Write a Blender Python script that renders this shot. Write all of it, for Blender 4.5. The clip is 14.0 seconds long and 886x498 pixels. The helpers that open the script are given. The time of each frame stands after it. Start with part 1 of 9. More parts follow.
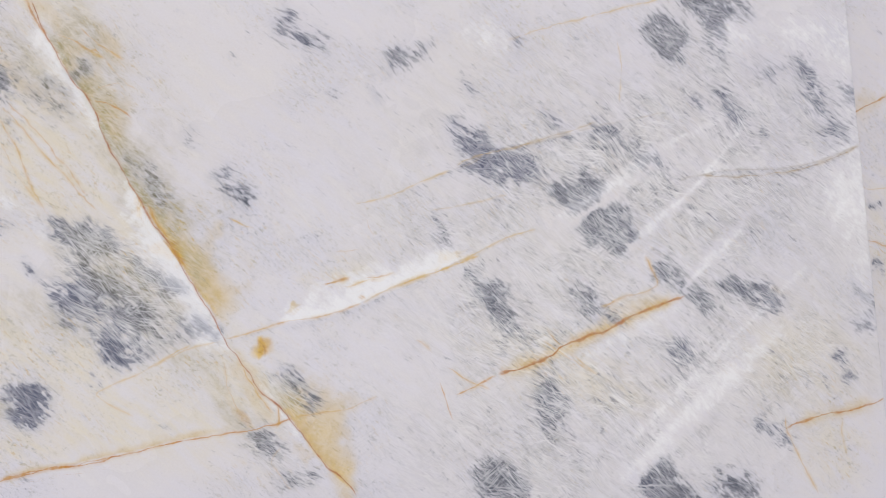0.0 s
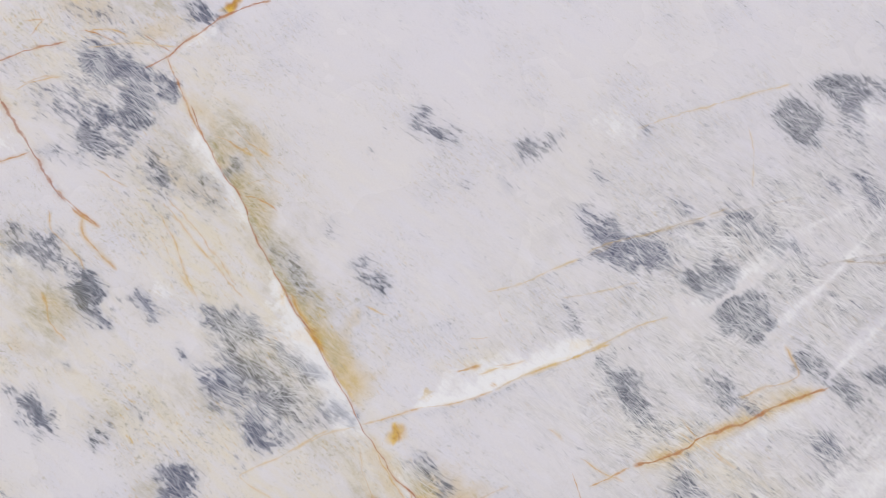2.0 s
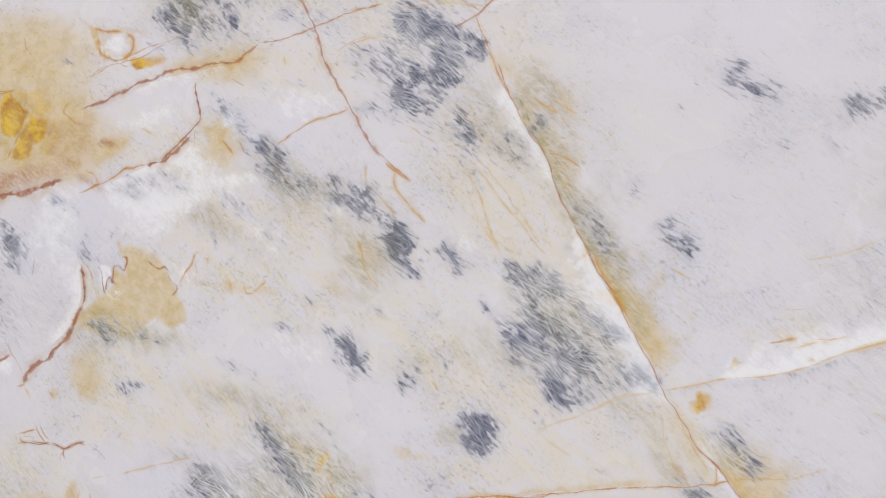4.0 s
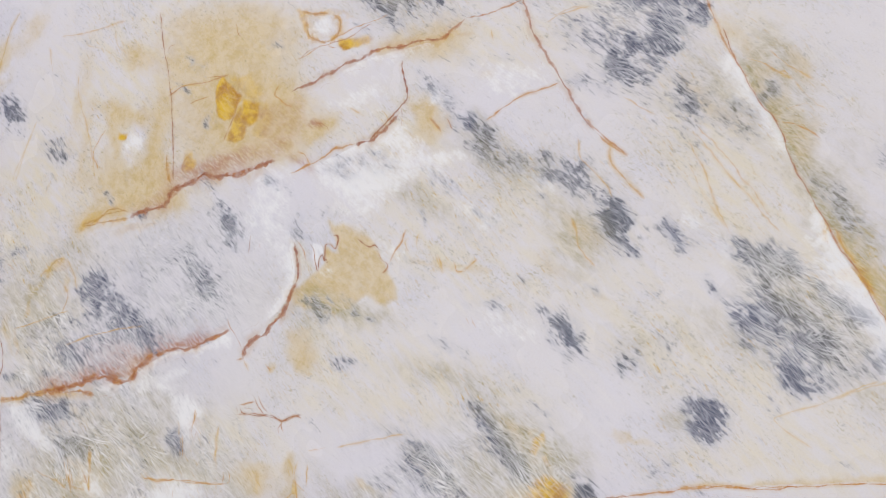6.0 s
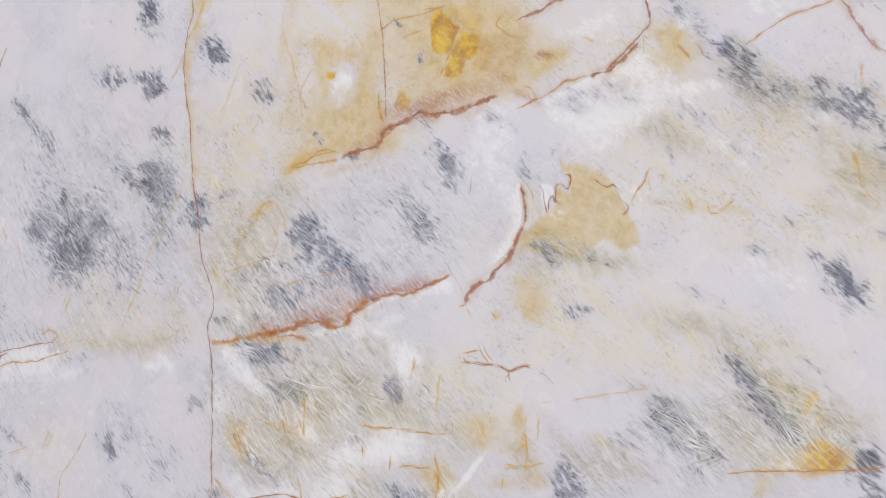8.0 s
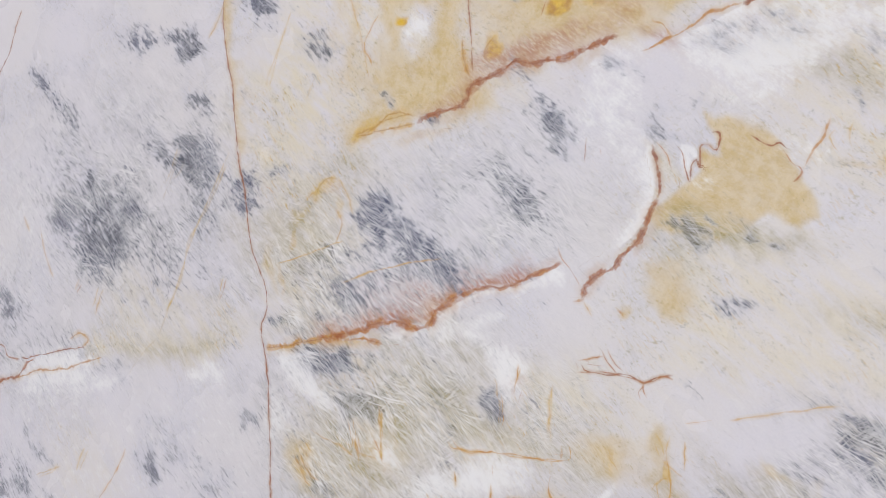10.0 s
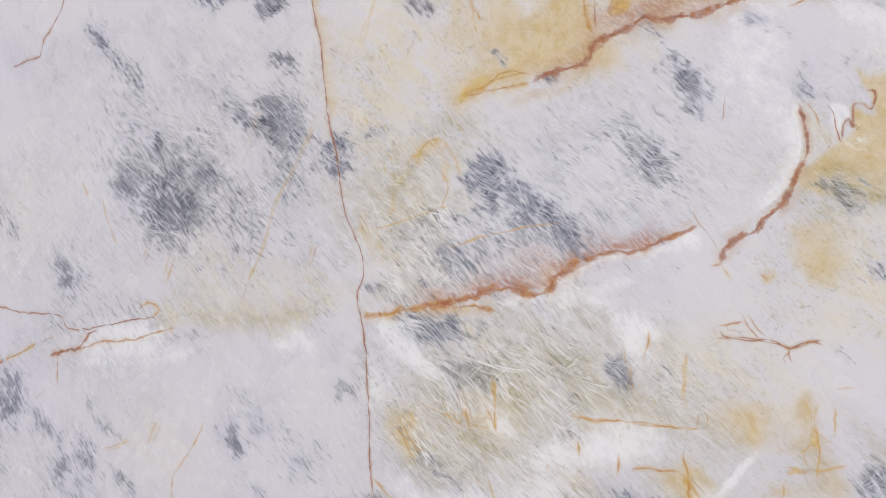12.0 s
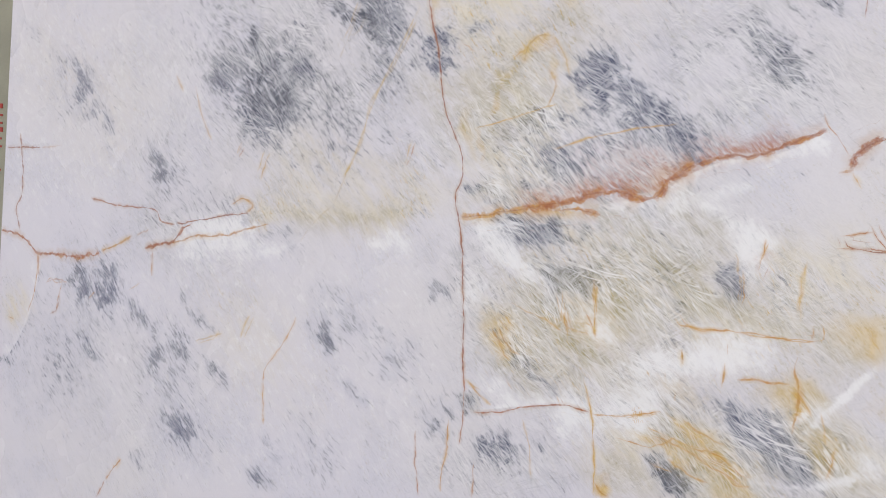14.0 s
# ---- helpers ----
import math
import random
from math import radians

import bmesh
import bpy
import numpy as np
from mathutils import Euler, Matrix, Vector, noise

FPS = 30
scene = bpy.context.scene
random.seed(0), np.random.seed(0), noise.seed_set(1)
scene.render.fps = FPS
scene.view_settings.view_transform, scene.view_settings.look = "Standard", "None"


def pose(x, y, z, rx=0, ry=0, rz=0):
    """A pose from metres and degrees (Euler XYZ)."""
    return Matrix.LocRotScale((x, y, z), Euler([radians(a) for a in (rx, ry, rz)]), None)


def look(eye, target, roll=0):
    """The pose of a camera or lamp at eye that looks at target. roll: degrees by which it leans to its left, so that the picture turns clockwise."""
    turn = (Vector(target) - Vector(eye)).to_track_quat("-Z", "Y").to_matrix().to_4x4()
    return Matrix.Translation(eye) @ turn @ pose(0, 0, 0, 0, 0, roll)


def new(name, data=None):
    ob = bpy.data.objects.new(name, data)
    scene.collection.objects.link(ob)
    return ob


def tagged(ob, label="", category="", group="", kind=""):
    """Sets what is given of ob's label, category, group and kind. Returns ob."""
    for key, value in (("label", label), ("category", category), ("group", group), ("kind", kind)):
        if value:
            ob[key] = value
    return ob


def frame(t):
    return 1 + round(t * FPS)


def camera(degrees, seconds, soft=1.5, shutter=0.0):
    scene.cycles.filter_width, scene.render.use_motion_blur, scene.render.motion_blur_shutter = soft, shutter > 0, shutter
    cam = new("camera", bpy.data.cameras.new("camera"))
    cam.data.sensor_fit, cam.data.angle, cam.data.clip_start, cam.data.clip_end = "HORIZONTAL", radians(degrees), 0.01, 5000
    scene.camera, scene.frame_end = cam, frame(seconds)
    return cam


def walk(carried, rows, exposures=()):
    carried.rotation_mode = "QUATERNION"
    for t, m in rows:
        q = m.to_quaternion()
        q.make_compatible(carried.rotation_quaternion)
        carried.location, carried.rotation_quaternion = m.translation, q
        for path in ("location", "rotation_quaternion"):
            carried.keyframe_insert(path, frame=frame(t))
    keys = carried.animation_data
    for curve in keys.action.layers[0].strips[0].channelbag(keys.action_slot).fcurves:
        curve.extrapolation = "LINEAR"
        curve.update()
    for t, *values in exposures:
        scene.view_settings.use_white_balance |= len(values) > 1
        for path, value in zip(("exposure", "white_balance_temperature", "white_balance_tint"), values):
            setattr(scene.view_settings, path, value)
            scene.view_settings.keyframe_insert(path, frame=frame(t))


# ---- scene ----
# The slab's own plane is x across and z up; it leans back on its rack by LEAN degrees.
LEAN, BASE, BOTTOM, TOP, HALF = 7.0, 0.14, -1.38, 0.57, 1.55
ON_RACK = pose(0, 0, BASE, -LEAN) @ pose(0, 0, -BOTTOM)
cam = camera(56.2, 14.0, soft=0.9)
PATH = [
    (0, (0.741, -1.006, -0.171), (1.14, 0.946, 0.006), -3.0),
    (0.5, (0.736, -1.014, -0.169), (1.131, 0.933, 0.062), -3.2),
    (1, (0.733, -1.02, -0.164), (1.091, 0.929, 0.111), -2.9),
    (1.5, (0.728, -1.021, -0.153), (0.996, 0.936, 0.158), -2.6),
    (2, (0.71, -1.019, -0.149), (0.859, 0.944, 0.205), -2.0),
    (2.5, (0.687, -1.012, -0.147), (0.716, 0.953, 0.225), -1.1),
    (3, (0.659, -1.011, -0.154), (0.535, 0.951, 0.214), 0.4),
    (3.5, (0.631, -1.008, -0.161), (0.371, 0.948, 0.168), 1.9),
    (4, (0.604, -1.006, -0.168), (0.237, 0.938, 0.127), 2.6),
    (4.2, (0.596, -1.011, -0.157), (0.188, 0.93, 0.104), 2.5),
    (6.5, (0.464, -1.001, -0.184), (-0.294, 0.836, 0.034), 4.5),
    (7, (0.416, -0.999, -0.19), (-0.429, 0.807, -0.033), 4.9),
    (7.5, (0.359, -1.006, -0.204), (-0.537, 0.777, -0.07), 4.9),
    (7.7, (0.345, -1.006, -0.206), (-0.558, 0.774, -0.075), 4.9),
    (9.8, (0.167, -0.835, -0.191), (-0.806, 0.911, -0.122), 3.6),
    (10, (0.153, -0.84, -0.193), (-0.829, 0.902, -0.128), 3.6),
    (10.5, (0.102, -0.866, -0.195), (-0.863, 0.885, -0.138), 3.3),
    (11, (0.04, -0.893, -0.2), (-0.886, 0.879, -0.15), 3.0),
    (11.5, (0.005, -0.896, -0.212), (-0.901, 0.886, -0.168), 2.9),
    (12, (-0.014, -0.891, -0.217), (-0.924, 0.89, -0.204), 3.6),
    (12.5, (-0.029, -0.895, -0.222), (-0.963, 0.874, -0.24), 4.2),
    (13, (-0.048, -0.897, -0.225), (-1.028, 0.845, -0.304), 4.6),
    (13.5, (-0.058, -0.896, -0.237), (-1.068, 0.826, -0.366), 5.1),
    (14, (-0.066, -0.897, -0.251), (-1.082, 0.817, -0.429), 5.6),
]
walk(cam, [(t, ON_RACK @ look(eye, target, roll)) for t, eye, target, roll in PATH])

# ---- light: sky, sun and two wide fill lamps added for even brightness ----
world = bpy.data.worlds.new("sky")
scene.world = world
world.use_nodes = True
sky = world.node_tree.nodes.new("ShaderNodeTexSky")
sky.sky_type, sky.sun_disc = "NISHITA", False
sky.sun_elevation, sky.sun_rotation = radians(40), radians(160)
world.node_tree.nodes["Background"].inputs[1].default_value = 0.12
world.node_tree.links.new(sky.outputs[0], world.node_tree.nodes["Background"].inputs[0])
sun = new("sun", bpy.data.lights.new("sun", "SUN"))
sun.data.energy, sun.data.angle, sun.data.color = 0.8, radians(20), (1, 0.96, 0.9)
sun.matrix_world = look((0, -8, 9), (0, -6, 0))
scene.view_settings.exposure = 0.0


def lamp(name, place, target, width, height, watts, colour):
    ob = new(name, bpy.data.lights.new(name, "AREA"))
    ob.data.shape, ob.data.size, ob.data.size_y = "RECTANGLE", width, height
    ob.data.energy, ob.data.color = watts, colour
    ob.matrix_world = look(place, target)
    return ob


# added fills, no known source: one from the front, one from above
FRONT_FILL = lamp("front_fill", (0, -8.9, 2.5), (0, 0, 2.5), 13.4, 4.8, 224, (1.0, 0.985, 0.99))
TOP_FILL = lamp("top_fill", (0, -3.6, 5.1), (0, -3.6, 0), 12.5, 8.0, 374, (1.0, 0.985, 0.99))

# ---- materials ----
class Nodes:
    """Short-hand for building a node material."""

    def __init__(self, name):
        self.material = bpy.data.materials.new(name)
        self.material.use_nodes = True
        self.tree = self.material.node_tree
        self.shader = self.tree.nodes["Principled BSDF"]

    def put(self, socket, value):
        if isinstance(value, bpy.types.NodeSocket):
            self.tree.links.new(value, socket)
        else:
            socket.default_value = value

    def math(self, operation, a, b=0.0, clamp=False):
        n = self.tree.nodes.new("ShaderNodeMath")
        n.operation, n.use_clamp = operation, clamp
        self.put(n.inputs[0], a)
        self.put(n.inputs[1], b)
        return n.outputs[0]

    def vector(self, operation, a, b):
        n = self.tree.nodes.new("ShaderNodeVectorMath")
        n.operation = operation
        self.put(n.inputs[0], a)
        self.put(n.inputs[1], b)
        return n.outputs[0]

    def ramp(self, value, low, high, out_low=0.0, out_high=1.0):
        n = self.tree.nodes.new("ShaderNodeMapRange")
        n.interpolation_type = "SMOOTHSTEP"
        for i, v in enumerate((value, low, high, out_low, out_high)):
            self.put(n.inputs[i], v)
        return n.outputs[0]

    def colours(self, value, *stops):
        n = self.tree.nodes.new("ShaderNodeValToRGB")
        while len(n.color_ramp.elements) < len(stops):
            n.color_ramp.elements.new(0.5)
        for element, (place, colour) in zip(n.color_ramp.elements, stops):
            element.position, element.color = place, (*colour, 1)
        self.put(n.inputs[0], value)
        return n.outputs[0]

    def mix(self, factor, a, b, blend="MIX"):
        n = self.tree.nodes.new("ShaderNodeMix")
        n.data_type, n.blend_type = "RGBA", blend
        self.put(n.inputs[0], factor)
        for socket, v in ((n.inputs[6], a), (n.inputs[7], b)):
            self.put(socket, (*v, 1) if isinstance(v, tuple) else v)
        return n.outputs[2]

    def place(self):
        return self.tree.nodes.new("ShaderNodeTexCoord").outputs["Object"]

    def noise(self, vector, scale, detail=2.0, rough=0.5, colour=False, distortion=0.0):
        n = self.tree.nodes.new("ShaderNodeTexNoise")
        self.put(n.inputs["Vector"], vector)
        n.inputs["Scale"].default_value, n.inputs["Detail"].default_value = scale, detail
        n.inputs["Roughness"].default_value, n.inputs["Distortion"].default_value = rough, distortion
        return n.outputs["Color" if colour else "Fac"]

    def turned(self, vector, degrees, along, across):
        """The face's coordinates turned so that x runs at that slope, then stretched."""
        first = self.tree.nodes.new("ShaderNodeMapping")
        first.vector_type = "POINT"
        self.put(first.inputs["Vector"], vector)
        first.inputs["Rotation"].default_value = (0, radians(degrees), 0)
        first.inputs["Scale"].default_value = (1, 1, 1)
        second = self.tree.nodes.new("ShaderNodeMapping")
        self.put(second.inputs["Vector"], first.outputs[0])
        second.inputs["Scale"].default_value = (along, 1, across)
        return second.outputs[0]

    def stored(self, name):
        n = self.tree.nodes.new("ShaderNodeAttribute")
        n.attribute_name = name
        split = self.tree.nodes.new("ShaderNodeSeparateColor")
        self.tree.links.new(n.outputs["Color"], split.inputs[0])
        return (*split.outputs[:3], n.outputs["Alpha"])

    def bump(self, height, distance, strength=1.0):
        n = self.tree.nodes.new("ShaderNodeBump")
        n.inputs["Strength"].default_value, n.inputs["Distance"].default_value = strength, distance
        self.put(n.inputs["Height"], height)
        self.put(self.shader.inputs["Normal"], n.outputs[0])

    def done(self, colour, rough=0.5, metal=0.0, specular=0.5):
        self.put(self.shader.inputs["Base Color"], colour if isinstance(colour, bpy.types.NodeSocket) else (*colour, 1))
        self.put(self.shader.inputs["Roughness"], rough)
        self.shader.inputs["Metallic"].default_value = metal
        self.shader.inputs["Specular IOR Level"].default_value = specular
        return self.material


VEIN_LAYERS = 4
MILK = (0.684, 0.654, 0.722)


def quartzite():
    """Polished white quartzite: milky ground, smoky crystals crossed by white needles, iron stains and veins."""
    n = Nodes("polished_quartzite")
    place = n.place()
    drift = n.vector("SUBTRACT", n.noise(place, 9, 3, 0.6, True), (0.5, 0.5, 0.5))
    place2 = n.vector("ADD", place, n.vector("MULTIPLY", drift, (0.03, 0, 0.03)))
    gray, ochre, amber, white = n.stored("smoke")
    cream, fibre, olive, rust = n.stored("tint")
    cloud = n.noise(place, 3.2, 4, 0.55)
    fibre = n.math("MULTIPLY", fibre, n.ramp(n.noise(place, 11, 4, 0.6), 0.36, 0.60, 0.35, 1.0))
    fine = n.noise(place, 420, 2, 0.6)
    # straight needles in bundles: long thin dashes in six directions, each in its own patches
    straight = n.vector("ADD", place, n.vector("MULTIPLY", drift, (0.012, 0, 0.012)))

    def dashes(directions, low, high, shift):
        out = None
        for k, (slope, across, along) in enumerate(directions):
            moved = n.vector("ADD", straight, (3.7 * k + shift, 0.0, 1.9 * k - shift))
            dash = n.ramp(n.noise(n.turned(moved, slope, along, across), 1.0, 2.5, 0.6), low, high)
            bundle = n.ramp(n.noise(moved, 24, 3, 0.6), 0.44, 0.58)
            dash = n.math("MULTIPLY", dash, bundle)
            out = dash if out is None else n.math("MAXIMUM", out, dash)
        return out

    needles = dashes(((-26, 760, 22), (36, 820, 26), (-54, 780, 24), (66, 820, 26), (-10, 860, 24), (-42, 480, 15), (-36, 700, 20)), 0.52, 0.65, 0.0)
    seams = dashes(((-30, 430, 26), (-44, 480, 30), (-56, 420, 28), (-36, 600, 40), (26, 520, 26)), 0.52, 0.63, 11.3)
    # long bent threads: the level lines of stretched noise, thin and crossing one another
    def threads(directions, width, shift):
        out = None
        for k, (slope, across, along) in enumerate(directions):
            moved = n.vector("ADD", straight, (2.3 * k + shift, 0.0, 4.1 * k - shift))
            level = n.math("ABSOLUTE", n.math("SUBTRACT", n.noise(n.turned(moved, slope, along, across), 1.0, 1.5, 0.55), 0.5))
            line = n.math("MULTIPLY", n.ramp(level, 0.0, width, 1.0, 0.0), n.ramp(n.noise(moved, 19, 3, 0.6), 0.42, 0.60))
            out = line if out is None else n.math("MAXIMUM", out, line)
        return out

    web = threads(((-36, 125, 9), (-45, 140, 10), (-26, 120, 9), (-10, 125, 9), (-54, 150, 12)), 0.028, 5.1)
    web_fine = threads(((-42, 210, 20), (-28, 230, 22), (-60, 200, 20), (40, 220, 24)), 0.045, 8.7)
    web = n.math("MAXIMUM", web, n.math("MULTIPLY", web_fine, 0.7))
    # streaky grain along the bedding, down to the right
    bent = n.vector("ADD", place, n.vector("MULTIPLY", drift, (0.02, 0, 0.02)))
    streak = n.noise(n.turned(bent, -42, 85, 330), 1.0, 6, 0.72)
    streak_wide = n.noise(n.turned(bent, -40, 16, 60), 1.0, 4, 0.62)
    haze = n.noise(place2, 8, 4, 0.6)
    lump = n.noise(n.turned(bent, -42, 34, 90), 1.0, 5, 0.66)
    # ground colour
    colour = n.mix(n.ramp(cloud, 0.35, 0.7), MILK, (0.696, 0.661, 0.690))
    colour = n.mix(n.ramp(haze, 0.42, 0.72, 0, 0.65), colour, (0.62, 0.605, 0.69))
    colour = n.mix(n.ramp(streak_wide, 0.52, 0.78, 0, 0.3), colour, (0.82, 0.80, 0.825))
    colour = n.mix(n.math("MULTIPLY", fibre, n.math("MULTIPLY", n.math("SUBTRACT", 1.0, white), n.ramp(streak_wide, 0.3, 0.62, 0.15, 0.6))), colour, n.mix(n.ramp(n.math("ADD", cream, olive), 0.05, 0.5), (0.385, 0.37, 0.40), (0.40, 0.365, 0.315)))
    colour = n.mix(n.math("MULTIPLY", cream, n.ramp(streak_wide, 0.3, 0.68, 0.12, 0.85)), colour, (0.70, 0.62, 0.47))
    # fine olive-grey flecks
    grain = n.noise(n.turned(bent, -50, 150, 300), 1.0, 6, 0.75)
    flecks = n.math("MULTIPLY", n.ramp(grain, 0.53, 0.66), n.ramp(n.math("ADD", n.math("MULTIPLY", haze, 0.5), n.math("ADD", n.math("MULTIPLY", lump, 0.5), n.math("MULTIPLY", cream, 0.05))), 0.48, 0.62))
    flecks = n.math("MULTIPLY", flecks, n.math("SUBTRACT", 0.85, n.math("MULTIPLY", white, 0.65)))
    colour = n.mix(flecks, colour, n.mix(n.ramp(cloud, 0.4, 0.6), (0.36, 0.36, 0.40), (0.46, 0.42, 0.30)))
    # scattered smoky and mossy crumbs among the stains
    speck = n.noise(n.turned(bent, -33, 95, 215), 1.0, 4, 0.68)
    strewn = n.math("ADD", 0.30, n.math("ADD", n.math("MULTIPLY", cream, 0.5), n.math("ADD", n.math("MULTIPLY", ochre, 0.55), n.math("MULTIPLY", olive, 0.8))))
    crumb = n.math("MULTIPLY", n.math("MULTIPLY", n.ramp(speck, 0.56, 0.66, 0.0, 0.8), n.ramp(haze, 0.40, 0.6)), n.math("MULTIPLY", strewn, n.math("SUBTRACT", 1.0, n.math("MULTIPLY", white, 0.8))), True)
    colour = n.mix(crumb, colour, n.mix(n.ramp(n.noise(place, 17, 3), 0.42, 0.58), (0.25, 0.25, 0.27), (0.38, 0.31, 0.13)))
    # dark seams between the needles
    patchy = n.math("MULTIPLY", fibre, n.ramp(lump, 0.46, 0.66, 0.0, 0.6))
    colour = n.mix(n.math("MULTIPLY", patchy, n.math("SUBTRACT", 1.0, white)), colour, (0.37, 0.365, 0.385))
    where = n.math("ADD", n.math("MULTIPLY", fibre, 0.95), n.math("ADD", n.math("MULTIPLY", olive, 0.35), n.math("ADD", n.math("MULTIPLY", gray, 0.2), n.ramp(haze, 0.45, 0.66, 0.0, 0.26))))
    where = n.math("MULTIPLY", where, n.math("SUBTRACT", 1.0, n.math("MULTIPLY", white, 0.7)), True)
    colour = n.mix(n.math("MULTIPLY", n.math("MULTIPLY", seams, 0.55), where, True), colour, n.mix(n.ramp(n.math("ADD", cream, n.math("MULTIPLY", olive, 1.5)), 0.05, 0.5), (0.28, 0.28, 0.34), (0.32, 0.28, 0.19)))
    gilt = n.math("MULTIPLY", n.ramp(n.noise(n.turned(straight, -50, 60, 260), 1.0, 4, 0.7), 0.55, 0.68), n.ramp(haze, 0.40, 0.62))
    gilt = n.math("MULTIPLY", gilt, n.math("ADD", n.math("MULTIPLY", olive, 1.0), n.math("ADD", n.math("MULTIPLY", cream, 0.7), 0.10)), True)
    colour = n.mix(gilt, colour, (0.56, 0.36, 0.07))
    # stains
    rough = n.noise(place2, 34, 6, 0.7)
    loose = n.ramp(n.noise(place2, 60, 4, 0.65), 0.25, 0.7, 0.5, 1.2)
    colour = n.mix(n.math("MULTIPLY", n.ramp(n.math("ADD", ochre, n.math("MULTIPLY", n.math("SUBTRACT", n.math("ADD", n.math("MULTIPLY", rough, 0.5), n.math("MULTIPLY", haze, 0.5)), 0.5), n.ramp(ochre, 0.0, 0.3, 0, 1.3))), 0.10, 1.05, 0.0, 0.95), n.ramp(lump, 0.34, 0.58, 0.85, 1.0)), colour, n.mix(n.ramp(n.noise(place2, 45, 5, 0.7), 0.35, 0.62), (0.57, 0.41, 0.17), (0.66, 0.52, 0.31)))
    colour = n.mix(n.math("MULTIPLY", olive, n.math("MULTIPLY", loose, n.math("MULTIPLY", n.ramp(streak, 0.40, 0.62, 0.6, 1), n.ramp(lump, 0.38, 0.58, 0.4, 1))), True), colour, (0.32, 0.26, 0.10))
    colour = n.mix(n.ramp(n.math("ADD", amber, n.math("MULTIPLY", n.math("SUBTRACT", rough, 0.5), n.ramp(amber, 0.0, 0.3, 0, 0.6))), 0.08, 1.05), colour, n.mix(n.ramp(n.noise(place2, 48, 5, 0.7), 0.34, 0.64), (0.42, 0.185, 0.004), (0.71, 0.45, 0.03)))
    colour = n.mix(n.math("MULTIPLY", rust, n.ramp(streak, 0.36, 0.58, 0.15, 1), True), colour, (0.36, 0.10, 0.04))
    colour = n.mix(n.math("MULTIPLY", n.math("MULTIPLY", n.ramp(grain, 0.56, 0.68), n.ramp(rough, 0.42, 0.58)), n.math("MULTIPLY", ochre, 0.6), True), colour, (0.30, 0.25, 0.13))
    # milky white, and the right edge's highlight painted with it
    chalk = n.ramp(n.math("ADD", white, n.math("MULTIPLY", n.math("SUBTRACT", n.math("ADD", n.math("MULTIPLY", n.noise(place2, 75, 5, 0.72), 0.34), n.math("ADD", n.math("MULTIPLY", streak, 0.33), n.math("MULTIPLY", lump, 0.33))), 0.5), n.ramp(white, 0.0, 0.3, 0, 3.4))), 0.26, 0.95, 0.0, 0.76)
    colour = n.mix(chalk, colour, (0.84, 0.828, 0.84))
    # smoky crystals, broken into lumps, with faint smudges between them
    lumps = n.noise(n.turned(place2, -40, 30, 52), 1.0, 4, 0.62)
    smudge = n.ramp(n.noise(n.turned(place2, -40, 15, 30), 1.0, 4, 0.65), 0.55, 0.72, 0.0, 0.34)
    gray = n.math("MULTIPLY", gray, n.ramp(lumps, 0.34, 0.58, 0.50, 1.25), True)
    gray = n.math("MAXIMUM", gray, n.math("MULTIPLY", smudge, n.math("SUBTRACT", 1.0, n.math("MAXIMUM", white, ochre))))
    edge = n.ramp(gray, 0.01, 0.35)
    colour = n.mix(n.math("MULTIPLY", n.ramp(gray, 0.0, 0.8, 0.0, 0.8), n.ramp(streak_wide, 0.35, 0.6, 0.5, 1.0)), colour, (0.44, 0.445, 0.54))
    lens_a = n.noise(n.turned(straight, -33, 46, 210), 1.0, 4, 0.66)
    lens_b = n.noise(n.turned(straight, -47, 50, 190), 1.0, 4, 0.66)
    lens = n.mix(n.ramp(n.noise(place, 7, 3, 0.6), 0.44, 0.56), lens_a, lens_b)
    dense = n.math("ADD", n.math("MULTIPLY", n.math("SUBTRACT", lens, 0.5), 2.3), n.math("ADD", n.math("MULTIPLY", gray, 0.86), n.math("MULTIPLY", fibre, 0.36)))
    body = n.math("MULTIPLY", n.ramp(dense, 0.25, 0.60), n.ramp(gray, 0.0, 0.55, n.math("ADD", 0.36, n.math("MULTIPLY", fibre, 0.55)), 1.0))
    body = n.math("MULTIPLY", body, n.ramp(speck, 0.36, 0.58, n.ramp(gray, 0.2, 0.9, 0.55, 0.85), 1.0))
    fringe = n.ramp(n.math("ADD", gray, n.math("MULTIPLY", n.math("SUBTRACT", streak, 0.5), n.math("MULTIPLY", edge, 1.6))), 0.40, 1.0, 0.0, 0.5)
    smoke = n.math("MAXIMUM", body, fringe)
    smoke = n.math("MULTIPLY", smoke, n.math("SUBTRACT", 1.0, n.math("MULTIPLY", white, 0.75)), True)
    smoke = n.math("MULTIPLY", smoke, n.math("SUBTRACT", 1.0, n.math("MULTIPLY", needles, n.math("ADD", 0.10, n.math("MULTIPLY", fibre, 0.25)))), True)
    smoke = n.math("MULTIPLY", smoke, n.math("SUBTRACT", 1.0, n.math("MULTIPLY", web, n.math("ADD", 0.50, n.math("MULTIPLY", fibre, 0.25)))), True)
    deep = n.mix(n.ramp(n.noise(place, 5, 2), 0.4, 0.6), (0.078, 0.086, 0.142), (0.092, 0.098, 0.128))
    colour = n.mix(n.math("MULTIPLY", smoke, 1.08, True), colour, n.mix(n.ramp(n.math("ADD", olive, n.math("MULTIPLY", n.math("ADD", ochre, cream), 0.4)), 0.2, 1.1), deep, (0.165, 0.15, 0.10)))
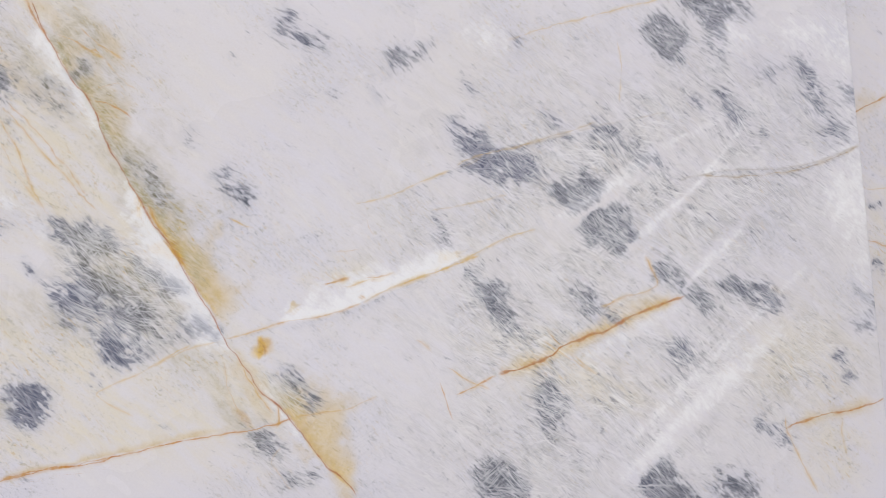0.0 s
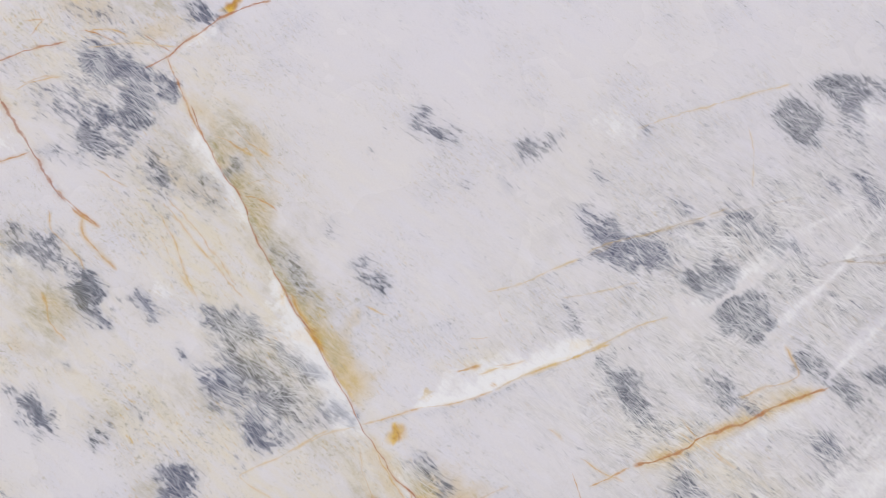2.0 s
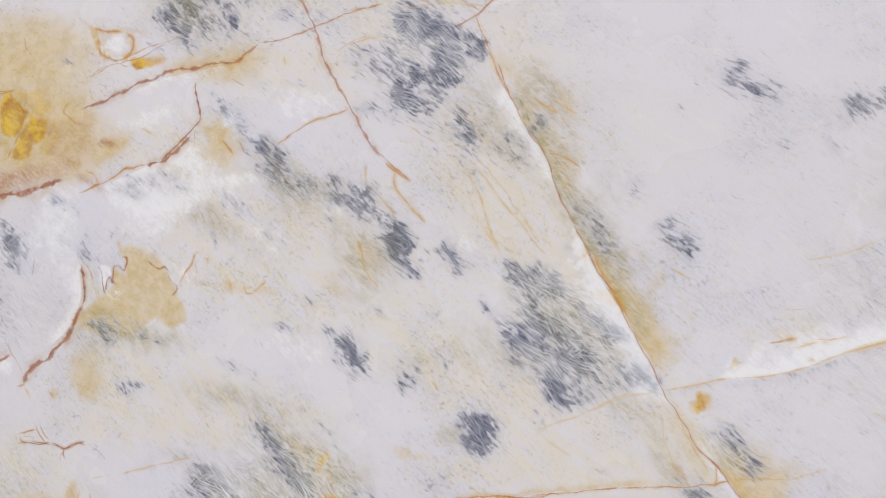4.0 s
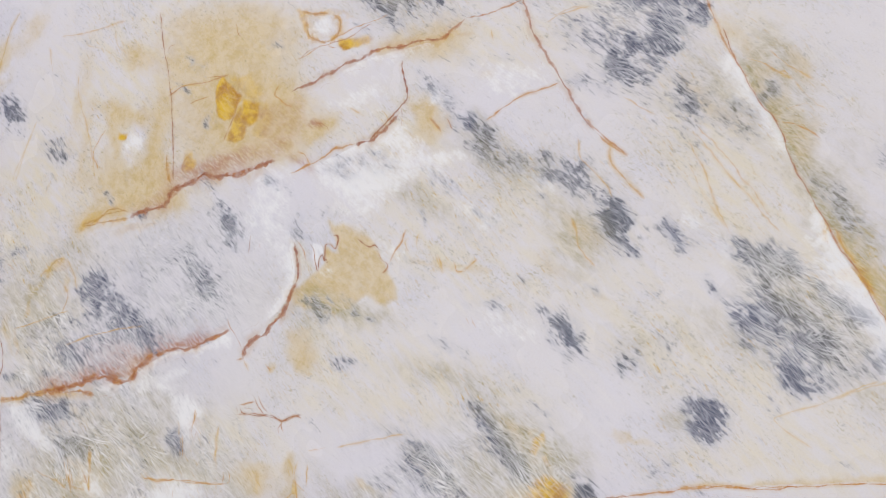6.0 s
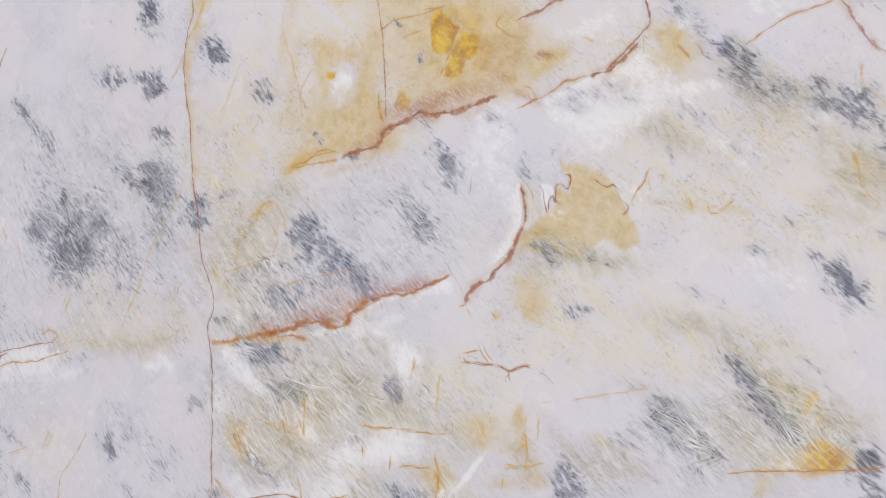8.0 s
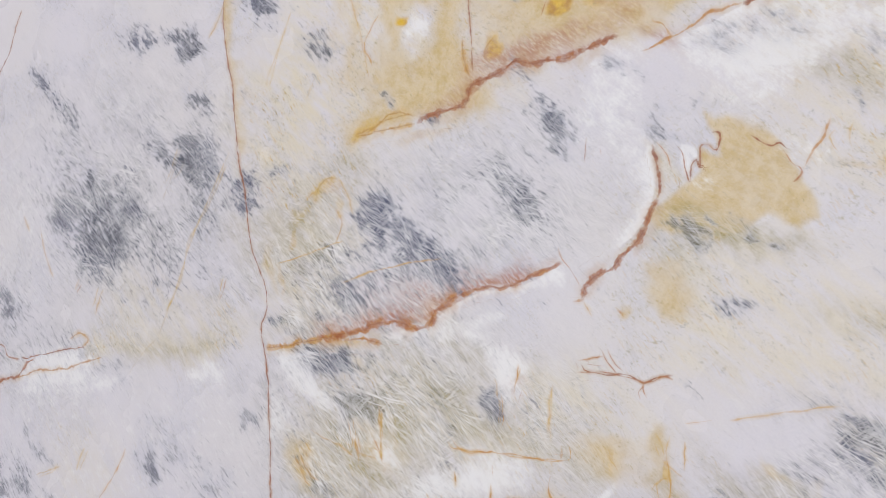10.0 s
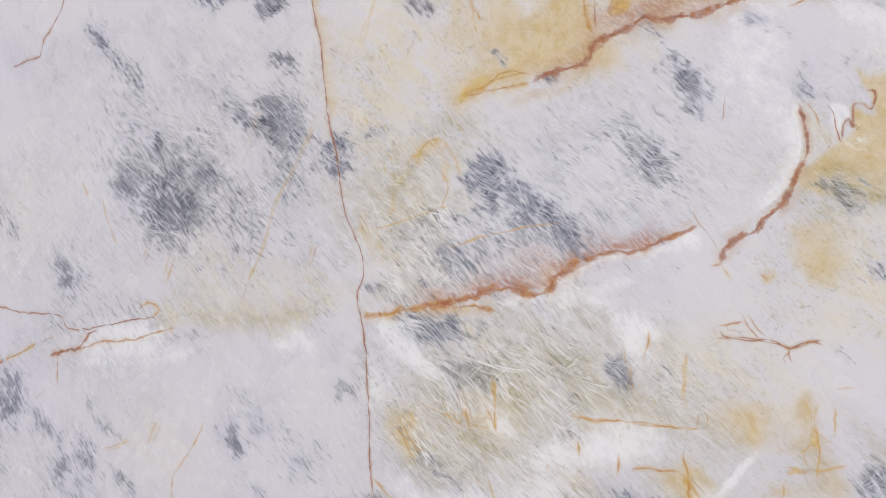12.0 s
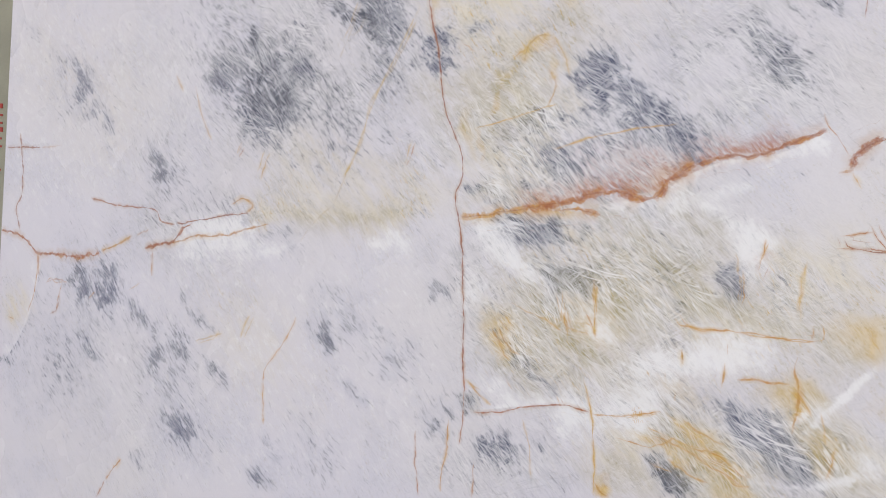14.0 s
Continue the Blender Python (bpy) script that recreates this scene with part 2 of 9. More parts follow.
    # needles show as pale threads over the ground as well
    pale = n.math("MULTIPLY", needles, n.math("ADD", n.math("MULTIPLY", fibre, 0.3), n.math("MULTIPLY", gray, 0.05)), True)
    colour = n.mix(pale, colour, (0.82, 0.805, 0.82))
    pale = n.math("MULTIPLY", web, n.math("ADD", 0.05, n.math("ADD", n.math("MULTIPLY", fibre, 0.72), n.math("MULTIPLY", olive, 0.2))), True)
    colour = n.mix(pale, colour, (0.84, 0.82, 0.825))
    # veins: distance, strength, hue and half width lie on the face
    wobble = n.math("SUBTRACT", n.noise(place, 210, 4, 0.75), 0.5)
    feather = n.math("SUBTRACT", n.math("ADD", n.math("MULTIPLY", streak, 0.3), n.math("MULTIPLY", n.noise(place, 110, 5, 0.7), 0.7)), 0.5)
    swell = n.ramp(n.noise(place, 48, 4, 0.7), 0.32, 0.68, 0.25, 1.8)
    broken = n.ramp(n.noise(place, 42, 5, 0.72), 0.36, 0.58, 0.0, 1.0)
    fade = n.ramp(n.noise(place, 95, 5, 0.75), 0.32, 0.58, 0.35, 0.95)
    shade = n.math("ADD", n.math("MULTIPLY", n.noise(place, 64, 5, 0.75), 1.5), -0.25)
    halo = n.ramp(n.noise(place2, 24, 3, 0.6), 0.35, 0.68, 0.0, 1.3)
    for layer in range(VEIN_LAYERS):
        away, strength, hue, width = n.stored("vein_%d" % layer)
        away = n.math("ADD", away, n.math("MULTIPLY", wobble, 0.0016))
        thread = n.ramp(n.math("ABSOLUTE", away), 0.0002, 0.0012, n.ramp(width, 0.0008, 0.0022, 0.0, 0.5), 0.0)
        away = n.math("ABSOLUTE", n.math("ADD", away, n.math("MULTIPLY", feather, n.math("MULTIPLY", n.math("SUBTRACT", width, 0.0005), 4.2))))
        hue2 = n.math("ADD", hue, n.math("MULTIPLY", n.math("SUBTRACT", shade, 0.5), n.ramp(hue, 0.9, 1.0, 0.5, 0.0)))
        tone = n.colours(hue2, (0.0, (0.20, 0.052, 0.042)), (0.25, (0.37, 0.115, 0.04)), (0.45, (0.50, 0.215, 0.02)), (0.75, (0.63, 0.43, 0.11)), (1.0, (0.30, 0.28, 0.28)))
        core = n.ramp(n.math("DIVIDE", away, n.math("MULTIPLY", width, swell)), n.ramp(hue, 0.45, 0.7, 0.45, 0.1), n.ramp(hue, 0.45, 0.7, 1.15, 1.4), 1.0, 0.0)
        glow = n.ramp(n.math("DIVIDE", away, width), 0.5, 5.0, 0.38, 0.0)
        kept = n.math("ADD", n.math("MULTIPLY", broken, hue), n.math("SUBTRACT", 1.0, hue))
        cover = n.math("MULTIPLY", core, n.math("MULTIPLY", strength, n.math("MULTIPLY", kept, fade)), True)
        colour = n.mix(n.math("MULTIPLY", glow, n.math("MULTIPLY", strength, halo), True), colour, n.mix(0.4, tone, (0.66, 0.45, 0.16)))
        colour = n.mix(cover, colour, n.mix(n.ramp(streak, 0.4, 0.62, 0.0, 0.55), tone, n.mix(0.5, tone, (0.62, 0.36, 0.16))))
        colour = n.mix(n.math("MULTIPLY", n.math("MULTIPLY", thread, fade), n.math("MULTIPLY", strength, 0.8)), colour, (0.20, 0.055, 0.03))
    colour = n.mix(0.16, colour, n.mix(fine, (0.0, 0.0, 0.0), (1.0, 1.0, 1.0)), "SOFT_LIGHT")
    return n.done(colour, n.ramp(cloud, 0.3, 0.7, 0.22, 0.30), 0.0, 0.35)


def mottled(name, first, second, scale, rough, metal=0.0, relief=0.0, grain=160):
    n = Nodes(name)
    place = n.place()
    big, small = n.noise(place, scale, 4, 0.6), n.noise(place, grain, 3, 0.6)
    colour = n.mix(n.ramp(big, 0.3, 0.7), first, second)
    colour = n.mix(n.ramp(small, 0.45, 0.8, 0, 0.35), colour, tuple(c * 0.6 for c in first))
    if relief:
        n.bump(small, relief)
    return n.done(colour, n.ramp(big, 0.3, 0.7, rough * 0.8, min(1, rough * 1.2)), metal)


QUARTZITE = quartzite()
SAWN = mottled("sawn_stone", (0.72, 0.70, 0.69), (0.62, 0.60, 0.57), 12, 0.6, relief=0.0006)
RESIN = mottled("resin_backed_stone", (0.27, 0.26, 0.20), (0.34, 0.325, 0.25), 9, 0.55, relief=0.0004, grain=300)
MARKER = mottled("red_marker", (0.42, 0.05, 0.035), (0.32, 0.03, 0.03), 40, 0.6)
STEEL = mottled("painted_steel", (0.10, 0.13, 0.17), (0.07, 0.09, 0.12), 6, 0.45, 0.2)
TIMBER = mottled("rough_timber", (0.36, 0.24, 0.13), (0.26, 0.17, 0.09), 8, 0.75, relief=0.001)
CONCRETE = mottled("hall_concrete", (0.34, 0.33, 0.32), (0.24, 0.235, 0.23), 1.2, 0.7, relief=0.001, grain=40)
PLASTER = mottled("hall_plaster", (0.62, 0.61, 0.60), (0.54, 0.53, 0.52), 0.8, 0.85, relief=0.001, grain=30)
SHEET = mottled("roof_sheet", (0.55, 0.56, 0.58), (0.48, 0.49, 0.51), 0.7, 0.5)


# ---- the stone's figure ----
def value_noise(u, v, cell, seed):
    """Smooth noise between -1 and 1 on arrays of places."""
    r = np.random.RandomState(seed).uniform(-1, 1, (256, 256))
    a, b = u / cell + 77.3, v / cell + 51.7
    i, j = np.floor(a).astype(int), np.floor(b).astype(int)
    fa, fb = a - i, b - j
    fa, fb = fa * fa * (3 - 2 * fa), fb * fb * (3 - 2 * fb)
    i0, i1, j0, j1 = i % 256, (i + 1) % 256, j % 256, (j + 1) % 256
    return (r[i0, j0] * (1 - fa) + r[i1, j0] * fa) * (1 - fb) + (r[i0, j1] * (1 - fa) + r[i1, j1] * fa) * fb


CHANNELS = ("gray", "ochre", "amber", "white", "cream", "fibre", "olive", "rust")


class Face:
    """A slab's polished face as a fine grid that carries the stone's figure."""

    def __init__(self, us, vs):
        self.us, self.vs = np.array(us), np.array(vs)
        self.u, self.v = np.meshgrid(self.us, self.vs)
        warp = [0.006 * value_noise(self.u, self.v, 0.04, k) + 0.005 * value_noise(self.u, self.v, 0.017, k + 9) + 0.0025 * value_noise(self.u, self.v, 0.007, k + 19) for k in (1, 2)]
        self.wu, self.wv = self.u + warp[0], self.v + warp[1]
        shape = self.u.shape
        self.fields = {c: np.zeros(shape) for c in CHANNELS}
        self.veins = [np.stack([np.full(shape, 0.05), np.zeros(shape), np.zeros(shape), np.full(shape, 0.001)], -1) for _ in range(VEIN_LAYERS)]
        self.count = 0

    def window(self, u0, u1, v0, v1):
        i0, i1 = np.searchsorted(self.us, (u0, u1))
        j0, j1 = np.searchsorted(self.vs, (v0, v1))
        return slice(j0, j1), slice(i0, i1)

    def blot(self, channel, u, v, ru, rv, slope, strength):
        """A soft, ragged patch: half lengths ru along the slope and rv across it."""
        reach = 2.4 * max(ru, rv) + 0.02
        w = self.window(u - reach, u + reach, v - reach, v + reach)
        c, s = math.cos(radians(slope)), math.sin(radians(slope))
        a, b = self.wu[w] - u, self.wv[w] - v
        r = ((a * c + b * s) / ru) ** 2 + ((b * c - a * s) / rv) ** 2
        if channel == "amber":
            value = strength / (1 + r ** 3 * 0.8)
        else:
            value = strength * np.exp(-(0.80 if channel == "gray" else 0.75) * r)
        value = np.clip(np.where(value > 0.012, value, 0), 0, 1)
        f = self.fields[channel]
        if channel == "gray":
            f[w] = np.maximum(f[w], value) + 0.2 * np.minimum(f[w], value)
        else:
            f[w] = 1 - (1 - f[w]) * (1 - value)

    def patch(self, channel, strength, soft, *points):
        """A stain with corners: full inside the outline, fading over the soft width across it."""
        p = np.array(points)
        lo, hi = p.min(0) - 2 * soft - 0.01, p.max(0) + 2 * soft + 0.01
        w = self.window(lo[0], hi[0], lo[1], hi[1])
        u, v = (self.wu[w] + self.u[w]) / 2, (self.wv[w] + self.v[w]) / 2
        away, inside = np.full(u.shape, 9.0), np.zeros(u.shape, bool)
        for (au, av), (bu, bv) in zip(p, np.roll(p, -1, 0)):
            du, dv = bu - au, bv - av
            t = np.clip(((u - au) * du + (v - av) * dv) / (du * du + dv * dv + 1e-12), 0, 1)
            away = np.minimum(away, np.hypot(u - au - t * du, v - av - t * dv))
            cut = (av > v) != (bv > v)
            inside ^= cut & (u < au + du * (v - av) / (dv if dv else 1e-12))
        deep = np.clip(0.5 + np.where(inside, away, -away) / (2 * soft), 0, 1)
        value = strength * deep * deep * (3 - 2 * deep)
        f = self.fields[channel]
        f[w] = np.clip(f[w] * (1 + strength * deep), 0, 1) if strength < 0 else 1 - (1 - f[w]) * (1 - value)

    def smoky(self, u, v, ru, rv, slope, strength):
        """A smoky crystal with smaller ones strewn round it along the bedding."""
        self.blot("gray", u, v, ru, rv, slope, strength)
        r = random.Random(int(u * 5000) * 7919 + int(v * 5000))
        for _ in range(7):
            a, d = r.uniform(0, 6.283), r.uniform(0.7, 1.9)
            along, across = math.cos(a) * d * ru, math.sin(a) * d * rv
            c, s = math.cos(radians(slope)), math.sin(radians(slope))
            size = r.uniform(0.12, 0.34) * (ru * rv) ** 0.5 + 0.001
            self.blot("gray", u + along * c - across * s, v + along * s + across * c, size * 1.8, size * 0.8, -42 + r.uniform(-18, 18), strength * r.uniform(0.25, 0.75))

    def path(self, points, jag):
        """A smooth line through the points, roughened like a fracture."""
        p = np.array(points)
        q = np.vstack([2 * p[0] - p[1], p, 2 * p[-1] - p[-2]])
        line = []
        for k in range(1, len(q) - 2):
            steps = max(3, int(np.hypot(*(q[k + 1] - q[k])) / 0.004))
            t = np.linspace(0, 1, steps, endpoint=False)[:, None]
            line.append(0.5 * (2 * q[k] + (q[k + 1] - q[k - 1]) * t + (2 * q[k - 1] - 5 * q[k] + 4 * q[k + 1] - q[k + 2]) * t ** 2 + (3 * q[k] - q[k - 1] - 3 * q[k + 1] + q[k + 2]) * t ** 3))
        line = np.vstack([*line, p[-1:]])
        self.count += 1
        line[:, 0] += jag * (0.0026 * value_noise(line[:, 0], line[:, 1], 0.014, 100 + self.count) + 0.002 * value_noise(line[:, 0], line[:, 1], 0.006, 400 + self.count))
        line[:, 1] += jag * (0.0026 * value_noise(line[:, 0], line[:, 1], 0.014, 700 + self.count) + 0.002 * value_noise(line[:, 0], line[:, 1], 0.006, 900 + self.count))
        return line

    def distance(self, line, w, warped):
        """Signed distance to the line (positive on the left of its way) and the share of its length."""
        u, v = (self.wu[w], self.wv[w]) if warped else (self.u[w], self.v[w])
        best, along = np.full(u.shape, 9.0), np.zeros(u.shape)
        total = len(line) - 1
        for k in range(total):
            (au, av), (bu, bv) = line[k], line[k + 1]
            du, dv = bu - au, bv - av
            t = ((u - au) * du + (v - av) * dv) / (du * du + dv * dv + 1e-12)
            tc = np.clip(t, 0, 1)
            d = np.hypot(u - au - tc * du, v - av - tc * dv)
            side = np.where(du * (v - av) - dv * (u - au) >= 0, 1.0, -1.0)
            nearer = d < np.abs(best)
            best = np.where(nearer, d * side, best)
            share = np.where(k == 0, np.minimum(t, 1), np.where(k == total - 1, np.maximum(t, 0), tc))
            along = np.where(nearer, (k + share) / total, along)
        return best, along

    def pieces(self, line, reach):
        """The line in short runs, each with the window of the grid round it."""
        for k in range(0, len(line) - 1, 14):
            run = line[max(k - 2, 0):k + 17]
            yield k, run, self.window(run[:, 0].min() - reach, run[:, 0].max() + reach, run[:, 1].min() - reach, run[:, 1].max() + reach)

    def vein(self, half, hue, strength, jag, *points):
        line = self.path(points, jag)
        half *= 1.05
        reach = max(0.010, 6 * half)
        shape = self.u.shape
        lo, hi = line.min(0) - reach, line.max(0) + reach
        whole = self.window(lo[0], hi[0], lo[1], hi[1])
        size = self.u[whole].shape
        if 0 in size:
            return
        best, along = np.full(size, 9.0), np.zeros(size)
        j0, i0 = whole[0].start, whole[1].start
        for k, run, w in self.pieces(line, reach):
            d, a = self.distance(run, w, False)
            first = max(k - 2, 0)
            a = (first + a * (len(run) - 1)) / (len(line) - 1)
            part_w = (slice(w[0].start - j0, w[0].stop - j0), slice(w[1].start - i0, w[1].stop - i0))
            nearer = np.abs(d) < np.abs(best[part_w])
            best[part_w] = np.where(nearer, d, best[part_w])
            along[part_w] = np.where(nearer, a, along[part_w])
        length = (len(line) - 1) * 0.004
        end = np.clip(np.minimum(along, 1 - along) * length / 0.008, 0, 1)
        power = strength * end * np.clip((reach - np.abs(best)) / 0.003, 0, 1)
        mine = power > 0
        overlaps = [np.minimum(power, layer[whole][..., 1]).sum() for layer in self.veins]
        layer = self.veins[int(np.argmin(overlaps))][whole]
        mine &= power > layer[..., 1] * 0.999
        taper = half * (0.55 + 0.45 * end)
        for channel, value in enumerate((best, power, np.full(size, hue), taper)):
            layer[..., channel] = np.where(mine, value, layer[..., channel])
        near = (np.abs(best) < 0.05) & ~mine & (layer[..., 1] == 0)
        layer[..., 3] = np.where(near, half, layer[..., 3])

    def band(self, channel, width, strength, side, *points):
        """A soft border that fades away from a line, on its left (1), right (-1) or both (0)."""
        line = self.path(points, 0.4)
        f = self.fields[channel]
        reach = 3.2 * width + 0.012
        lo, hi = line.min(0) - reach, line.max(0) + reach
        whole = self.window(lo[0], hi[0], lo[1], hi[1])
        size = self.u[whole].shape
        if 0 in size:
            return
        best, along = np.full(size, 9.0), np.zeros(size)
        j0, i0 = whole[0].start, whole[1].start
        coarse = line[::2] if len(line) > 8 else line
        for k, run, w in self.pieces(coarse, reach):
            d, a = self.distance(run, w, False)
            first = max(k - 2, 0)
            a = (first + a * (len(run) - 1)) / (len(coarse) - 1)
            part_w = (slice(w[0].start - j0, w[0].stop - j0), slice(w[1].start - i0, w[1].stop - i0))
            nearer = np.abs(d) < np.abs(best[part_w])
            best[part_w] = np.where(nearer, d, best[part_w])
            along[part_w] = np.where(nearer, a, along[part_w])
        u, v = self.u[whole], self.v[whole]
        local = width * (1 + 0.55 * value_noise(u, v, 0.03, 40 + self.count) + 0.3 * value_noise(u, v, 0.011, 60 + self.count))
        value = strength * np.exp(-(np.abs(best) / local) ** 1.5)
        if side:
            value = value * np.clip(0.5 + side * best / 0.002, 0, 1)
        length = (len(coarse) - 1) * (0.008 if coarse is not line else 0.004)
        value *= np.clip(np.minimum(along, 1 - along) * length / min(0.03, length * 0.3) + 0.15, 0, 1) * ((along > 0) & (along < 1))
        value = np.where(value > 0.01, value, 0)
        f[whole] = 1 - (1 - f[whole]) * (1 - np.clip(value, 0, 1))

    def mesh(self, name):
        rows, cols = self.u.shape
        y = np.zeros(self.u.shape)
        y[0], y[-1], y[:, 0], y[:, -1] = 0.0016, 0.0016, 0.0016, 0.0016
        index = np.arange(rows * cols).reshape(rows, cols)
        quads = np.stack([index[:-1, :-1], index[:-1, 1:], index[1:, 1:], index[1:, :-1]], -1).reshape(-1)
        me = bpy.data.meshes.new(name)
        me.vertices.add(rows * cols)
        me.vertices.foreach_set("co", np.stack([self.u, y, self.v], -1).astype(np.float32).ravel())
        me.loops.add(len(quads))
        me.loops.foreach_set("vertex_index", quads.astype(np.int32))
        me.polygons.add(len(quads) // 4)
        me.polygons.foreach_set("loop_start", np.arange(0, len(quads), 4, dtype=np.int32))
        me.update(calc_edges=True)
        packs = {"smoke": np.stack([self.fields[c] for c in CHANNELS[:4]], -1), "tint": np.stack([self.fields[c] for c in CHANNELS[4:]], -1)}
        packs.update({"vein_%d" % k: layer for k, layer in enumerate(self.veins)})
        for key, values in packs.items():
            me.attributes.new(key, "FLOAT_COLOR", "POINT").data.foreach_set("color", values.astype(np.float32).ravel())
        me.materials.append(QUARTZITE)
        return me


def spaced(*stops):
    """Even steps between stops (place, step, place, step, ..., place)."""
    out = [stops[0]]
    for k in range(1, len(stops), 2):
        start, step, stop = stops[k - 1], stops[k], stops[k + 1]
        out += list(np.linspace(start, stop, max(2, int(round((stop - start) / step)) + 1))[1:])
    return out


def box(bm, x0, x1, y0, y1, z0, z1, bevel=0.0):
    made = bmesh.ops.create_cube(bm, size=1, matrix=Matrix.LocRotScale(((x0 + x1) / 2, (y0 + y1) / 2, (z0 + z1) / 2), None, (x1 - x0, y1 - y0, z1 - z0)))
    if bevel:
        edges = list({e for v in made["verts"] for e in v.link_edges})
        bmesh.ops.bevel(bm, geom=edges, offset=bevel, segments=2, affect="EDGES", profile=0.7)


def part(name, bm, material, parent, label=""):
    me = bpy.data.meshes.new(name)
    bm.to_mesh(me)
    bm.free()
    me.materials.append(material)
    ob = new(name, me)
    ob.parent = parent
    return tagged(ob, label)


def boxed(name, extent, material, parent, bevel=0.0, label=""):
    bm = bmesh.new()
    box(bm, *extent, bevel)
    return part(name, bm, material, parent, label)


STEP = 0.0022
face = Face([-HALF] + spaced(-HALF + 0.0015, STEP, HALF - 0.0015) + [HALF],
            [BOTTOM] + spaced(BOTTOM + 0.0015, 0.02, -0.95, STEP, 0.42, 0.012, TOP - 0.0015) + [TOP])
vein, band, blot, smoky, patch = face.vein, face.band, face.blot, face.smoky, face.patch

# the figure, from the right end of the slab to the left
vein(0.0007, .2, .95, .5, (0.474, 0.227), (0.485, 0.197), (0.501, 0.163), (0.519, 0.130), (0.538, 0.106), (0.548, 0.076), (0.555, 0.056), (0.572, 0.023), (0.589, -0.009), (0.602, -0.036), (0.622, -0.065), (0.637, -0.094), (0.652, -0.119), (0.669, -0.151), (0.681, -0.178), (0.701, -0.207), (0.719, -0.239), (0.738, -0.255), (0.754, -0.276), (0.773, -0.304), (0.791, -0.329), (0.807, -0.344), (0.820, -0.360), (0.828, -0.372))
vein(0.0010, .4, .7, .35, (0.442, 0.293), (0.452, 0.269), (0.462, 0.246), (0.476, 0.211), (0.490, 0.184))
band("white", 0.0169, 0.9, -1, (0.477, 0.213), (0.501, 0.163), (0.519, 0.130), (0.538, 0.106), (0.555, 0.056))
band("white", 0.0274, 1, -1, (0.572, 0.023), (0.602, -0.036), (0.637, -0.094), (0.669, -0.151), (0.681, -0.178), (0.695, -0.200))
band("white", 0.0104, 0.7, -1, (0.701, -0.207), (0.738, -0.255), (0.773, -0.304))
band("olive", 0.0339, 1, 1, (0.485, 0.197), (0.519, 0.130), (0.555, 0.056), (0.589, -0.009), (0.622, -0.065))
band("ochre", 0.0358, 0.9, 1, (0.589, -0.009), (0.622, -0.065), (0.652, -0.119), (0.682, -0.163))
band("ochre", 0.0378, 0.96, 1, (0.732, -0.245), (0.754, -0.276), (0.791, -0.329), (0.828, -0.372))
band("olive", 0.0208, 0.96, 1, (0.729, -0.242), (0.754, -0.273))
band("ochre", 0.0057, 1, 1, (0.616, -0.055), (0.640, -0.095))
blot("amber", 0.706, -0.266, 0.016, 0.005, -52, .5)
blot("amber", 0.631, -0.078, 0.011, 0.004, -56, .5)
blot("amber", 0.595, -0.022, 0.012, 0.004, -66, .5)
blot("cream", 0.561, 0.013, 0.124, 0.026, -65, .65)
blot("cream", 0.578, -0.086, 0.037, 0.039, -3, .65)
blot("cream", 0.506, 0.066, 0.071, 0.018, -61, .65)
blot("cream", 0.545, -0.270, 0.091, 0.016, 6, .65)
blot("cream", 0.700, -0.236, 0.040, 0.019, -48, .65)
blot("cream", 0.618, -0.269, 0.102, 0.044, -25, .7)
blot("cream", 0.498, -0.198, 0.073, 0.036, -24, .7)
blot("cream", 0.695, -0.210, 0.059, 0.031, -53, .7)
blot("cream", 0.476, 0.021, 0.077, 0.011, -60, .7)
blot("cream", 1.438, -0.248, 0.075, 0.053, -21, .7)
blot("cream", 1.468, -0.369, 0.051, 0.044, -4, .7)
blot("cream", 1.110, -0.242, 0.091, 0.029, -23, .7)
blot("cream", 0.817, -0.102, 0.041, 0.010, 13, .7)
vein(0.0008, .42, .95, .35, (0.439, -0.317), (0.474, -0.311), (0.514, -0.308), (0.544, -0.303), (0.580, -0.298), (0.617, -0.291), (0.667, -0.287), (0.705, -0.284), (0.738, -0.278), (0.757, -0.273))
band("ochre", 0.0061, 0.84, 1, (0.439, -0.316), (0.474, -0.310), (0.514, -0.307), (0.544, -0.301), (0.580, -0.297), (0.617, -0.290), (0.667, -0.286))
vein(0.0009, .6, 0.50, .3, (0.757, -0.273), (0.784, -0.270), (0.824, -0.266), (0.858, -0.254))
vein(0.0009, .62, 0.70, .3, (0.679, -0.178), (0.702, -0.172), (0.741, -0.163), (0.761, -0.159), (0.802, -0.154), (0.843, -0.142))
vein(0.0011, .75, 0.55, .3, (0.843, -0.142), (0.885, -0.123), (0.928, -0.111), (0.964, -0.097), (0.987, -0.087), (1.032, -0.067), (1.070, -0.058))
band("white", 0.0238, 1, 1, (0.735, -0.161), (0.761, -0.159), (0.802, -0.153), (0.843, -0.141), (0.885, -0.122), (0.928, -0.110), (0.964, -0.096), (0.983, -0.089))
band("gray", 0.0091, 0.3, -1, (0.679, -0.180), (0.741, -0.165), (0.801, -0.156), (0.843, -0.144), (0.885, -0.127), (0.928, -0.115))
blot("ochre", 0.947, -0.092, 0.011, 0.004, 10, .9)
blot("ochre", 0.958, -0.085, 0.016, 0.003, 18, .9)
blot("ochre", 0.762, -0.141, 0.012, 0.002, 31, .9)
blot("ochre", 0.854, -0.110, 0.028, 0.002, 13, .9)
blot("ochre", 0.935, -0.100, 0.029, 0.002, 16, .9)
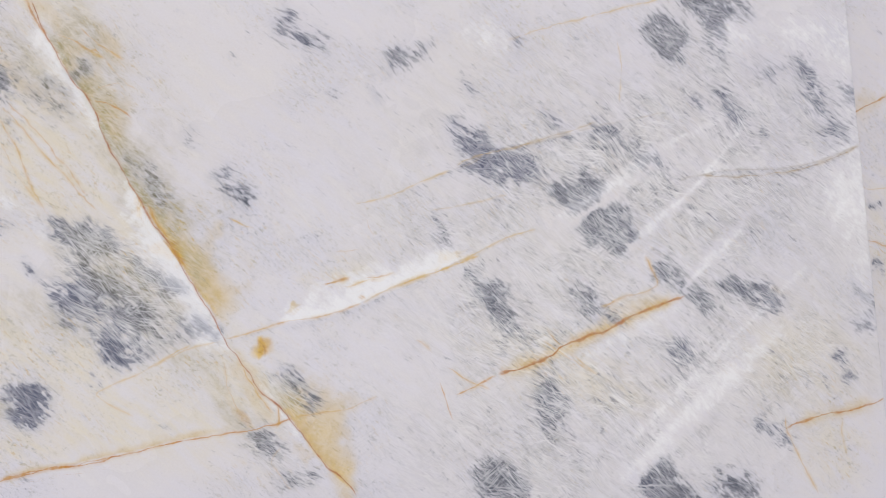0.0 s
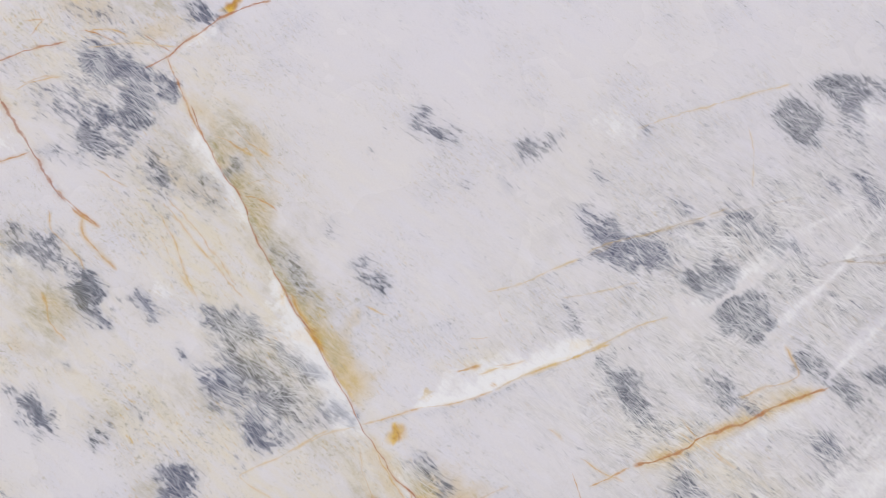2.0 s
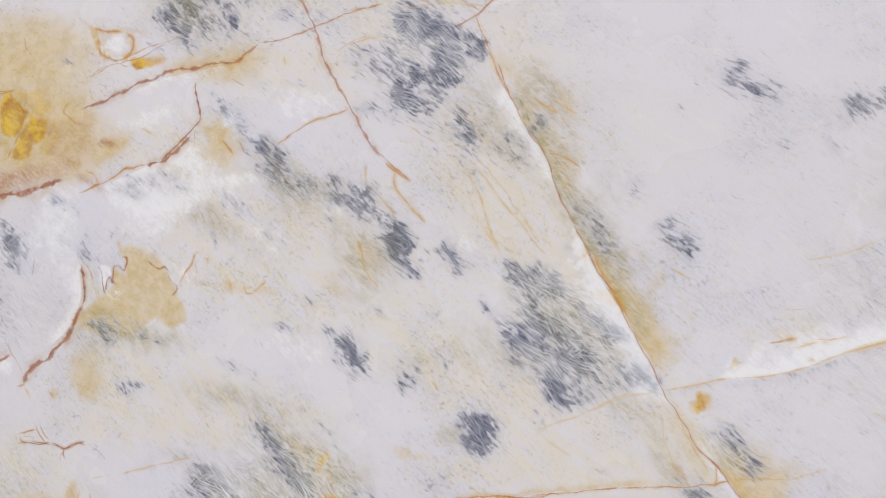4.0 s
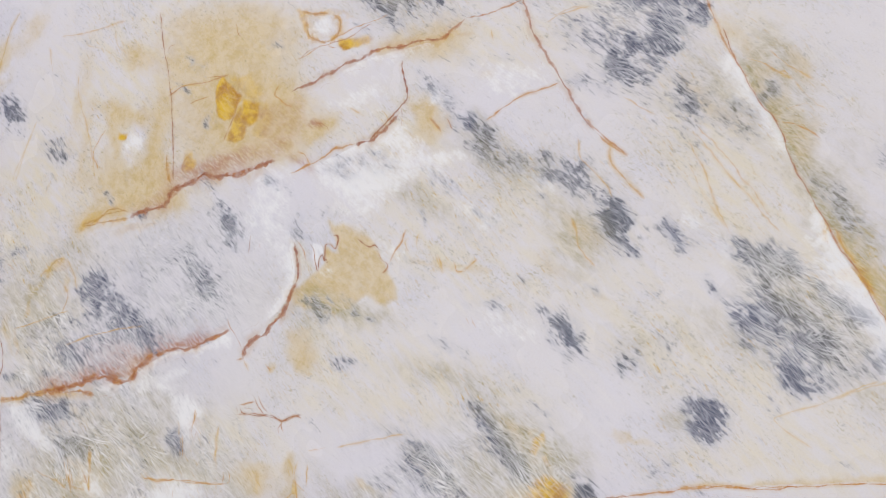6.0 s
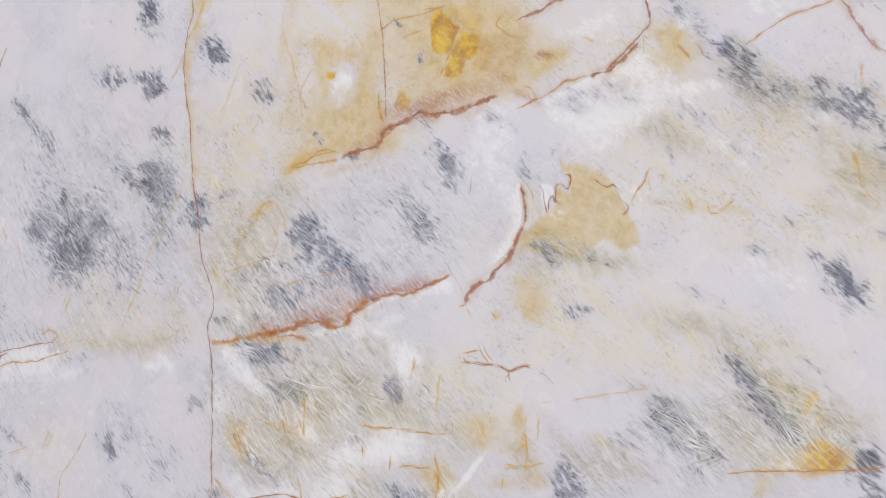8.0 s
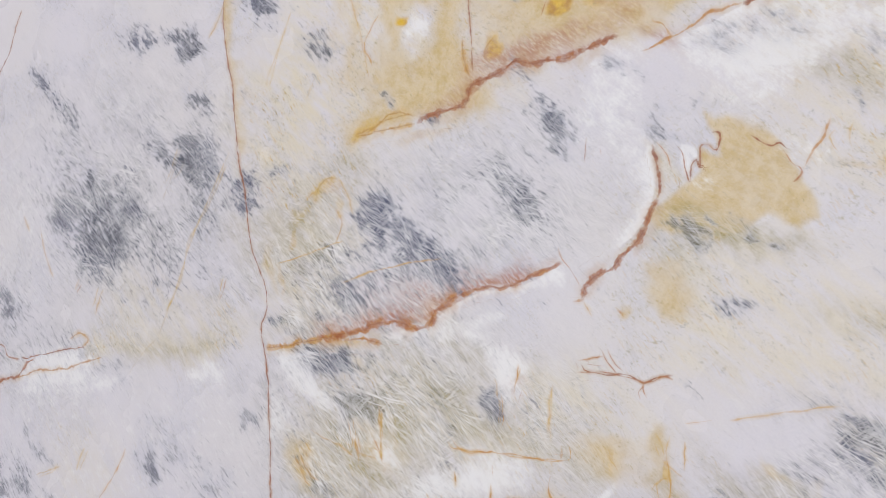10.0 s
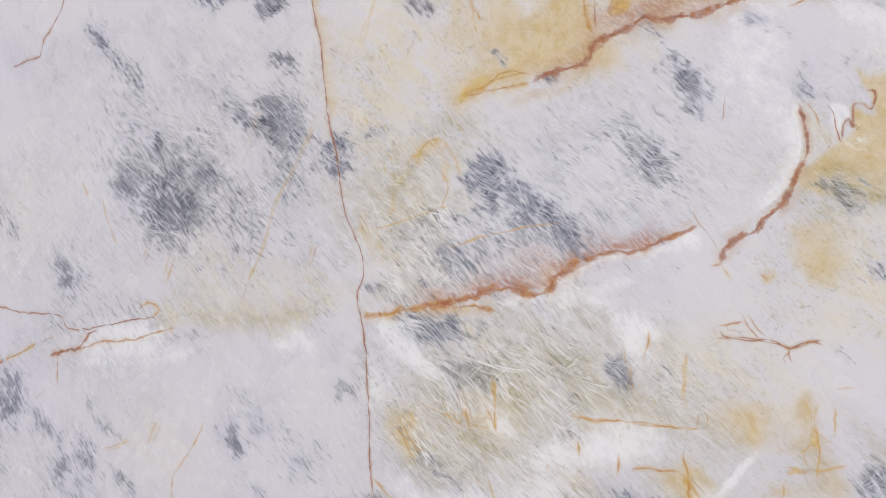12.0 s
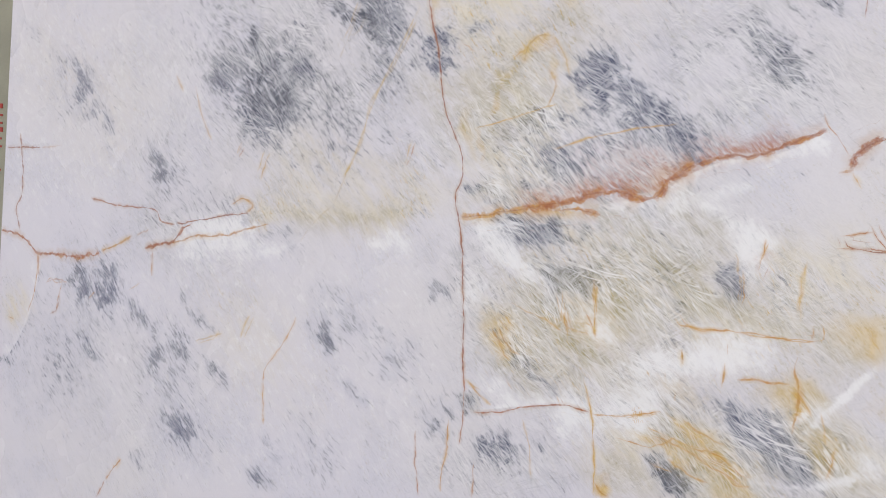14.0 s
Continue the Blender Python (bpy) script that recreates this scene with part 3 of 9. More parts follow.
vein(0.0007, .72, 0.50, .3, (0.679, -0.179), (0.644, -0.185), (0.619, -0.194), (0.588, -0.210), (0.557, -0.222), (0.539, -0.230), (0.551, -0.242), (0.581, -0.260))
vein(0.0010, .5, .75, .5, (0.954, -0.261), (0.977, -0.251), (1.007, -0.239))
vein(0.0017, .36, .95, .6, (1.007, -0.239), (1.044, -0.231), (1.078, -0.220), (1.097, -0.207), (1.128, -0.198), (1.168, -0.186), (1.200, -0.172), (1.232, -0.162), (1.269, -0.153))
band("ochre", 0.0098, 0.96, 0, (1.007, -0.239), (1.078, -0.220), (1.128, -0.198), (1.200, -0.172), (1.269, -0.153))
vein(0.0009, .6, 0.60, .5, (1.097, -0.212), (1.083, -0.198), (1.073, -0.183))
vein(0.0009, .65, 0.50, .5, (1.097, -0.213), (1.126, -0.236), (1.140, -0.248))
vein(0.0012, .62, 0.60, .5, (1.146, -0.162), (1.186, -0.149), (1.218, -0.143), (1.230, -0.133), (1.220, -0.110), (1.214, -0.095))
vein(0.0012, .4, .9, .4, (1.396, -0.334), (1.421, -0.327), (1.456, -0.320), (1.491, -0.317), (1.526, -0.312), (1.551, -0.304))
band("ochre", 0.0123, 0.6, 0, (1.404, -0.332), (1.456, -0.320), (1.491, -0.317), (1.551, -0.304))
vein(0.0010, .66, 0.60, .4, (1.396, -0.316), (1.399, -0.338), (1.416, -0.380), (1.437, -0.422))
vein(0.0008, .75, 0.40, .4, (1.482, -0.318), (1.480, -0.348), (1.484, -0.378))
vein(0.0008, .78, 0.60, .3, (0.838, -0.021), (0.876, -0.014), (0.919, 0.003), (0.963, 0.020))
vein(0.0006, 1, .55, .4, (0.963, 0.020), (0.986, 0.027), (1.016, 0.043), (1.054, 0.050), (1.100, 0.059), (1.155, 0.074))
vein(0.0005, .95, .35, .4, (1.155, 0.074), (1.195, 0.081), (1.261, 0.093))
band("gray", 0.0126, 0.28, -1, (0.890, -0.010), (0.963, 0.019), (1.016, 0.042), (1.100, 0.058), (1.195, 0.080))
band("white", 0.0090, 0.35, 1, (1.016, 0.044), (1.100, 0.061), (1.196, 0.083), (1.261, 0.094))
vein(0.0006, .85, 0.50, .3, (0.932, -0.031), (0.983, -0.024), (1.035, -0.013))
vein(0.0006, 1, .4, .6, (1.269, 0.001), (1.311, 0.009), (1.353, 0.015), (1.404, 0.013), (1.456, 0.019), (1.501, 0.029), (1.549, 0.046))
band("white", 0.0136, 0.4, 1, (1.286, 0.007), (1.353, 0.016), (1.456, 0.021), (1.549, 0.048))
band("gray", 0.0126, 0.25, -1, (1.286, 0.005), (1.353, 0.014), (1.456, 0.018), (1.549, 0.045))
vein(0.0010, .75, 0.50, .5, (1.047, 0.190), (1.086, 0.202), (1.142, 0.218), (1.191, 0.231), (1.232, 0.242), (1.265, 0.249))
vein(0.0008, .75, 0.40, .5, (1.196, 0.193), (1.201, 0.162), (1.199, 0.131), (1.193, 0.104))
vein(0.0013, .55, 0.90, .3, (0.796, -0.118), (0.817, -0.114), (0.832, -0.110))
vein(0.0009, .5, .9, .3, (0.840, -0.132), (0.850, -0.138))
vein(0.0006, .5, .8, .4, (0.934, -0.240), (0.941, -0.269), (0.948, -0.292))
vein(0.0009, .6, 0.60, .4, (0.906, -0.189), (0.916, -0.195), (0.928, -0.209))
vein(0.0009, .62, 0.60, .4, (0.943, -0.225), (0.971, -0.244), (0.999, -0.256))
vein(0.0010, .6, 0.80, .4, (0.502, 0.188), (0.520, 0.180), (0.538, 0.167), (0.554, 0.157))
vein(0.0006, .7, 0.50, .4, (0.554, 0.157), (0.572, 0.133), (0.591, 0.120))
vein(0.0006, .45, .8, .4, (0.541, 0.108), (0.556, 0.104), (0.568, 0.098), (0.584, 0.087))
vein(0.0031, .6, 0.80, .3, (0.718, -0.177), (0.725, -0.189), (0.726, -0.201))
vein(0.0008, .66, 0.60, .4, (0.441, 0.099), (0.458, 0.083), (0.482, 0.050), (0.506, 0.023), (0.524, 0.000), (0.542, -0.023))
vein(0.0008, .7, 0.50, .4, (0.441, 0.060), (0.452, 0.034), (0.467, 0.008), (0.485, -0.019))
vein(0.0007, .6, 0.50, .4, (0.854, -0.038), (0.857, -0.052), (0.863, -0.062))
band("white", 0.0064, 0.52, 0, (1.100, -0.051), (1.157, -0.016), (1.231, 0.024))
band("white", 0.0072, 0.59, 0, (1.187, -0.087), (1.250, -0.040), (1.311, 0.008), (1.381, 0.089))
band("white", 0.0102, 0.59, 0, (1.270, -0.138), (1.309, -0.106), (1.372, -0.055))
band("white", 0.0192, 0.59, 0, (1.153, -0.386), (1.201, -0.348), (1.269, -0.296), (1.346, -0.242), (1.418, -0.194))
band("white", 0.0112, 0.52, 0, (1.111, -0.228), (1.182, -0.196), (1.239, -0.177), (1.268, -0.157))
band("white", 0.0038, 0.45, 0, (1.226, -0.133), (1.214, -0.095), (1.247, -0.074))
vein(0.0018, .2, .75, .5, (0.174, 0.380), (0.192, 0.342), (0.210, 0.310), (0.225, 0.282), (0.238, 0.246), (0.255, 0.214), (0.276, 0.180), (0.292, 0.153), (0.313, 0.119), (0.328, 0.102))
vein(0.0011, .4, .8, .4, (0.328, 0.102), (0.347, 0.085), (0.370, 0.068))
vein(0.0025, .27, .95, .7, (0.006, 0.218), (0.020, 0.226), (0.051, 0.230), (0.089, 0.235), (0.120, 0.238), (0.134, 0.252), (0.148, 0.263))
vein(0.0011, .3, .85, .5, (0.148, 0.263), (0.179, 0.267), (0.209, 0.276), (0.224, 0.282), (0.253, 0.293), (0.283, 0.304), (0.321, 0.313))
band("ochre", 0.0152, 0.84, 0, (0.006, 0.218), (0.051, 0.230), (0.120, 0.238), (0.134, 0.250))
vein(0.0010, .4, .9, .5, (0.183, 0.119), (0.204, 0.135), (0.233, 0.153), (0.262, 0.161), (0.280, 0.168))
vein(0.0013, .1, .95, .5, (0.019, 0.098), (0.039, 0.118), (0.060, 0.140), (0.070, 0.152), (0.071, 0.167), (0.063, 0.190), (0.061, 0.210))
vein(0.0013, .26, .9, .4, (0.413, 0.274), (0.446, 0.294), (0.464, 0.312), (0.486, 0.325), (0.508, 0.343), (0.538, 0.358), (0.575, 0.369))
band("white", 0.0135, 0.8, -1, (0.446, 0.294), (0.486, 0.327), (0.531, 0.356))
vein(0.0007, .16, .6, .4, (0.411, 0.325), (0.431, 0.309), (0.450, 0.297))
vein(0.0007, .7, 0.50, .4, (0.344, 0.304), (0.397, 0.310), (0.457, 0.304))
vein(0.0008, .4, .9, .4, (0.331, 0.329), (0.358, 0.323), (0.379, 0.310))
vein(0.0009, .62, 0.60, .5, (0.359, 0.148), (0.378, 0.133), (0.401, 0.121))
vein(0.0006, .2, .7, .4, (0.129, 0.127), (0.139, 0.108))
vein(0.0005, .1, .6, .4, (0.242, 0.048), (0.255, 0.061))
vein(0.0006, .5, .6, .4, (0.180, -0.133), (0.190, -0.150))
vein(0.0010, .55, 0.60, .6, (0.130, -0.061), (0.140, -0.080))
vein(0.0010, .55, 0.70, .6, (0.154, -0.074), (0.168, -0.076), (0.186, -0.059))
vein(0.0008, .5, .6, .5, (0.534, 0.165), (0.542, 0.167), (0.548, 0.168))
blot("ochre", 0.128, 0.232, 0.034, 0.034, 0, .75)
blot("ochre", 0.099, 0.132, 0.037, 0.014, -47, .75)
blot("amber", 0.523, 0.364, 0.015, 0.008, 20, .95)
blot("cream", 0.479, 0.051, 0.121, 0.043, -59, .8)
blot("cream", 0.159, 0.228, 0.068, 0.031, -1, .8)
blot("cream", 0.123, -0.048, 0.096, 0.034, -19, .8)
blot("cream", 0.062, 0.121, 0.045, 0.037, 0, .8)
blot("cream", 0.535, 0.116, 0.044, 0.018, -60, .8)
blot("cream", 0.326, -0.048, 0.086, 0.041, -39, .5)
blot("cream", 0.430, -0.171, 0.055, 0.027, -38, .5)
blot("cream", 0.182, -0.227, 0.098, 0.033, 1, .5)
blot("cream", 0.228, 0.329, 0.091, 0.024, 9, .5)
blot("cream", 0.433, 0.117, 0.059, 0.028, -30, .5)
smoky(0.371, 0.287, 0.039, 0.016, -23, .95)
smoky(0.444, 0.250, 0.012, 0.009, 0, .95)
smoky(0.043, 0.313, 0.040, 0.012, -43, .7)
smoky(0.111, 0.292, 0.017, 0.007, -50, .7)
smoky(0.413, 0.266, 0.028, 0.010, -30, .7)
smoky(0.400, 0.220, 0.035, 0.014, -97, .7)
smoky(0.014, 0.326, 0.026, 0.015, -39, .45)
blot("olive", 0.042, 0.318, 0.016, 0.025, -4, .6)
blot("olive", 0.224, 0.060, 0.053, 0.016, -20, .6)
blot("olive", 0.432, -0.241, 0.017, 0.011, 3, .6)
blot("olive", 0.318, -0.041, 0.029, 0.035, 0, .6)
blot("olive", 0.159, -0.214, 0.065, 0.013, -8, .6)
blot("olive", 0.541, -0.066, 0.038, 0.016, -43, .5)
blot("olive", 0.596, -0.120, 0.058, 0.018, -44, .5)
blot("olive", 0.693, -0.262, 0.046, 0.015, -53, .5)
blot("olive", 0.492, -0.141, 0.043, 0.016, -34, .5)
blot("olive", 0.626, -0.186, 0.039, 0.013, -35, .5)
blot("olive", 0.573, 0.006, 0.059, 0.010, -64, .5)
blot("ochre", 0.707, -0.217, 0.040, 0.009, -58, .6)
blot("ochre", 0.648, -0.278, 0.057, 0.005, 8, .6)
blot("ochre", 0.693, -0.255, 0.027, 0.005, -63, .6)
blot("ochre", 0.659, -0.089, 0.034, 0.009, -53, .6)
blot("ochre", 1.405, -0.155, 0.013, 0.007, -23, .6)
blot("ochre", 1.201, -0.154, 0.032, 0.009, 16, .6)
vein(0.0008, .6, 0.60, .5, (0.698, -0.204), (0.713, -0.237), (0.735, -0.268))
vein(0.0007, .6, 0.50, .5, (0.679, -0.202), (0.684, -0.235), (0.699, -0.269))
vein(0.0011, .55, 0.80, .4, (0.597, -0.013), (0.607, -0.036), (0.622, -0.058))
vein(0.0009, .5, .8, .4, (0.622, -0.063), (0.633, -0.081), (0.640, -0.095))
vein(0.0007, .62, 0.60, .5, (0.687, -0.033), (0.706, -0.043), (0.719, -0.046))
vein(0.0006, .6, 0.50, .5, (0.811, -0.078), (0.846, -0.076))
vein(0.0008, .55, 0.70, .4, (0.844, -0.113), (0.872, -0.110), (0.886, -0.105))
vein(0.0007, .6, 0.60, .5, (0.544, 0.123), (0.563, 0.127), (0.572, 0.128))
vein(0.0008, .66, 0.50, .5, (1.068, -0.197), (1.086, -0.212), (1.104, -0.224), (1.129, -0.243))
vein(0.0007, .66, 0.40, .5, (0.743, -0.305), (0.730, -0.323), (0.754, -0.357))
vein(0.0007, .5, .7, .5, (0.738, -0.255), (0.741, -0.275), (0.736, -0.285))
band("amber", 0.0091, 0.55, 1, (0.599, -0.028), (0.622, -0.064), (0.652, -0.118), (0.680, -0.166))
band("amber", 0.0117, 0.5, 1, (0.735, -0.249), (0.754, -0.276), (0.791, -0.329), (0.828, -0.372))
band("amber", 0.0040, 0.45, 0, (1.128, -0.198), (1.168, -0.186), (1.200, -0.172), (1.232, -0.162), (1.269, -0.153))
band("olive", 0.0174, 1, 1, (0.555, 0.056), (0.589, -0.009), (0.622, -0.065), (0.658, -0.129))
blot("amber", 0.954, -0.090, 0.012, 0.004, 9, .5)
blot("amber", 0.765, -0.144, 0.009, 0.002, 27, .5)
blot("amber", 0.858, -0.111, 0.013, 0.002, 13, .5)
band("olive", 0.0162, 0.84, 1, (0.490, 0.184), (0.527, 0.124), (0.546, 0.087))
blot("ochre", 0.169, -0.073, 0.036, 0.005, 5, .5)
blot("ochre", 0.325, -0.034, 0.022, 0.021, -30, .5)
blot("ochre", 0.372, 0.037, 0.021, 0.006, -49, .5)
blot("ochre", 0.185, 0.189, 0.015, 0.011, -4, .5)
blot("ochre", 0.525, -0.130, 0.021, 0.007, -39, .5)
blot("ochre", 0.284, -0.069, 0.029, 0.010, -29, .5)
blot("ochre", 0.350, -0.104, 0.021, 0.006, -28, .5)
vein(0.0011, .6, 0.60, .6, (0.302, -0.006), (0.318, -0.048), (0.334, -0.069))
vein(0.0009, .66, 0.60, .6, (0.438, 0.088), (0.457, 0.051), (0.473, 0.008), (0.491, -0.027))
vein(0.0010, .66, 0.60, .6, (0.448, 0.106), (0.478, 0.073), (0.508, 0.033), (0.533, -0.006))
vein(0.0009, .6, 0.60, .6, (0.184, 0.247), (0.189, 0.227))
vein(0.0006, .5, .6, .6, (0.262, 0.341), (0.292, 0.344))
vein(0.0006, .5, .6, .6, (0.271, 0.320), (0.289, 0.344))
vein(0.0008, .6, 0.50, .6, (0.263, 0.257), (0.308, 0.268))
blot("white", 0.047, 0.047, 0.030, 0.023, -2, .5)
blot("white", 0.481, -0.048, 0.021, 0.009, -59, .5)
blot("white", 0.238, 0.180, 0.038, 0.018, -20, .5)
blot("white", 0.490, 0.169, 0.015, 0.030, 20, .5)
smoky(0.020, 0.306, 0.051, 0.030, -48, .6)
smoky(0.071, 0.345, 0.042, 0.020, -40, .6)
smoky(0.486, 0.351, 0.031, 0.014, -32, .6)
smoky(0.099, 0.300, 0.066, 0.045, -44, .35)
smoky(0.365, 0.342, 0.070, 0.023, -22, .35)
smoky(0.199, 0.302, 0.048, 0.023, -21, .35)
smoky(0.310, 0.233, 0.047, 0.030, -31, .35)
smoky(0.492, 0.109, 0.036, 0.028, -39, .35)
smoky(0.433, 0.140, 0.045, 0.037, -40, .35)
blot("olive", 0.039, 0.309, 0.050, 0.037, -47, .6)
blot("olive", 0.425, 0.361, 0.039, 0.016, -12, .6)
blot("olive", 0.533, 0.191, 0.030, 0.018, -50, .6)
blot("olive", 0.476, 0.147, 0.045, 0.018, -50, .6)
blot("ochre", 0.341, 0.359, 0.047, 0.019, -17, .55)
blot("ochre", 0.021, 0.367, 0.049, 0.016, -12, .55)
blot("ochre", 0.426, 0.325, 0.045, 0.012, 20, .55)
blot("ochre", 0.489, 0.214, 0.045, 0.011, -50, .55)
blot("ochre", 0.559, 0.176, 0.037, 0.008, -52, .55)
blot("ochre", 0.462, 0.132, 0.052, 0.013, -40, .55)
blot("cream", 0.065, 0.325, 0.107, 0.061, -30, .7)
blot("cream", 0.366, 0.326, 0.129, 0.039, -12, .7)
blot("cream", 0.488, 0.238, 0.062, 0.045, -51, .7)
blot("cream", 0.258, 0.218, 0.070, 0.044, -30, .7)
blot("cream", 0.323, 0.280, 0.060, 0.032, -2, .7)
band("ochre", 0.0283, 0.84, 1, (0.490, 0.180), (0.527, 0.120), (0.549, 0.083), (0.568, 0.043))
vein(0.0009, .62, 0.70, .6, (0.343, 0.327), (0.366, 0.330), (0.396, 0.318))
vein(0.0009, .6, 0.70, .6, (0.526, 0.195), (0.548, 0.176), (0.577, 0.157))
vein(0.0008, .62, 0.60, .6, (0.256, 0.249), (0.286, 0.261), (0.316, 0.266))
band("white", 0.0080, 0.52, 0, (1.079, -0.053), (1.160, -0.010), (1.244, 0.042), (1.366, 0.095))
band("white", 0.0096, 0.52, 0, (1.170, -0.342), (1.262, -0.264), (1.368, -0.182), (1.461, -0.110))
band("ochre", 0.0284, 1, 1, (0.757, -0.233), (0.776, -0.273), (0.801, -0.314))
blot("amber", 0.725, -0.191, 0.009, 0.015, -72, .7)
blot("amber", 0.619, -0.066, 0.009, 0.014, -63, .7)
blot("olive", 0.233, -0.273, 0.036, 0.013, -46, .7)
blot("olive", 0.312, -0.294, 0.028, 0.019, -42, .7)
blot("white", 0.015, 0.018, 0.031, 0.043, -19, .6)
blot("white", 0.141, 0.073, 0.040, 0.010, -3, .6)
# right edge: the bevel's highlight painted in as white, with a paler margin
band("white", 0.0270, 0.45, 0, (1.531, 0.248), (1.535, 0.093), (1.529, -0.082), (1.530, -0.238))
band("white", 0.0081, 0.45, 0, (1.552, 0.252), (1.551, 0.093), (1.544, -0.083))
blot("white", 1.475, 0.206, 0.045, 0.033, 1, .6)
blot("white", 1.370, 0.204, 0.035, 0.032, 0, .6)
blot("white", 1.018, 0.197, 0.044, 0.023, -20, .6)
blot("white", 1.504, -0.027, 0.035, 0.039, 0, .6)
vein(0.0008, .9, .8, .5, (0.963, 0.022), (1.001, 0.038), (1.054, 0.050), (1.116, 0.067), (1.164, 0.081))
vein(0.0009, .95, .8, .5, (1.303, 0.007), (1.378, 0.005), (1.456, 0.014), (1.529, 0.037), (1.551, 0.048))
vein(0.0012, .12, .85, .35, (-0.723, 0.343), (-0.706, 0.291), (-0.688, 0.240), (-0.695, 0.201), (-0.696, 0.152), (-0.686, 0.103), (-0.668, 0.045), (-0.657, -0.012), (-0.643, -0.068), (-0.629, -0.102))
vein(0.0009, .06, .9, .35, (-0.634, -0.089), (-0.624, -0.136), (-0.615, -0.166), (-0.603, -0.191), (-0.584, -0.224), (-0.581, -0.253), (-0.588, -0.275), (-0.579, -0.304), (-0.569, -0.347), (-0.562, -0.397), (-0.557, -0.439), (-0.551, -0.497))
vein(0.0009, .2, .8, .4, (-0.555, -0.466), (-0.548, -0.515), (-0.545, -0.547), (-0.547, -0.587))
band("ochre", 0.0264, 0.72, 1, (-0.695, 0.201), (-0.696, 0.152), (-0.686, 0.103), (-0.668, 0.045), (-0.657, -0.012), (-0.643, -0.068))
band("ochre", 0.0264, 0.72, 0, (-0.657, 0.298), (-0.671, 0.229), (-0.681, 0.181))
vein(0.0016, .7, 0.60, .4, (-0.638, 0.336), (-0.657, 0.298), (-0.671, 0.229), (-0.690, 0.191), (-0.704, 0.147), (-0.722, 0.119))
vein(0.0008, .1, .8, .3, (-0.353, 0.311), (-0.343, 0.265), (-0.328, 0.219), (-0.316, 0.174), (-0.308, 0.130), (-0.300, 0.078), (-0.295, 0.043))
band("cream", 0.0420, 0.8, -1, (-0.331, 0.291), (-0.325, 0.219), (-0.308, 0.130))
vein(0.0026, .62, 0.80, .5, (-0.458, -0.026), (-0.404, -0.018), (-0.368, -0.012))
vein(0.0036, .18, .98, .8, (-0.368, -0.012), (-0.338, 0.000), (-0.303, 0.009), (-0.294, 0.030), (-0.262, 0.041), (-0.246, 0.051), (-0.190, 0.051), (-0.154, 0.063), (-0.123, 0.073))
band("rust", 0.0080, 0.6, 1, (-0.363, -0.010), (-0.303, 0.011), (-0.262, 0.041), (-0.191, 0.052), (-0.123, 0.073))
vein(0.0013, .45, .9, .6, (-0.099, 0.054), (-0.065, 0.067), (-0.032, 0.085), (0.001, 0.095))
vein(0.0025, .14, .95, .7, (-0.003, 0.093), (0.014, 0.096), (0.032, 0.105), (0.049, 0.122), (0.062, 0.136))
band("white", 0.0240, 0.9, -1, (-0.064, 0.064), (0.002, 0.092), (0.049, 0.118), (0.072, 0.137))
vein(0.0023, .16, .9, .8, (-0.111, 0.171), (-0.085, 0.182), (-0.051, 0.196), (-0.026, 0.208), (0.011, 0.221))
band("white", 0.0129, 0.7, -1, (-0.050, 0.193), (0.012, 0.215), (0.080, 0.230), (0.116, 0.235))
vein(0.0032, .56, 0.90, .3, (-0.094, 0.280), (-0.087, 0.255), (-0.064, 0.243), (-0.043, 0.251), (-0.040, 0.272), (-0.053, 0.285))
vein(0.0025, .56, 0.90, .5, (-0.059, 0.286), (-0.086, 0.288), (-0.105, 0.293))
vein(0.0006, .2, .7, .4, (-0.102, 0.218), (-0.077, 0.235), (-0.029, 0.246), (0.012, 0.267))
blot("white", -0.066, 0.266, 0.018, 0.017, -3, .9)
blot("white", -0.122, 0.018, 0.022, 0.048, 0, .9)
blot("white", -0.377, 0.097, 0.019, 0.022, -3, .9)
blot("amber", -0.028, 0.238, 0.012, 0.010, -5, .98)
blot("amber", -0.396, 0.119, 0.008, 0.007, 0, .98)
blot("amber", -0.012, 0.242, 0.018, 0.009, 16, .7)
blot("amber", -0.271, 0.073, 0.010, 0.014, -17, .7)
blot("ochre", -0.231, 0.153, 0.098, 0.067, -27, .85)
blot("ochre", -0.262, 0.250, 0.078, 0.061, -4, .85)
blot("ochre", -0.158, 0.100, 0.080, 0.034, 8, .85)
blot("ochre", -0.127, 0.157, 0.055, 0.040, -28, .85)
blot("ochre", -0.395, 0.151, 0.054, 0.013, -11, .85)
blot("ochre", -0.412, 0.115, 0.015, 0.045, 0, .85)
blot("ochre", -0.370, 0.044, 0.074, 0.030, -9, .85)
blot("ochre", -0.331, 0.069, 0.016, 0.051, 0, .85)
blot("ochre", -0.407, -0.000, 0.061, 0.014, 17, .85)
blot("ochre", -0.176, 0.261, 0.066, 0.051, -4, .85)
blot("ochre", -0.061, 0.118, 0.024, 0.014, 7, .85)
blot("ochre", -0.602, 0.303, 0.030, 0.047, -27, .55)
blot("ochre", -0.386, 0.241, 0.038, 0.015, -20, .55)
blot("ochre", -0.489, 0.182, 0.016, 0.084, -4, .55)
blot("ochre", -0.329, 0.131, 0.014, 0.053, -4, .55)
blot("ochre", -0.466, 0.108, 0.011, 0.056, -5, .55)
blot("cream", -0.403, 0.205, 0.127, 0.118, -3, .9)
blot("cream", -0.521, 0.017, 0.123, 0.064, 0, .9)
blot("cream", -0.209, 0.212, 0.140, 0.095, -3, .9)
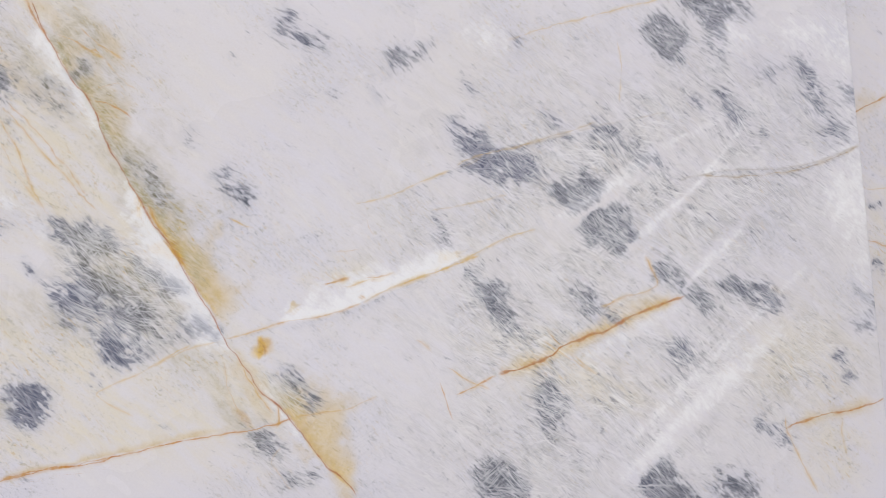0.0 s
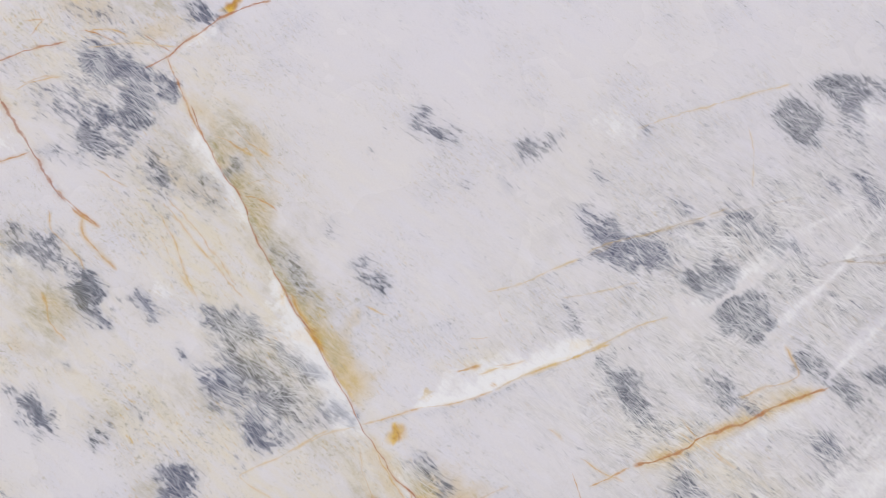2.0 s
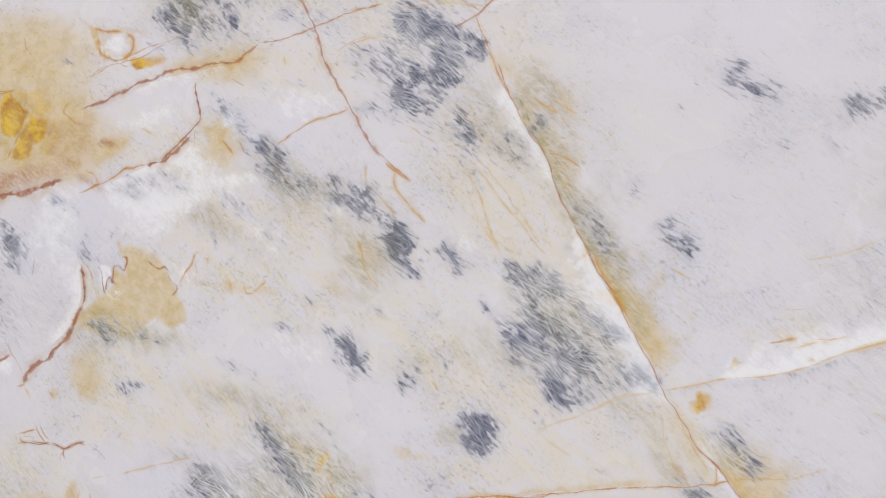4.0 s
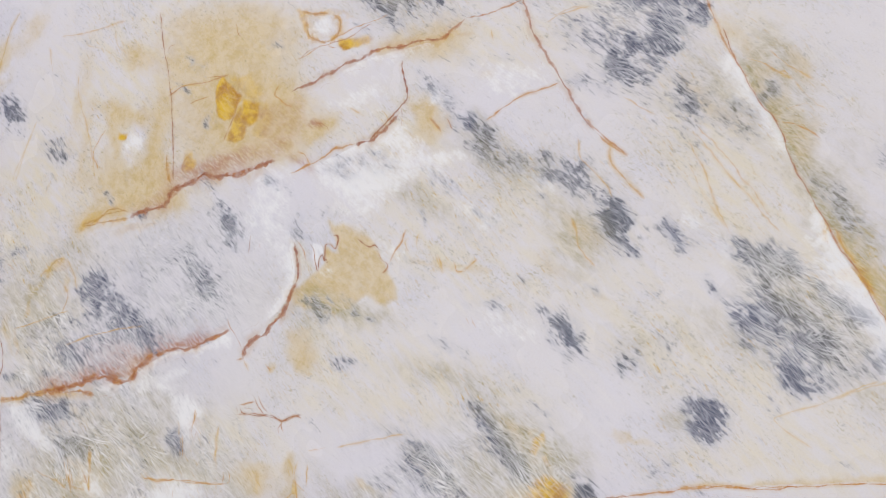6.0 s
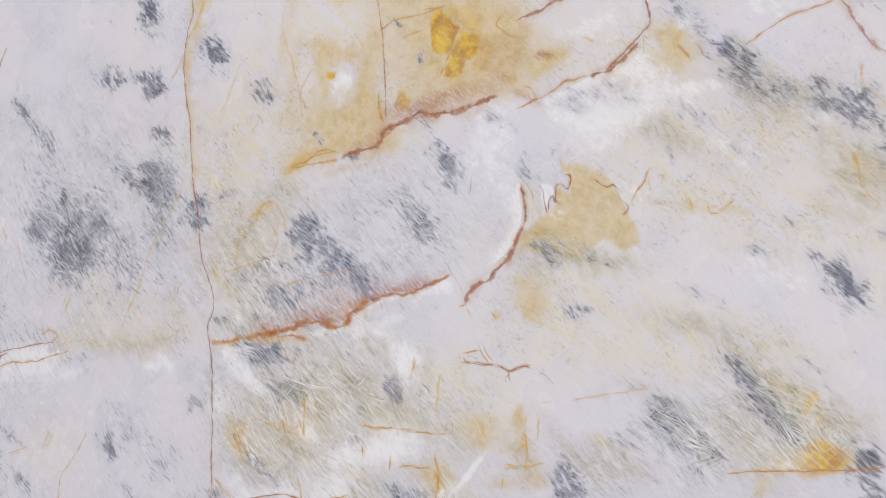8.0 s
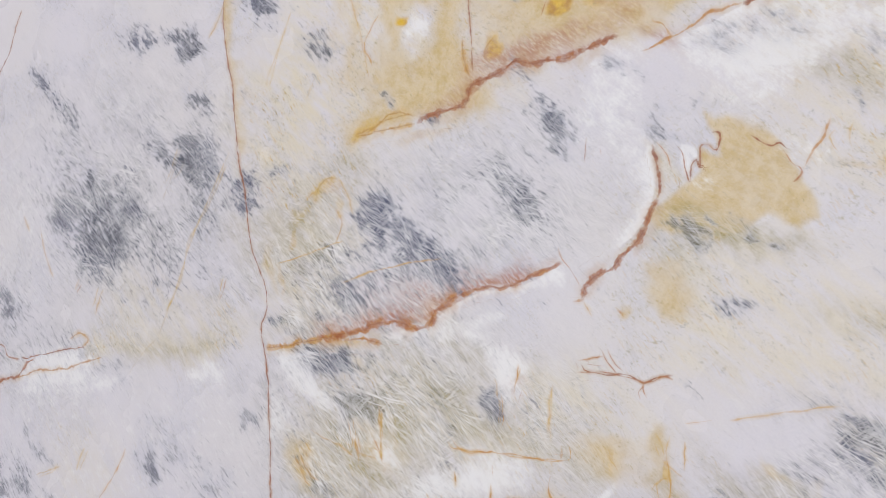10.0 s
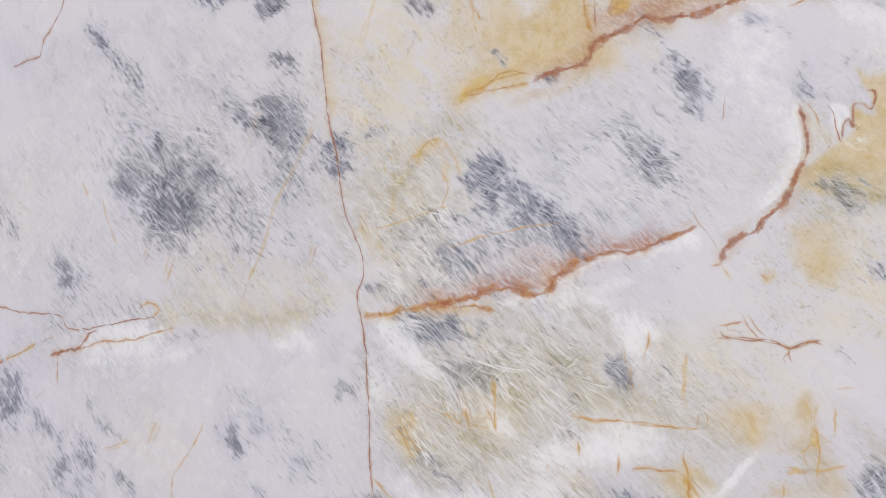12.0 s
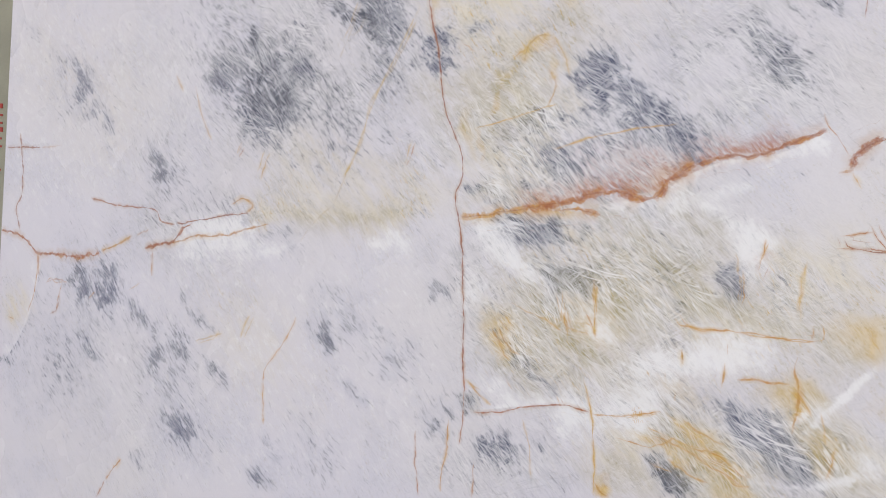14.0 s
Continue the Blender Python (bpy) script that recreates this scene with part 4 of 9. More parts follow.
blot("cream", -0.142, 0.125, 0.107, 0.050, -2, .9)
blot("rust", -0.231, 0.068, 0.057, 0.010, 8, .6)
vein(0.0008, .3, .75, .3, (-0.322, 0.174), (-0.295, 0.189), (-0.256, 0.193), (-0.215, 0.203))
vein(0.0011, .6, 0.45, .4, (-0.545, 0.284), (-0.493, 0.287), (-0.416, 0.302))
vein(0.0010, .65, 0.50, .4, (-0.500, 0.220), (-0.491, 0.173), (-0.467, 0.126), (-0.451, 0.080), (-0.440, 0.044))
vein(0.0010, .6, 0.40, .4, (-0.567, 0.271), (-0.553, 0.223))
vein(0.0011, .75, 0.40, .4, (-0.579, 0.124), (-0.601, 0.073), (-0.609, 0.045))
vein(0.0005, .5, .6, .4, (0.129, -0.055), (0.138, -0.073))
vein(0.0005, .5, .6, .4, (0.152, -0.061), (0.161, -0.079), (0.186, -0.060))
vein(0.0005, .5, .7, .3, (0.174, -0.134), (0.180, -0.146))
vein(0.0015, .4, .8, .3, (-0.110, -0.216), (-0.100, -0.221))
blot("ochre", -0.047, -0.205, 0.026, 0.027, 4, .6)
blot("ochre", 0.098, 0.109, 0.019, 0.037, -28, .6)
blot("cream", 0.015, -0.156, 0.095, 0.059, -15, .7)
blot("cream", 0.068, 0.087, 0.072, 0.060, -19, .7)
blot("cream", 0.444, 0.092, 0.036, 0.091, 32, .7)
blot("cream", 0.216, -0.081, 0.122, 0.042, -17, .7)
blot("cream", 0.152, -0.218, 0.092, 0.028, -14, .7)
blot("cream", 0.080, -0.253, 0.089, 0.021, 6, .7)
blot("cream", 0.479, -0.281, 0.083, 0.022, 7, .7)
blot("olive", -0.029, -0.128, 0.034, 0.012, -24, .7)
blot("olive", 0.038, -0.136, 0.035, 0.010, -7, .7)
blot("olive", 0.270, -0.294, 0.038, 0.027, -33, .7)
blot("olive", 0.146, -0.329, 0.048, 0.016, -37, .7)
blot("olive", 0.218, -0.333, 0.038, 0.029, -39, .7)
blot("olive", 0.097, 0.019, 0.047, 0.013, -28, .7)
vein(0.0008, .6, 0.70, .4, (0.006, -0.314), (0.052, -0.302), (0.090, -0.291), (0.105, -0.287))
vein(0.0006, .5, .7, .4, (-0.035, -0.323), (-0.007, -0.316))
vein(0.0008, .36, .95, .35, (0.192, -0.374), (0.226, -0.365), (0.263, -0.359), (0.303, -0.351), (0.348, -0.341), (0.374, -0.334))
band("ochre", 0.0079, 0.84, 1, (0.202, -0.370), (0.262, -0.358), (0.303, -0.349), (0.358, -0.337))
blot("ochre", 0.052, -0.357, 0.016, 0.007, -43, .8)
smoky(-0.196, -0.023, 0.026, 0.010, -53, .7)
smoky(0.146, -0.329, 0.040, 0.007, -42, .7)
smoky(-0.013, 0.065, 0.043, 0.017, -19, .4)
smoky(0.036, 0.072, 0.025, 0.011, -37, .4)
smoky(0.130, -0.311, 0.041, 0.010, -37, .4)
smoky(-0.239, 0.051, 0.028, 0.010, -51, .4)
smoky(-0.124, 0.042, 0.017, 0.009, -45, .4)
smoky(-0.073, -0.029, 0.027, 0.008, -34, .4)
smoky(0.012, -0.204, 0.016, 0.011, 4, .4)
vein(0.0031, .5, .95, .7, (-0.581, -0.303), (-0.536, -0.293), (-0.487, -0.281), (-0.451, -0.274))
vein(0.0043, .27, 1.0, 1.1, (-0.495, -0.283), (-0.455, -0.274), (-0.430, -0.268), (-0.417, -0.258), (-0.387, -0.254), (-0.365, -0.251), (-0.350, -0.256), (-0.332, -0.251), (-0.326, -0.236), (-0.309, -0.222), (-0.293, -0.212))
vein(0.0025, .25, 1.0, .9, (-0.299, -0.215), (-0.270, -0.204), (-0.243, -0.201), (-0.218, -0.194), (-0.200, -0.182), (-0.173, -0.169))
vein(0.0029, .4, .95, .7, (-0.455, -0.279), (-0.423, -0.277), (-0.394, -0.278))
band("rust", 0.0156, 1, 1, (-0.503, -0.283), (-0.430, -0.267), (-0.387, -0.252), (-0.333, -0.247), (-0.309, -0.221), (-0.270, -0.203), (-0.218, -0.193), (-0.194, -0.180))
band("ochre", 0.0105, 0.84, -1, (-0.570, -0.302), (-0.487, -0.283), (-0.408, -0.277))
band("white", 0.0104, 0.8, -1, (-0.335, -0.260), (-0.309, -0.229), (-0.269, -0.209), (-0.218, -0.198), (-0.173, -0.172))
vein(0.0005, .35, .8, .4, (-0.178, -0.154), (-0.173, -0.167), (-0.160, -0.180), (-0.151, -0.195))
vein(0.0030, .2, 1.0, .6, (-0.074, -0.099), (-0.081, -0.119), (-0.090, -0.140), (-0.106, -0.160), (-0.122, -0.176), (-0.142, -0.190), (-0.148, -0.210))
vein(0.0015, .14, .95, .5, (-0.082, -0.044), (-0.077, -0.064), (-0.074, -0.081), (-0.074, -0.102))
vein(0.0015, .38, .9, .4, (-0.159, -0.212), (-0.145, -0.209))
vein(0.0010, .62, 0.70, .4, (-0.147, -0.210), (-0.135, -0.227))
band("ochre", 0.0112, 0.6, -1, (-0.074, -0.081), (-0.073, -0.105), (-0.090, -0.141), (-0.122, -0.177))
band("white", 0.0187, 0.9, 1, (-0.123, -0.164), (-0.091, -0.131), (-0.077, -0.093), (-0.080, -0.052), (-0.095, -0.023))
vein(0.0008, .08, 1.0, .6, (-0.147, -0.273), (-0.138, -0.283), (-0.118, -0.284), (-0.098, -0.282), (-0.084, -0.287), (-0.076, -0.290), (-0.065, -0.282), (-0.048, -0.279))
vein(0.0013, .08, .8, .5, (-1.291, 0.047), (-1.262, 0.055), (-1.226, 0.063), (-1.215, 0.091), (-1.195, 0.113), (-1.177, 0.144), (-1.167, 0.181), (-1.156, 0.208))
vein(0.0008, .75, 0.50, .4, (-0.573, 0.146), (-0.588, 0.103), (-0.602, 0.044))
vein(0.0008, .75, 0.50, .4, (-0.523, 0.061), (-0.539, 0.022))
vein(0.0009, .5, .7, .5, (-0.431, 0.127), (-0.451, 0.091), (-0.437, 0.062))
vein(0.0007, .92, .4, .4, (-0.749, -0.051), (-0.763, -0.074), (-0.778, -0.078))
vein(0.0012, .65, 0.60, .6, (-0.246, -0.300), (-0.237, -0.330), (-0.235, -0.355))
vein(0.0005, .5, .7, .5, (-0.217, -0.282), (-0.217, -0.303))
vein(0.0006, .7, 0.50, .4, (-0.176, -0.305), (-0.175, -0.329), (-0.180, -0.354))
vein(0.0012, .3, .6, .6, (-0.964, -0.248), (-0.956, -0.235))
band("cream", 0.0160, 0.9, 0, (-0.935, -0.339), (-0.834, -0.322), (-0.739, -0.320), (-0.662, -0.305), (-0.608, -0.281))
band("olive", 0.0145, 0.48, 0, (-0.866, -0.331), (-0.739, -0.320), (-0.643, -0.301))
band("white", 0.0176, 0.59, 0, (-1.093, -0.386), (-1.005, -0.363), (-0.934, -0.348))
band("white", 0.0115, 0.52, 0, (-0.688, -0.340), (-0.659, -0.349), (-0.667, -0.372))
band("white", 0.0161, 0.9, -1, (-0.553, -0.303), (-0.502, -0.301))
band("white", 0.0120, 0.59, 0, (-0.560, -0.324), (-0.507, -0.347), (-0.448, -0.382))
band("white", 0.0130, 0.45, 0, (-0.349, -0.271), (-0.294, -0.253), (-0.239, -0.281), (-0.213, -0.303))
band("white", 0.0145, 0.39, 0, (-1.064, -0.417), (-0.979, -0.382), (-0.863, -0.370))
blot("white", -0.124, -0.015, 0.043, 0.025, -59, .8)
blot("white", -0.232, -0.299, 0.019, 0.024, 6, .8)
blot("white", -0.371, -0.269, 0.026, 0.008, 4, .8)
blot("white", -0.175, -0.184, 0.014, 0.012, 4, .8)
blot("white", -0.530, -0.264, 0.017, 0.008, 3, .8)
blot("ochre", -0.446, -0.018, 0.025, 0.019, 27, .75)
blot("ochre", -0.380, 0.023, 0.058, 0.027, -3, .75)
blot("ochre", -0.308, 0.019, 0.040, 0.027, 7, .75)
blot("ochre", -0.578, -0.194, 0.009, 0.030, 18, .75)
blot("ochre", -0.402, -0.390, 0.040, 0.014, -35, .75)
blot("ochre", -0.502, -0.431, 0.029, 0.021, -34, .75)
blot("ochre", -0.114, -0.366, 0.016, 0.007, -45, .75)
blot("ochre", -0.060, -0.344, 0.009, 0.017, 13, .75)
blot("cream", -0.571, -0.032, 0.061, 0.081, -2, .85)
blot("cream", -0.504, -0.134, 0.072, 0.050, 1, .85)
blot("cream", -0.559, 0.056, 0.043, 0.089, -4, .85)
blot("cream", -0.013, -0.227, 0.069, 0.039, 4, .85)
blot("cream", -0.367, -0.345, 0.106, 0.042, -22, .85)
blot("cream", -0.255, -0.370, 0.074, 0.032, -12, .85)
blot("cream", -0.524, -0.213, 0.049, 0.050, 2, .85)
blot("cream", -0.316, 0.039, 0.081, 0.039, -4, .85)
blot("cream", -0.732, -0.278, 0.150, 0.032, 8, .45)
blot("cream", -0.841, -0.237, 0.085, 0.049, 3, .45)
blot("cream", -0.082, -0.347, 0.064, 0.034, 8, .45)
blot("olive", -0.538, -0.265, 0.030, 0.010, 6, .6)
blot("olive", -0.379, -0.387, 0.039, 0.010, -36, .6)
blot("olive", -0.001, -0.138, 0.035, 0.014, -20, .6)
blot("olive", -0.511, -0.163, 0.033, 0.028, 2, .6)
blot("olive", -0.460, -0.056, 0.016, 0.009, -4, .6)
blot("olive", -0.360, -0.344, 0.054, 0.017, -31, .6)
blot("olive", 0.013, -0.377, 0.038, 0.012, -43, .6)
blot("rust", -0.388, -0.240, 0.086, 0.009, 13, .5)
blot("rust", -0.338, -0.211, 0.042, 0.013, 12, .5)
blot("rust", -0.216, -0.306, 0.013, 0.005, 4, .5)
blot("fibre", -0.275, -0.099, 0.159, 0.083, 10, .5)
blot("fibre", -0.421, -0.311, 0.140, 0.077, -12, .8)
blot("fibre", -0.885, -0.098, 0.246, 0.141, 0, .8)
blot("fibre", -1.030, -0.370, 0.144, 0.051, 6, .8)
blot("fibre", -0.492, -0.205, 0.095, 0.070, 3, .8)
blot("fibre", 1.271, 0.016, 0.286, 0.150, 13, .9)
blot("fibre", 1.206, -0.291, 0.268, 0.087, 14, .9)
blot("fibre", 1.068, -0.197, 0.120, 0.057, -23, .9)
blot("fibre", 0.369, 0.255, 0.076, 0.045, -22, .6)
smoky(-0.182, -0.028, 0.023, 0.008, -59, .7)
smoky(0.007, -0.209, 0.015, 0.010, 4, .45)
vein(0.0006, .5, .85, .5, (-0.296, -0.375), (-0.286, -0.386), (-0.270, -0.387), (-0.247, -0.385))
vein(0.0006, .5, .7, .4, (-0.247, -0.385), (-0.219, -0.384), (-0.181, -0.382), (-0.154, -0.378), (-0.150, -0.370))
vein(0.0004, .4, .8, .4, (-0.161, -0.367), (-0.160, -0.381))
vein(0.0010, .2, .95, .4, (-0.533, -0.541), (-0.498, -0.532), (-0.469, -0.520), (-0.441, -0.511), (-0.412, -0.504), (-0.381, -0.505))
vein(0.0007, .52, .8, .5, (-0.381, -0.505), (-0.351, -0.503), (-0.325, -0.495), (-0.300, -0.485))
band("white", 0.0115, 0.7, 1, (-0.529, -0.538), (-0.469, -0.519), (-0.413, -0.503), (-0.381, -0.504))
vein(0.0007, .65, 0.60, .5, (-0.396, -0.462), (-0.387, -0.486), (-0.379, -0.508), (-0.372, -0.549), (-0.366, -0.601))
vein(0.0005, .2, .7, .4, (-0.421, -0.494), (-0.414, -0.504))
vein(0.0007, .18, .75, .4, (-0.613, -0.582), (-0.608, -0.626), (-0.598, -0.670))
vein(0.0009, .5, .85, .4, (-0.564, -0.555), (-0.564, -0.599), (-0.568, -0.630), (-0.567, -0.654))
vein(0.0007, .35, .7, .4, (-0.524, -0.600), (-0.521, -0.648))
vein(0.0008, .65, 0.60, .4, (-0.466, -0.532), (-0.453, -0.563), (-0.444, -0.603))
vein(0.0007, .5, .7, .5, (-0.542, -0.503), (-0.524, -0.517), (-0.507, -0.525))
vein(0.0006, .5, .6, .5, (-0.492, -0.489), (-0.482, -0.504))
vein(0.0006, .5, .6, .5, (-0.426, -0.388), (-0.416, -0.412))
vein(0.0009, .5, .6, .6, (-0.402, -0.387), (-0.384, -0.420))
vein(0.0010, .6, 0.50, .6, (-0.499, -0.396), (-0.452, -0.409), (-0.422, -0.420))
vein(0.0012, .55, 0.75, .7, (-0.310, -0.514), (-0.278, -0.519), (-0.247, -0.529), (-0.222, -0.538), (-0.205, -0.542))
vein(0.0012, .6, 0.70, .7, (-0.289, -0.534), (-0.263, -0.546), (-0.238, -0.552))
vein(0.0010, .6, 0.70, .6, (-0.126, -0.480), (-0.130, -0.515))
vein(0.0006, .65, 0.60, .6, (-0.143, -0.449), (-0.136, -0.482))
band("white", 0.0073, 0.52, 0, (-0.172, -0.533), (-0.141, -0.527), (-0.112, -0.510), (-0.080, -0.498))
band("white", 0.0057, 0.45, 0, (-0.094, -0.388), (-0.123, -0.427), (-0.157, -0.487), (-0.162, -0.530))
band("white", 0.0134, 0.39, 0, (-0.259, -0.427), (-0.215, -0.412), (-0.188, -0.407))
vein(0.0024, .24, .9, .6, (-1.552, -0.433), (-1.499, -0.434), (-1.464, -0.445), (-1.432, -0.460), (-1.380, -0.455))
vein(0.0031, .26, .9, .9, (-1.388, -0.456), (-1.302, -0.449), (-1.261, -0.435))
vein(0.0020, .6, 0.80, .6, (-1.261, -0.435), (-1.231, -0.422), (-1.183, -0.399))
vein(0.0017, .32, .7, .5, (-1.432, -0.462), (-1.431, -0.502))
vein(0.0014, .08, .75, .4, (-1.505, -0.250), (-1.499, -0.277), (-1.492, -0.315), (-1.491, -0.361), (-1.506, -0.388), (-1.491, -0.426))
vein(0.0014, .04, .85, .3, (-1.544, -0.280), (-1.502, -0.276), (-1.442, -0.273))
vein(0.0009, .3, .35, .3, (-1.442, -0.273), (-1.381, -0.265))
vein(0.0012, .16, .8, .5, (-1.296, -0.347), (-1.237, -0.353), (-1.181, -0.351), (-1.134, -0.351), (-1.119, -0.368), (-1.086, -0.368))
vein(0.0010, .04, .9, .5, (-1.086, -0.368), (-1.037, -0.358), (-0.978, -0.343), (-0.933, -0.335))
vein(0.0022, .18, .9, .8, (-1.154, -0.416), (-1.109, -0.402), (-1.084, -0.393), (-1.067, -0.373), (-1.051, -0.363))
vein(0.0016, .45, .8, .8, (-1.096, -0.399), (-1.035, -0.381), (-0.975, -0.374), (-0.931, -0.355), (-0.893, -0.347))
vein(0.0016, .55, 0.80, .5, (-0.971, -0.326), (-0.946, -0.315), (-0.926, -0.324), (-0.942, -0.336))
vein(0.0011, .3, .7, .4, (-1.134, -0.417), (-1.133, -0.458))
vein(0.0008, .3, .5, .4, (-1.177, -0.398), (-1.144, -0.382))
vein(0.0011, .5, .7, .4, (-0.826, -0.470), (-0.844, -0.506), (-0.862, -0.534), (-0.878, -0.558), (-0.878, -0.596), (-0.872, -0.639))
vein(0.0014, .7, 0.50, .4, (-0.906, -0.484), (-0.925, -0.521))
vein(0.0017, .72, 0.50, .4, (-1.024, -0.544), (-0.966, -0.520))
vein(0.0012, .2, .7, .5, (-1.234, -0.855), (-1.215, -0.818))
vein(0.0020, .5, .8, .4, (-1.215, -0.818), (-1.196, -0.793), (-1.176, -0.770))
vein(0.0013, .15, .5, .6, (-1.366, -0.523), (-1.371, -0.549), (-1.390, -0.565))
vein(0.0011, .3, .5, .6, (-1.408, -0.509), (-1.384, -0.500), (-1.344, -0.499))
vein(0.0018, .5, .6, .4, (-1.517, -0.589), (-1.494, -0.590))
vein(0.0009, .85, 0.50, .3, (-0.667, -0.055), (-0.696, -0.112), (-0.731, -0.168), (-0.739, -0.217), (-0.755, -0.249), (-0.778, -0.305))
vein(0.0006, .92, .4, .3, (-0.778, -0.305), (-0.814, -0.340), (-0.832, -0.366))
vein(0.0006, .9, .4, .3, (-0.760, -0.032), (-0.774, -0.072), (-0.791, -0.114))
vein(0.0015, .65, 0.60, .6, (-0.914, -0.285), (-0.908, -0.256), (-0.900, -0.244))
vein(0.0014, .6, 0.40, .5, (-1.109, -0.136), (-1.087, -0.165))
vein(0.0013, .6, 0.40, .5, (-1.064, -0.152), (-1.040, -0.206), (-1.019, -0.235))
vein(0.0010, .25, .6, .5, (-0.962, -0.256), (-0.951, -0.239))
vein(0.0007, .35, .5, .4, (-0.654, -0.212), (-0.665, -0.246))
band("white", 0.0214, 0.5, -1, (-1.420, -0.465), (-1.452, -0.578), (-1.498, -0.649), (-1.531, -0.683))
band("gray", 0.0286, 0.3, 1, (-1.420, -0.465), (-1.452, -0.578), (-1.498, -0.649), (-1.531, -0.683))
band("white", 0.0139, 0.59, 0, (-1.061, -0.368), (-0.977, -0.354), (-0.932, -0.345))
band("white", 0.0218, 0.52, 0, (-1.094, -0.417), (-0.997, -0.395), (-0.917, -0.377))
band("white", 0.0146, 0.39, 0, (-0.725, -0.345), (-0.670, -0.346))
blot("ochre", -0.248, -0.517, 0.038, 0.010, -30, .8)
blot("ochre", -0.239, -0.546, 0.033, 0.008, -27, .8)
blot("ochre", -0.360, -0.591, 0.010, 0.010, 17, .8)
blot("ochre", -0.108, -0.368, 0.014, 0.006, -54, .8)
blot("ochre", -0.173, -0.439, 0.016, 0.009, 15, .8)
blot("ochre", -0.216, -0.545, 0.022, 0.008, -30, .8)
blot("ochre", -0.370, -0.398, 0.022, 0.007, -39, .8)
blot("ochre", -0.500, -0.448, 0.023, 0.009, -50, .8)
blot("cream", -0.333, -0.539, 0.051, 0.032, 15, .9)
blot("cream", -0.245, -0.541, 0.060, 0.032, -18, .9)
blot("cream", -0.163, -0.310, 0.059, 0.033, 8, .9)
blot("cream", -1.488, -0.563, 0.035, 0.031, 10, .9)
blot("cream", -0.126, -0.485, 0.057, 0.029, -19, .9)
blot("cream", -0.422, -0.427, 0.091, 0.049, -19, .9)
blot("olive", -0.260, -0.520, 0.055, 0.023, -29, .7)
blot("olive", -0.124, -0.496, 0.029, 0.018, -31, .7)
blot("olive", -0.415, -0.425, 0.064, 0.026, -30, .7)
blot("olive", -0.371, -0.391, 0.032, 0.010, -36, .7)
blot("olive", -0.343, -0.568, 0.027, 0.019, 15, .7)
blot("fibre", -0.388, -0.420, 0.148, 0.075, -9, .8)
blot("fibre", -0.166, -0.496, 0.098, 0.054, -7, .8)
blot("fibre", -0.513, -0.608, 0.091, 0.042, 15, .8)
smoky(-1.338, -0.140, 0.028, 0.013, -44, .4)
smoky(-1.523, -0.675, 0.029, 0.009, 10, .4)
smoky(-0.978, -0.583, 0.037, 0.016, -43, .4)
smoky(-1.150, -0.526, 0.064, 0.015, -30, .4)
smoky(-1.022, -0.504, 0.049, 0.014, -32, .4)
smoky(-1.273, -0.605, 0.047, 0.017, -28, .4)
smoky(-0.853, -0.675, 0.025, 0.011, -43, .4)
smoky(-0.722, -0.553, 0.033, 0.009, -29, .4)
smoky(-0.460, -0.468, 0.040, 0.008, -34, .4)
smoky(-0.821, -0.184, 0.055, 0.011, -29, .4)
smoky(-0.627, -0.112, 0.016, 0.014, 4, .4)
smoky(-0.631, -0.077, 0.016, 0.011, 0, .4)
smoky(-0.701, -0.069, 0.024, 0.013, -52, .4)
smoky(-0.575, -0.070, 0.023, 0.011, 0, .4)
smoky(-0.561, -0.262, 0.031, 0.009, -11, .4)
blot("ochre", -0.262, -0.502, 0.028, 0.007, -30, .6)
blot("ochre", -0.284, -0.526, 0.023, 0.006, -29, .6)
blot("ochre", -0.229, -0.530, 0.027, 0.006, -36, .6)
blot("ochre", -0.153, -0.434, 0.016, 0.007, -52, .6)
blot("ochre", -0.114, -0.499, 0.020, 0.007, -30, .6)
blot("ochre", -0.165, -0.460, 0.009, 0.017, 13, .6)
blot("ochre", -0.330, -0.512, 0.031, 0.007, -7, .6)
blot("olive", -0.476, -0.464, 0.042, 0.030, -27, .5)
blot("olive", -0.454, -0.392, 0.053, 0.014, -34, .5)
blot("olive", -0.269, -0.349, 0.035, 0.019, -33, .5)
blot("olive", -0.138, -0.385, 0.030, 0.017, -34, .5)
blot("olive", -0.210, -0.364, 0.032, 0.012, -32, .5)
blot("olive", -0.545, -0.164, 0.034, 0.043, 2, .5)
blot("olive", -0.293, -0.273, 0.063, 0.016, -39, .5)
blot("olive", -0.057, -0.150, 0.032, 0.011, -30, .5)
blot("ochre", -0.538, -0.127, 0.020, 0.008, 37, .6)
blot("ochre", -0.106, -0.219, 0.007, 0.007, 0, .6)
blot("ochre", -0.545, -0.157, 0.008, 0.022, -14, .6)
blot("ochre", -0.421, -0.311, 0.022, 0.007, -22, .6)
blot("olive", 0.208, 0.048, 0.058, 0.012, -30, .35)
blot("olive", 0.295, -0.009, 0.027, 0.020, -39, .35)
blot("olive", 0.339, 0.040, 0.028, 0.009, -49, .35)
blot("olive", 0.168, 0.092, 0.030, 0.009, -49, .35)
blot("olive", 0.380, -0.159, 0.018, 0.013, -29, .35)
blot("olive", 0.434, -0.143, 0.024, 0.009, -28, .35)
blot("olive", -0.587, -0.157, 0.070, 0.036, 3, .35)
blot("olive", -0.504, -0.091, 0.067, 0.026, 3, .35)
blot("ochre", 0.308, -0.016, 0.028, 0.008, -46, .5)
blot("ochre", 0.384, -0.268, 0.030, 0.005, -4, .5)
blot("ochre", 0.127, -0.070, 0.044, 0.005, -8, .5)
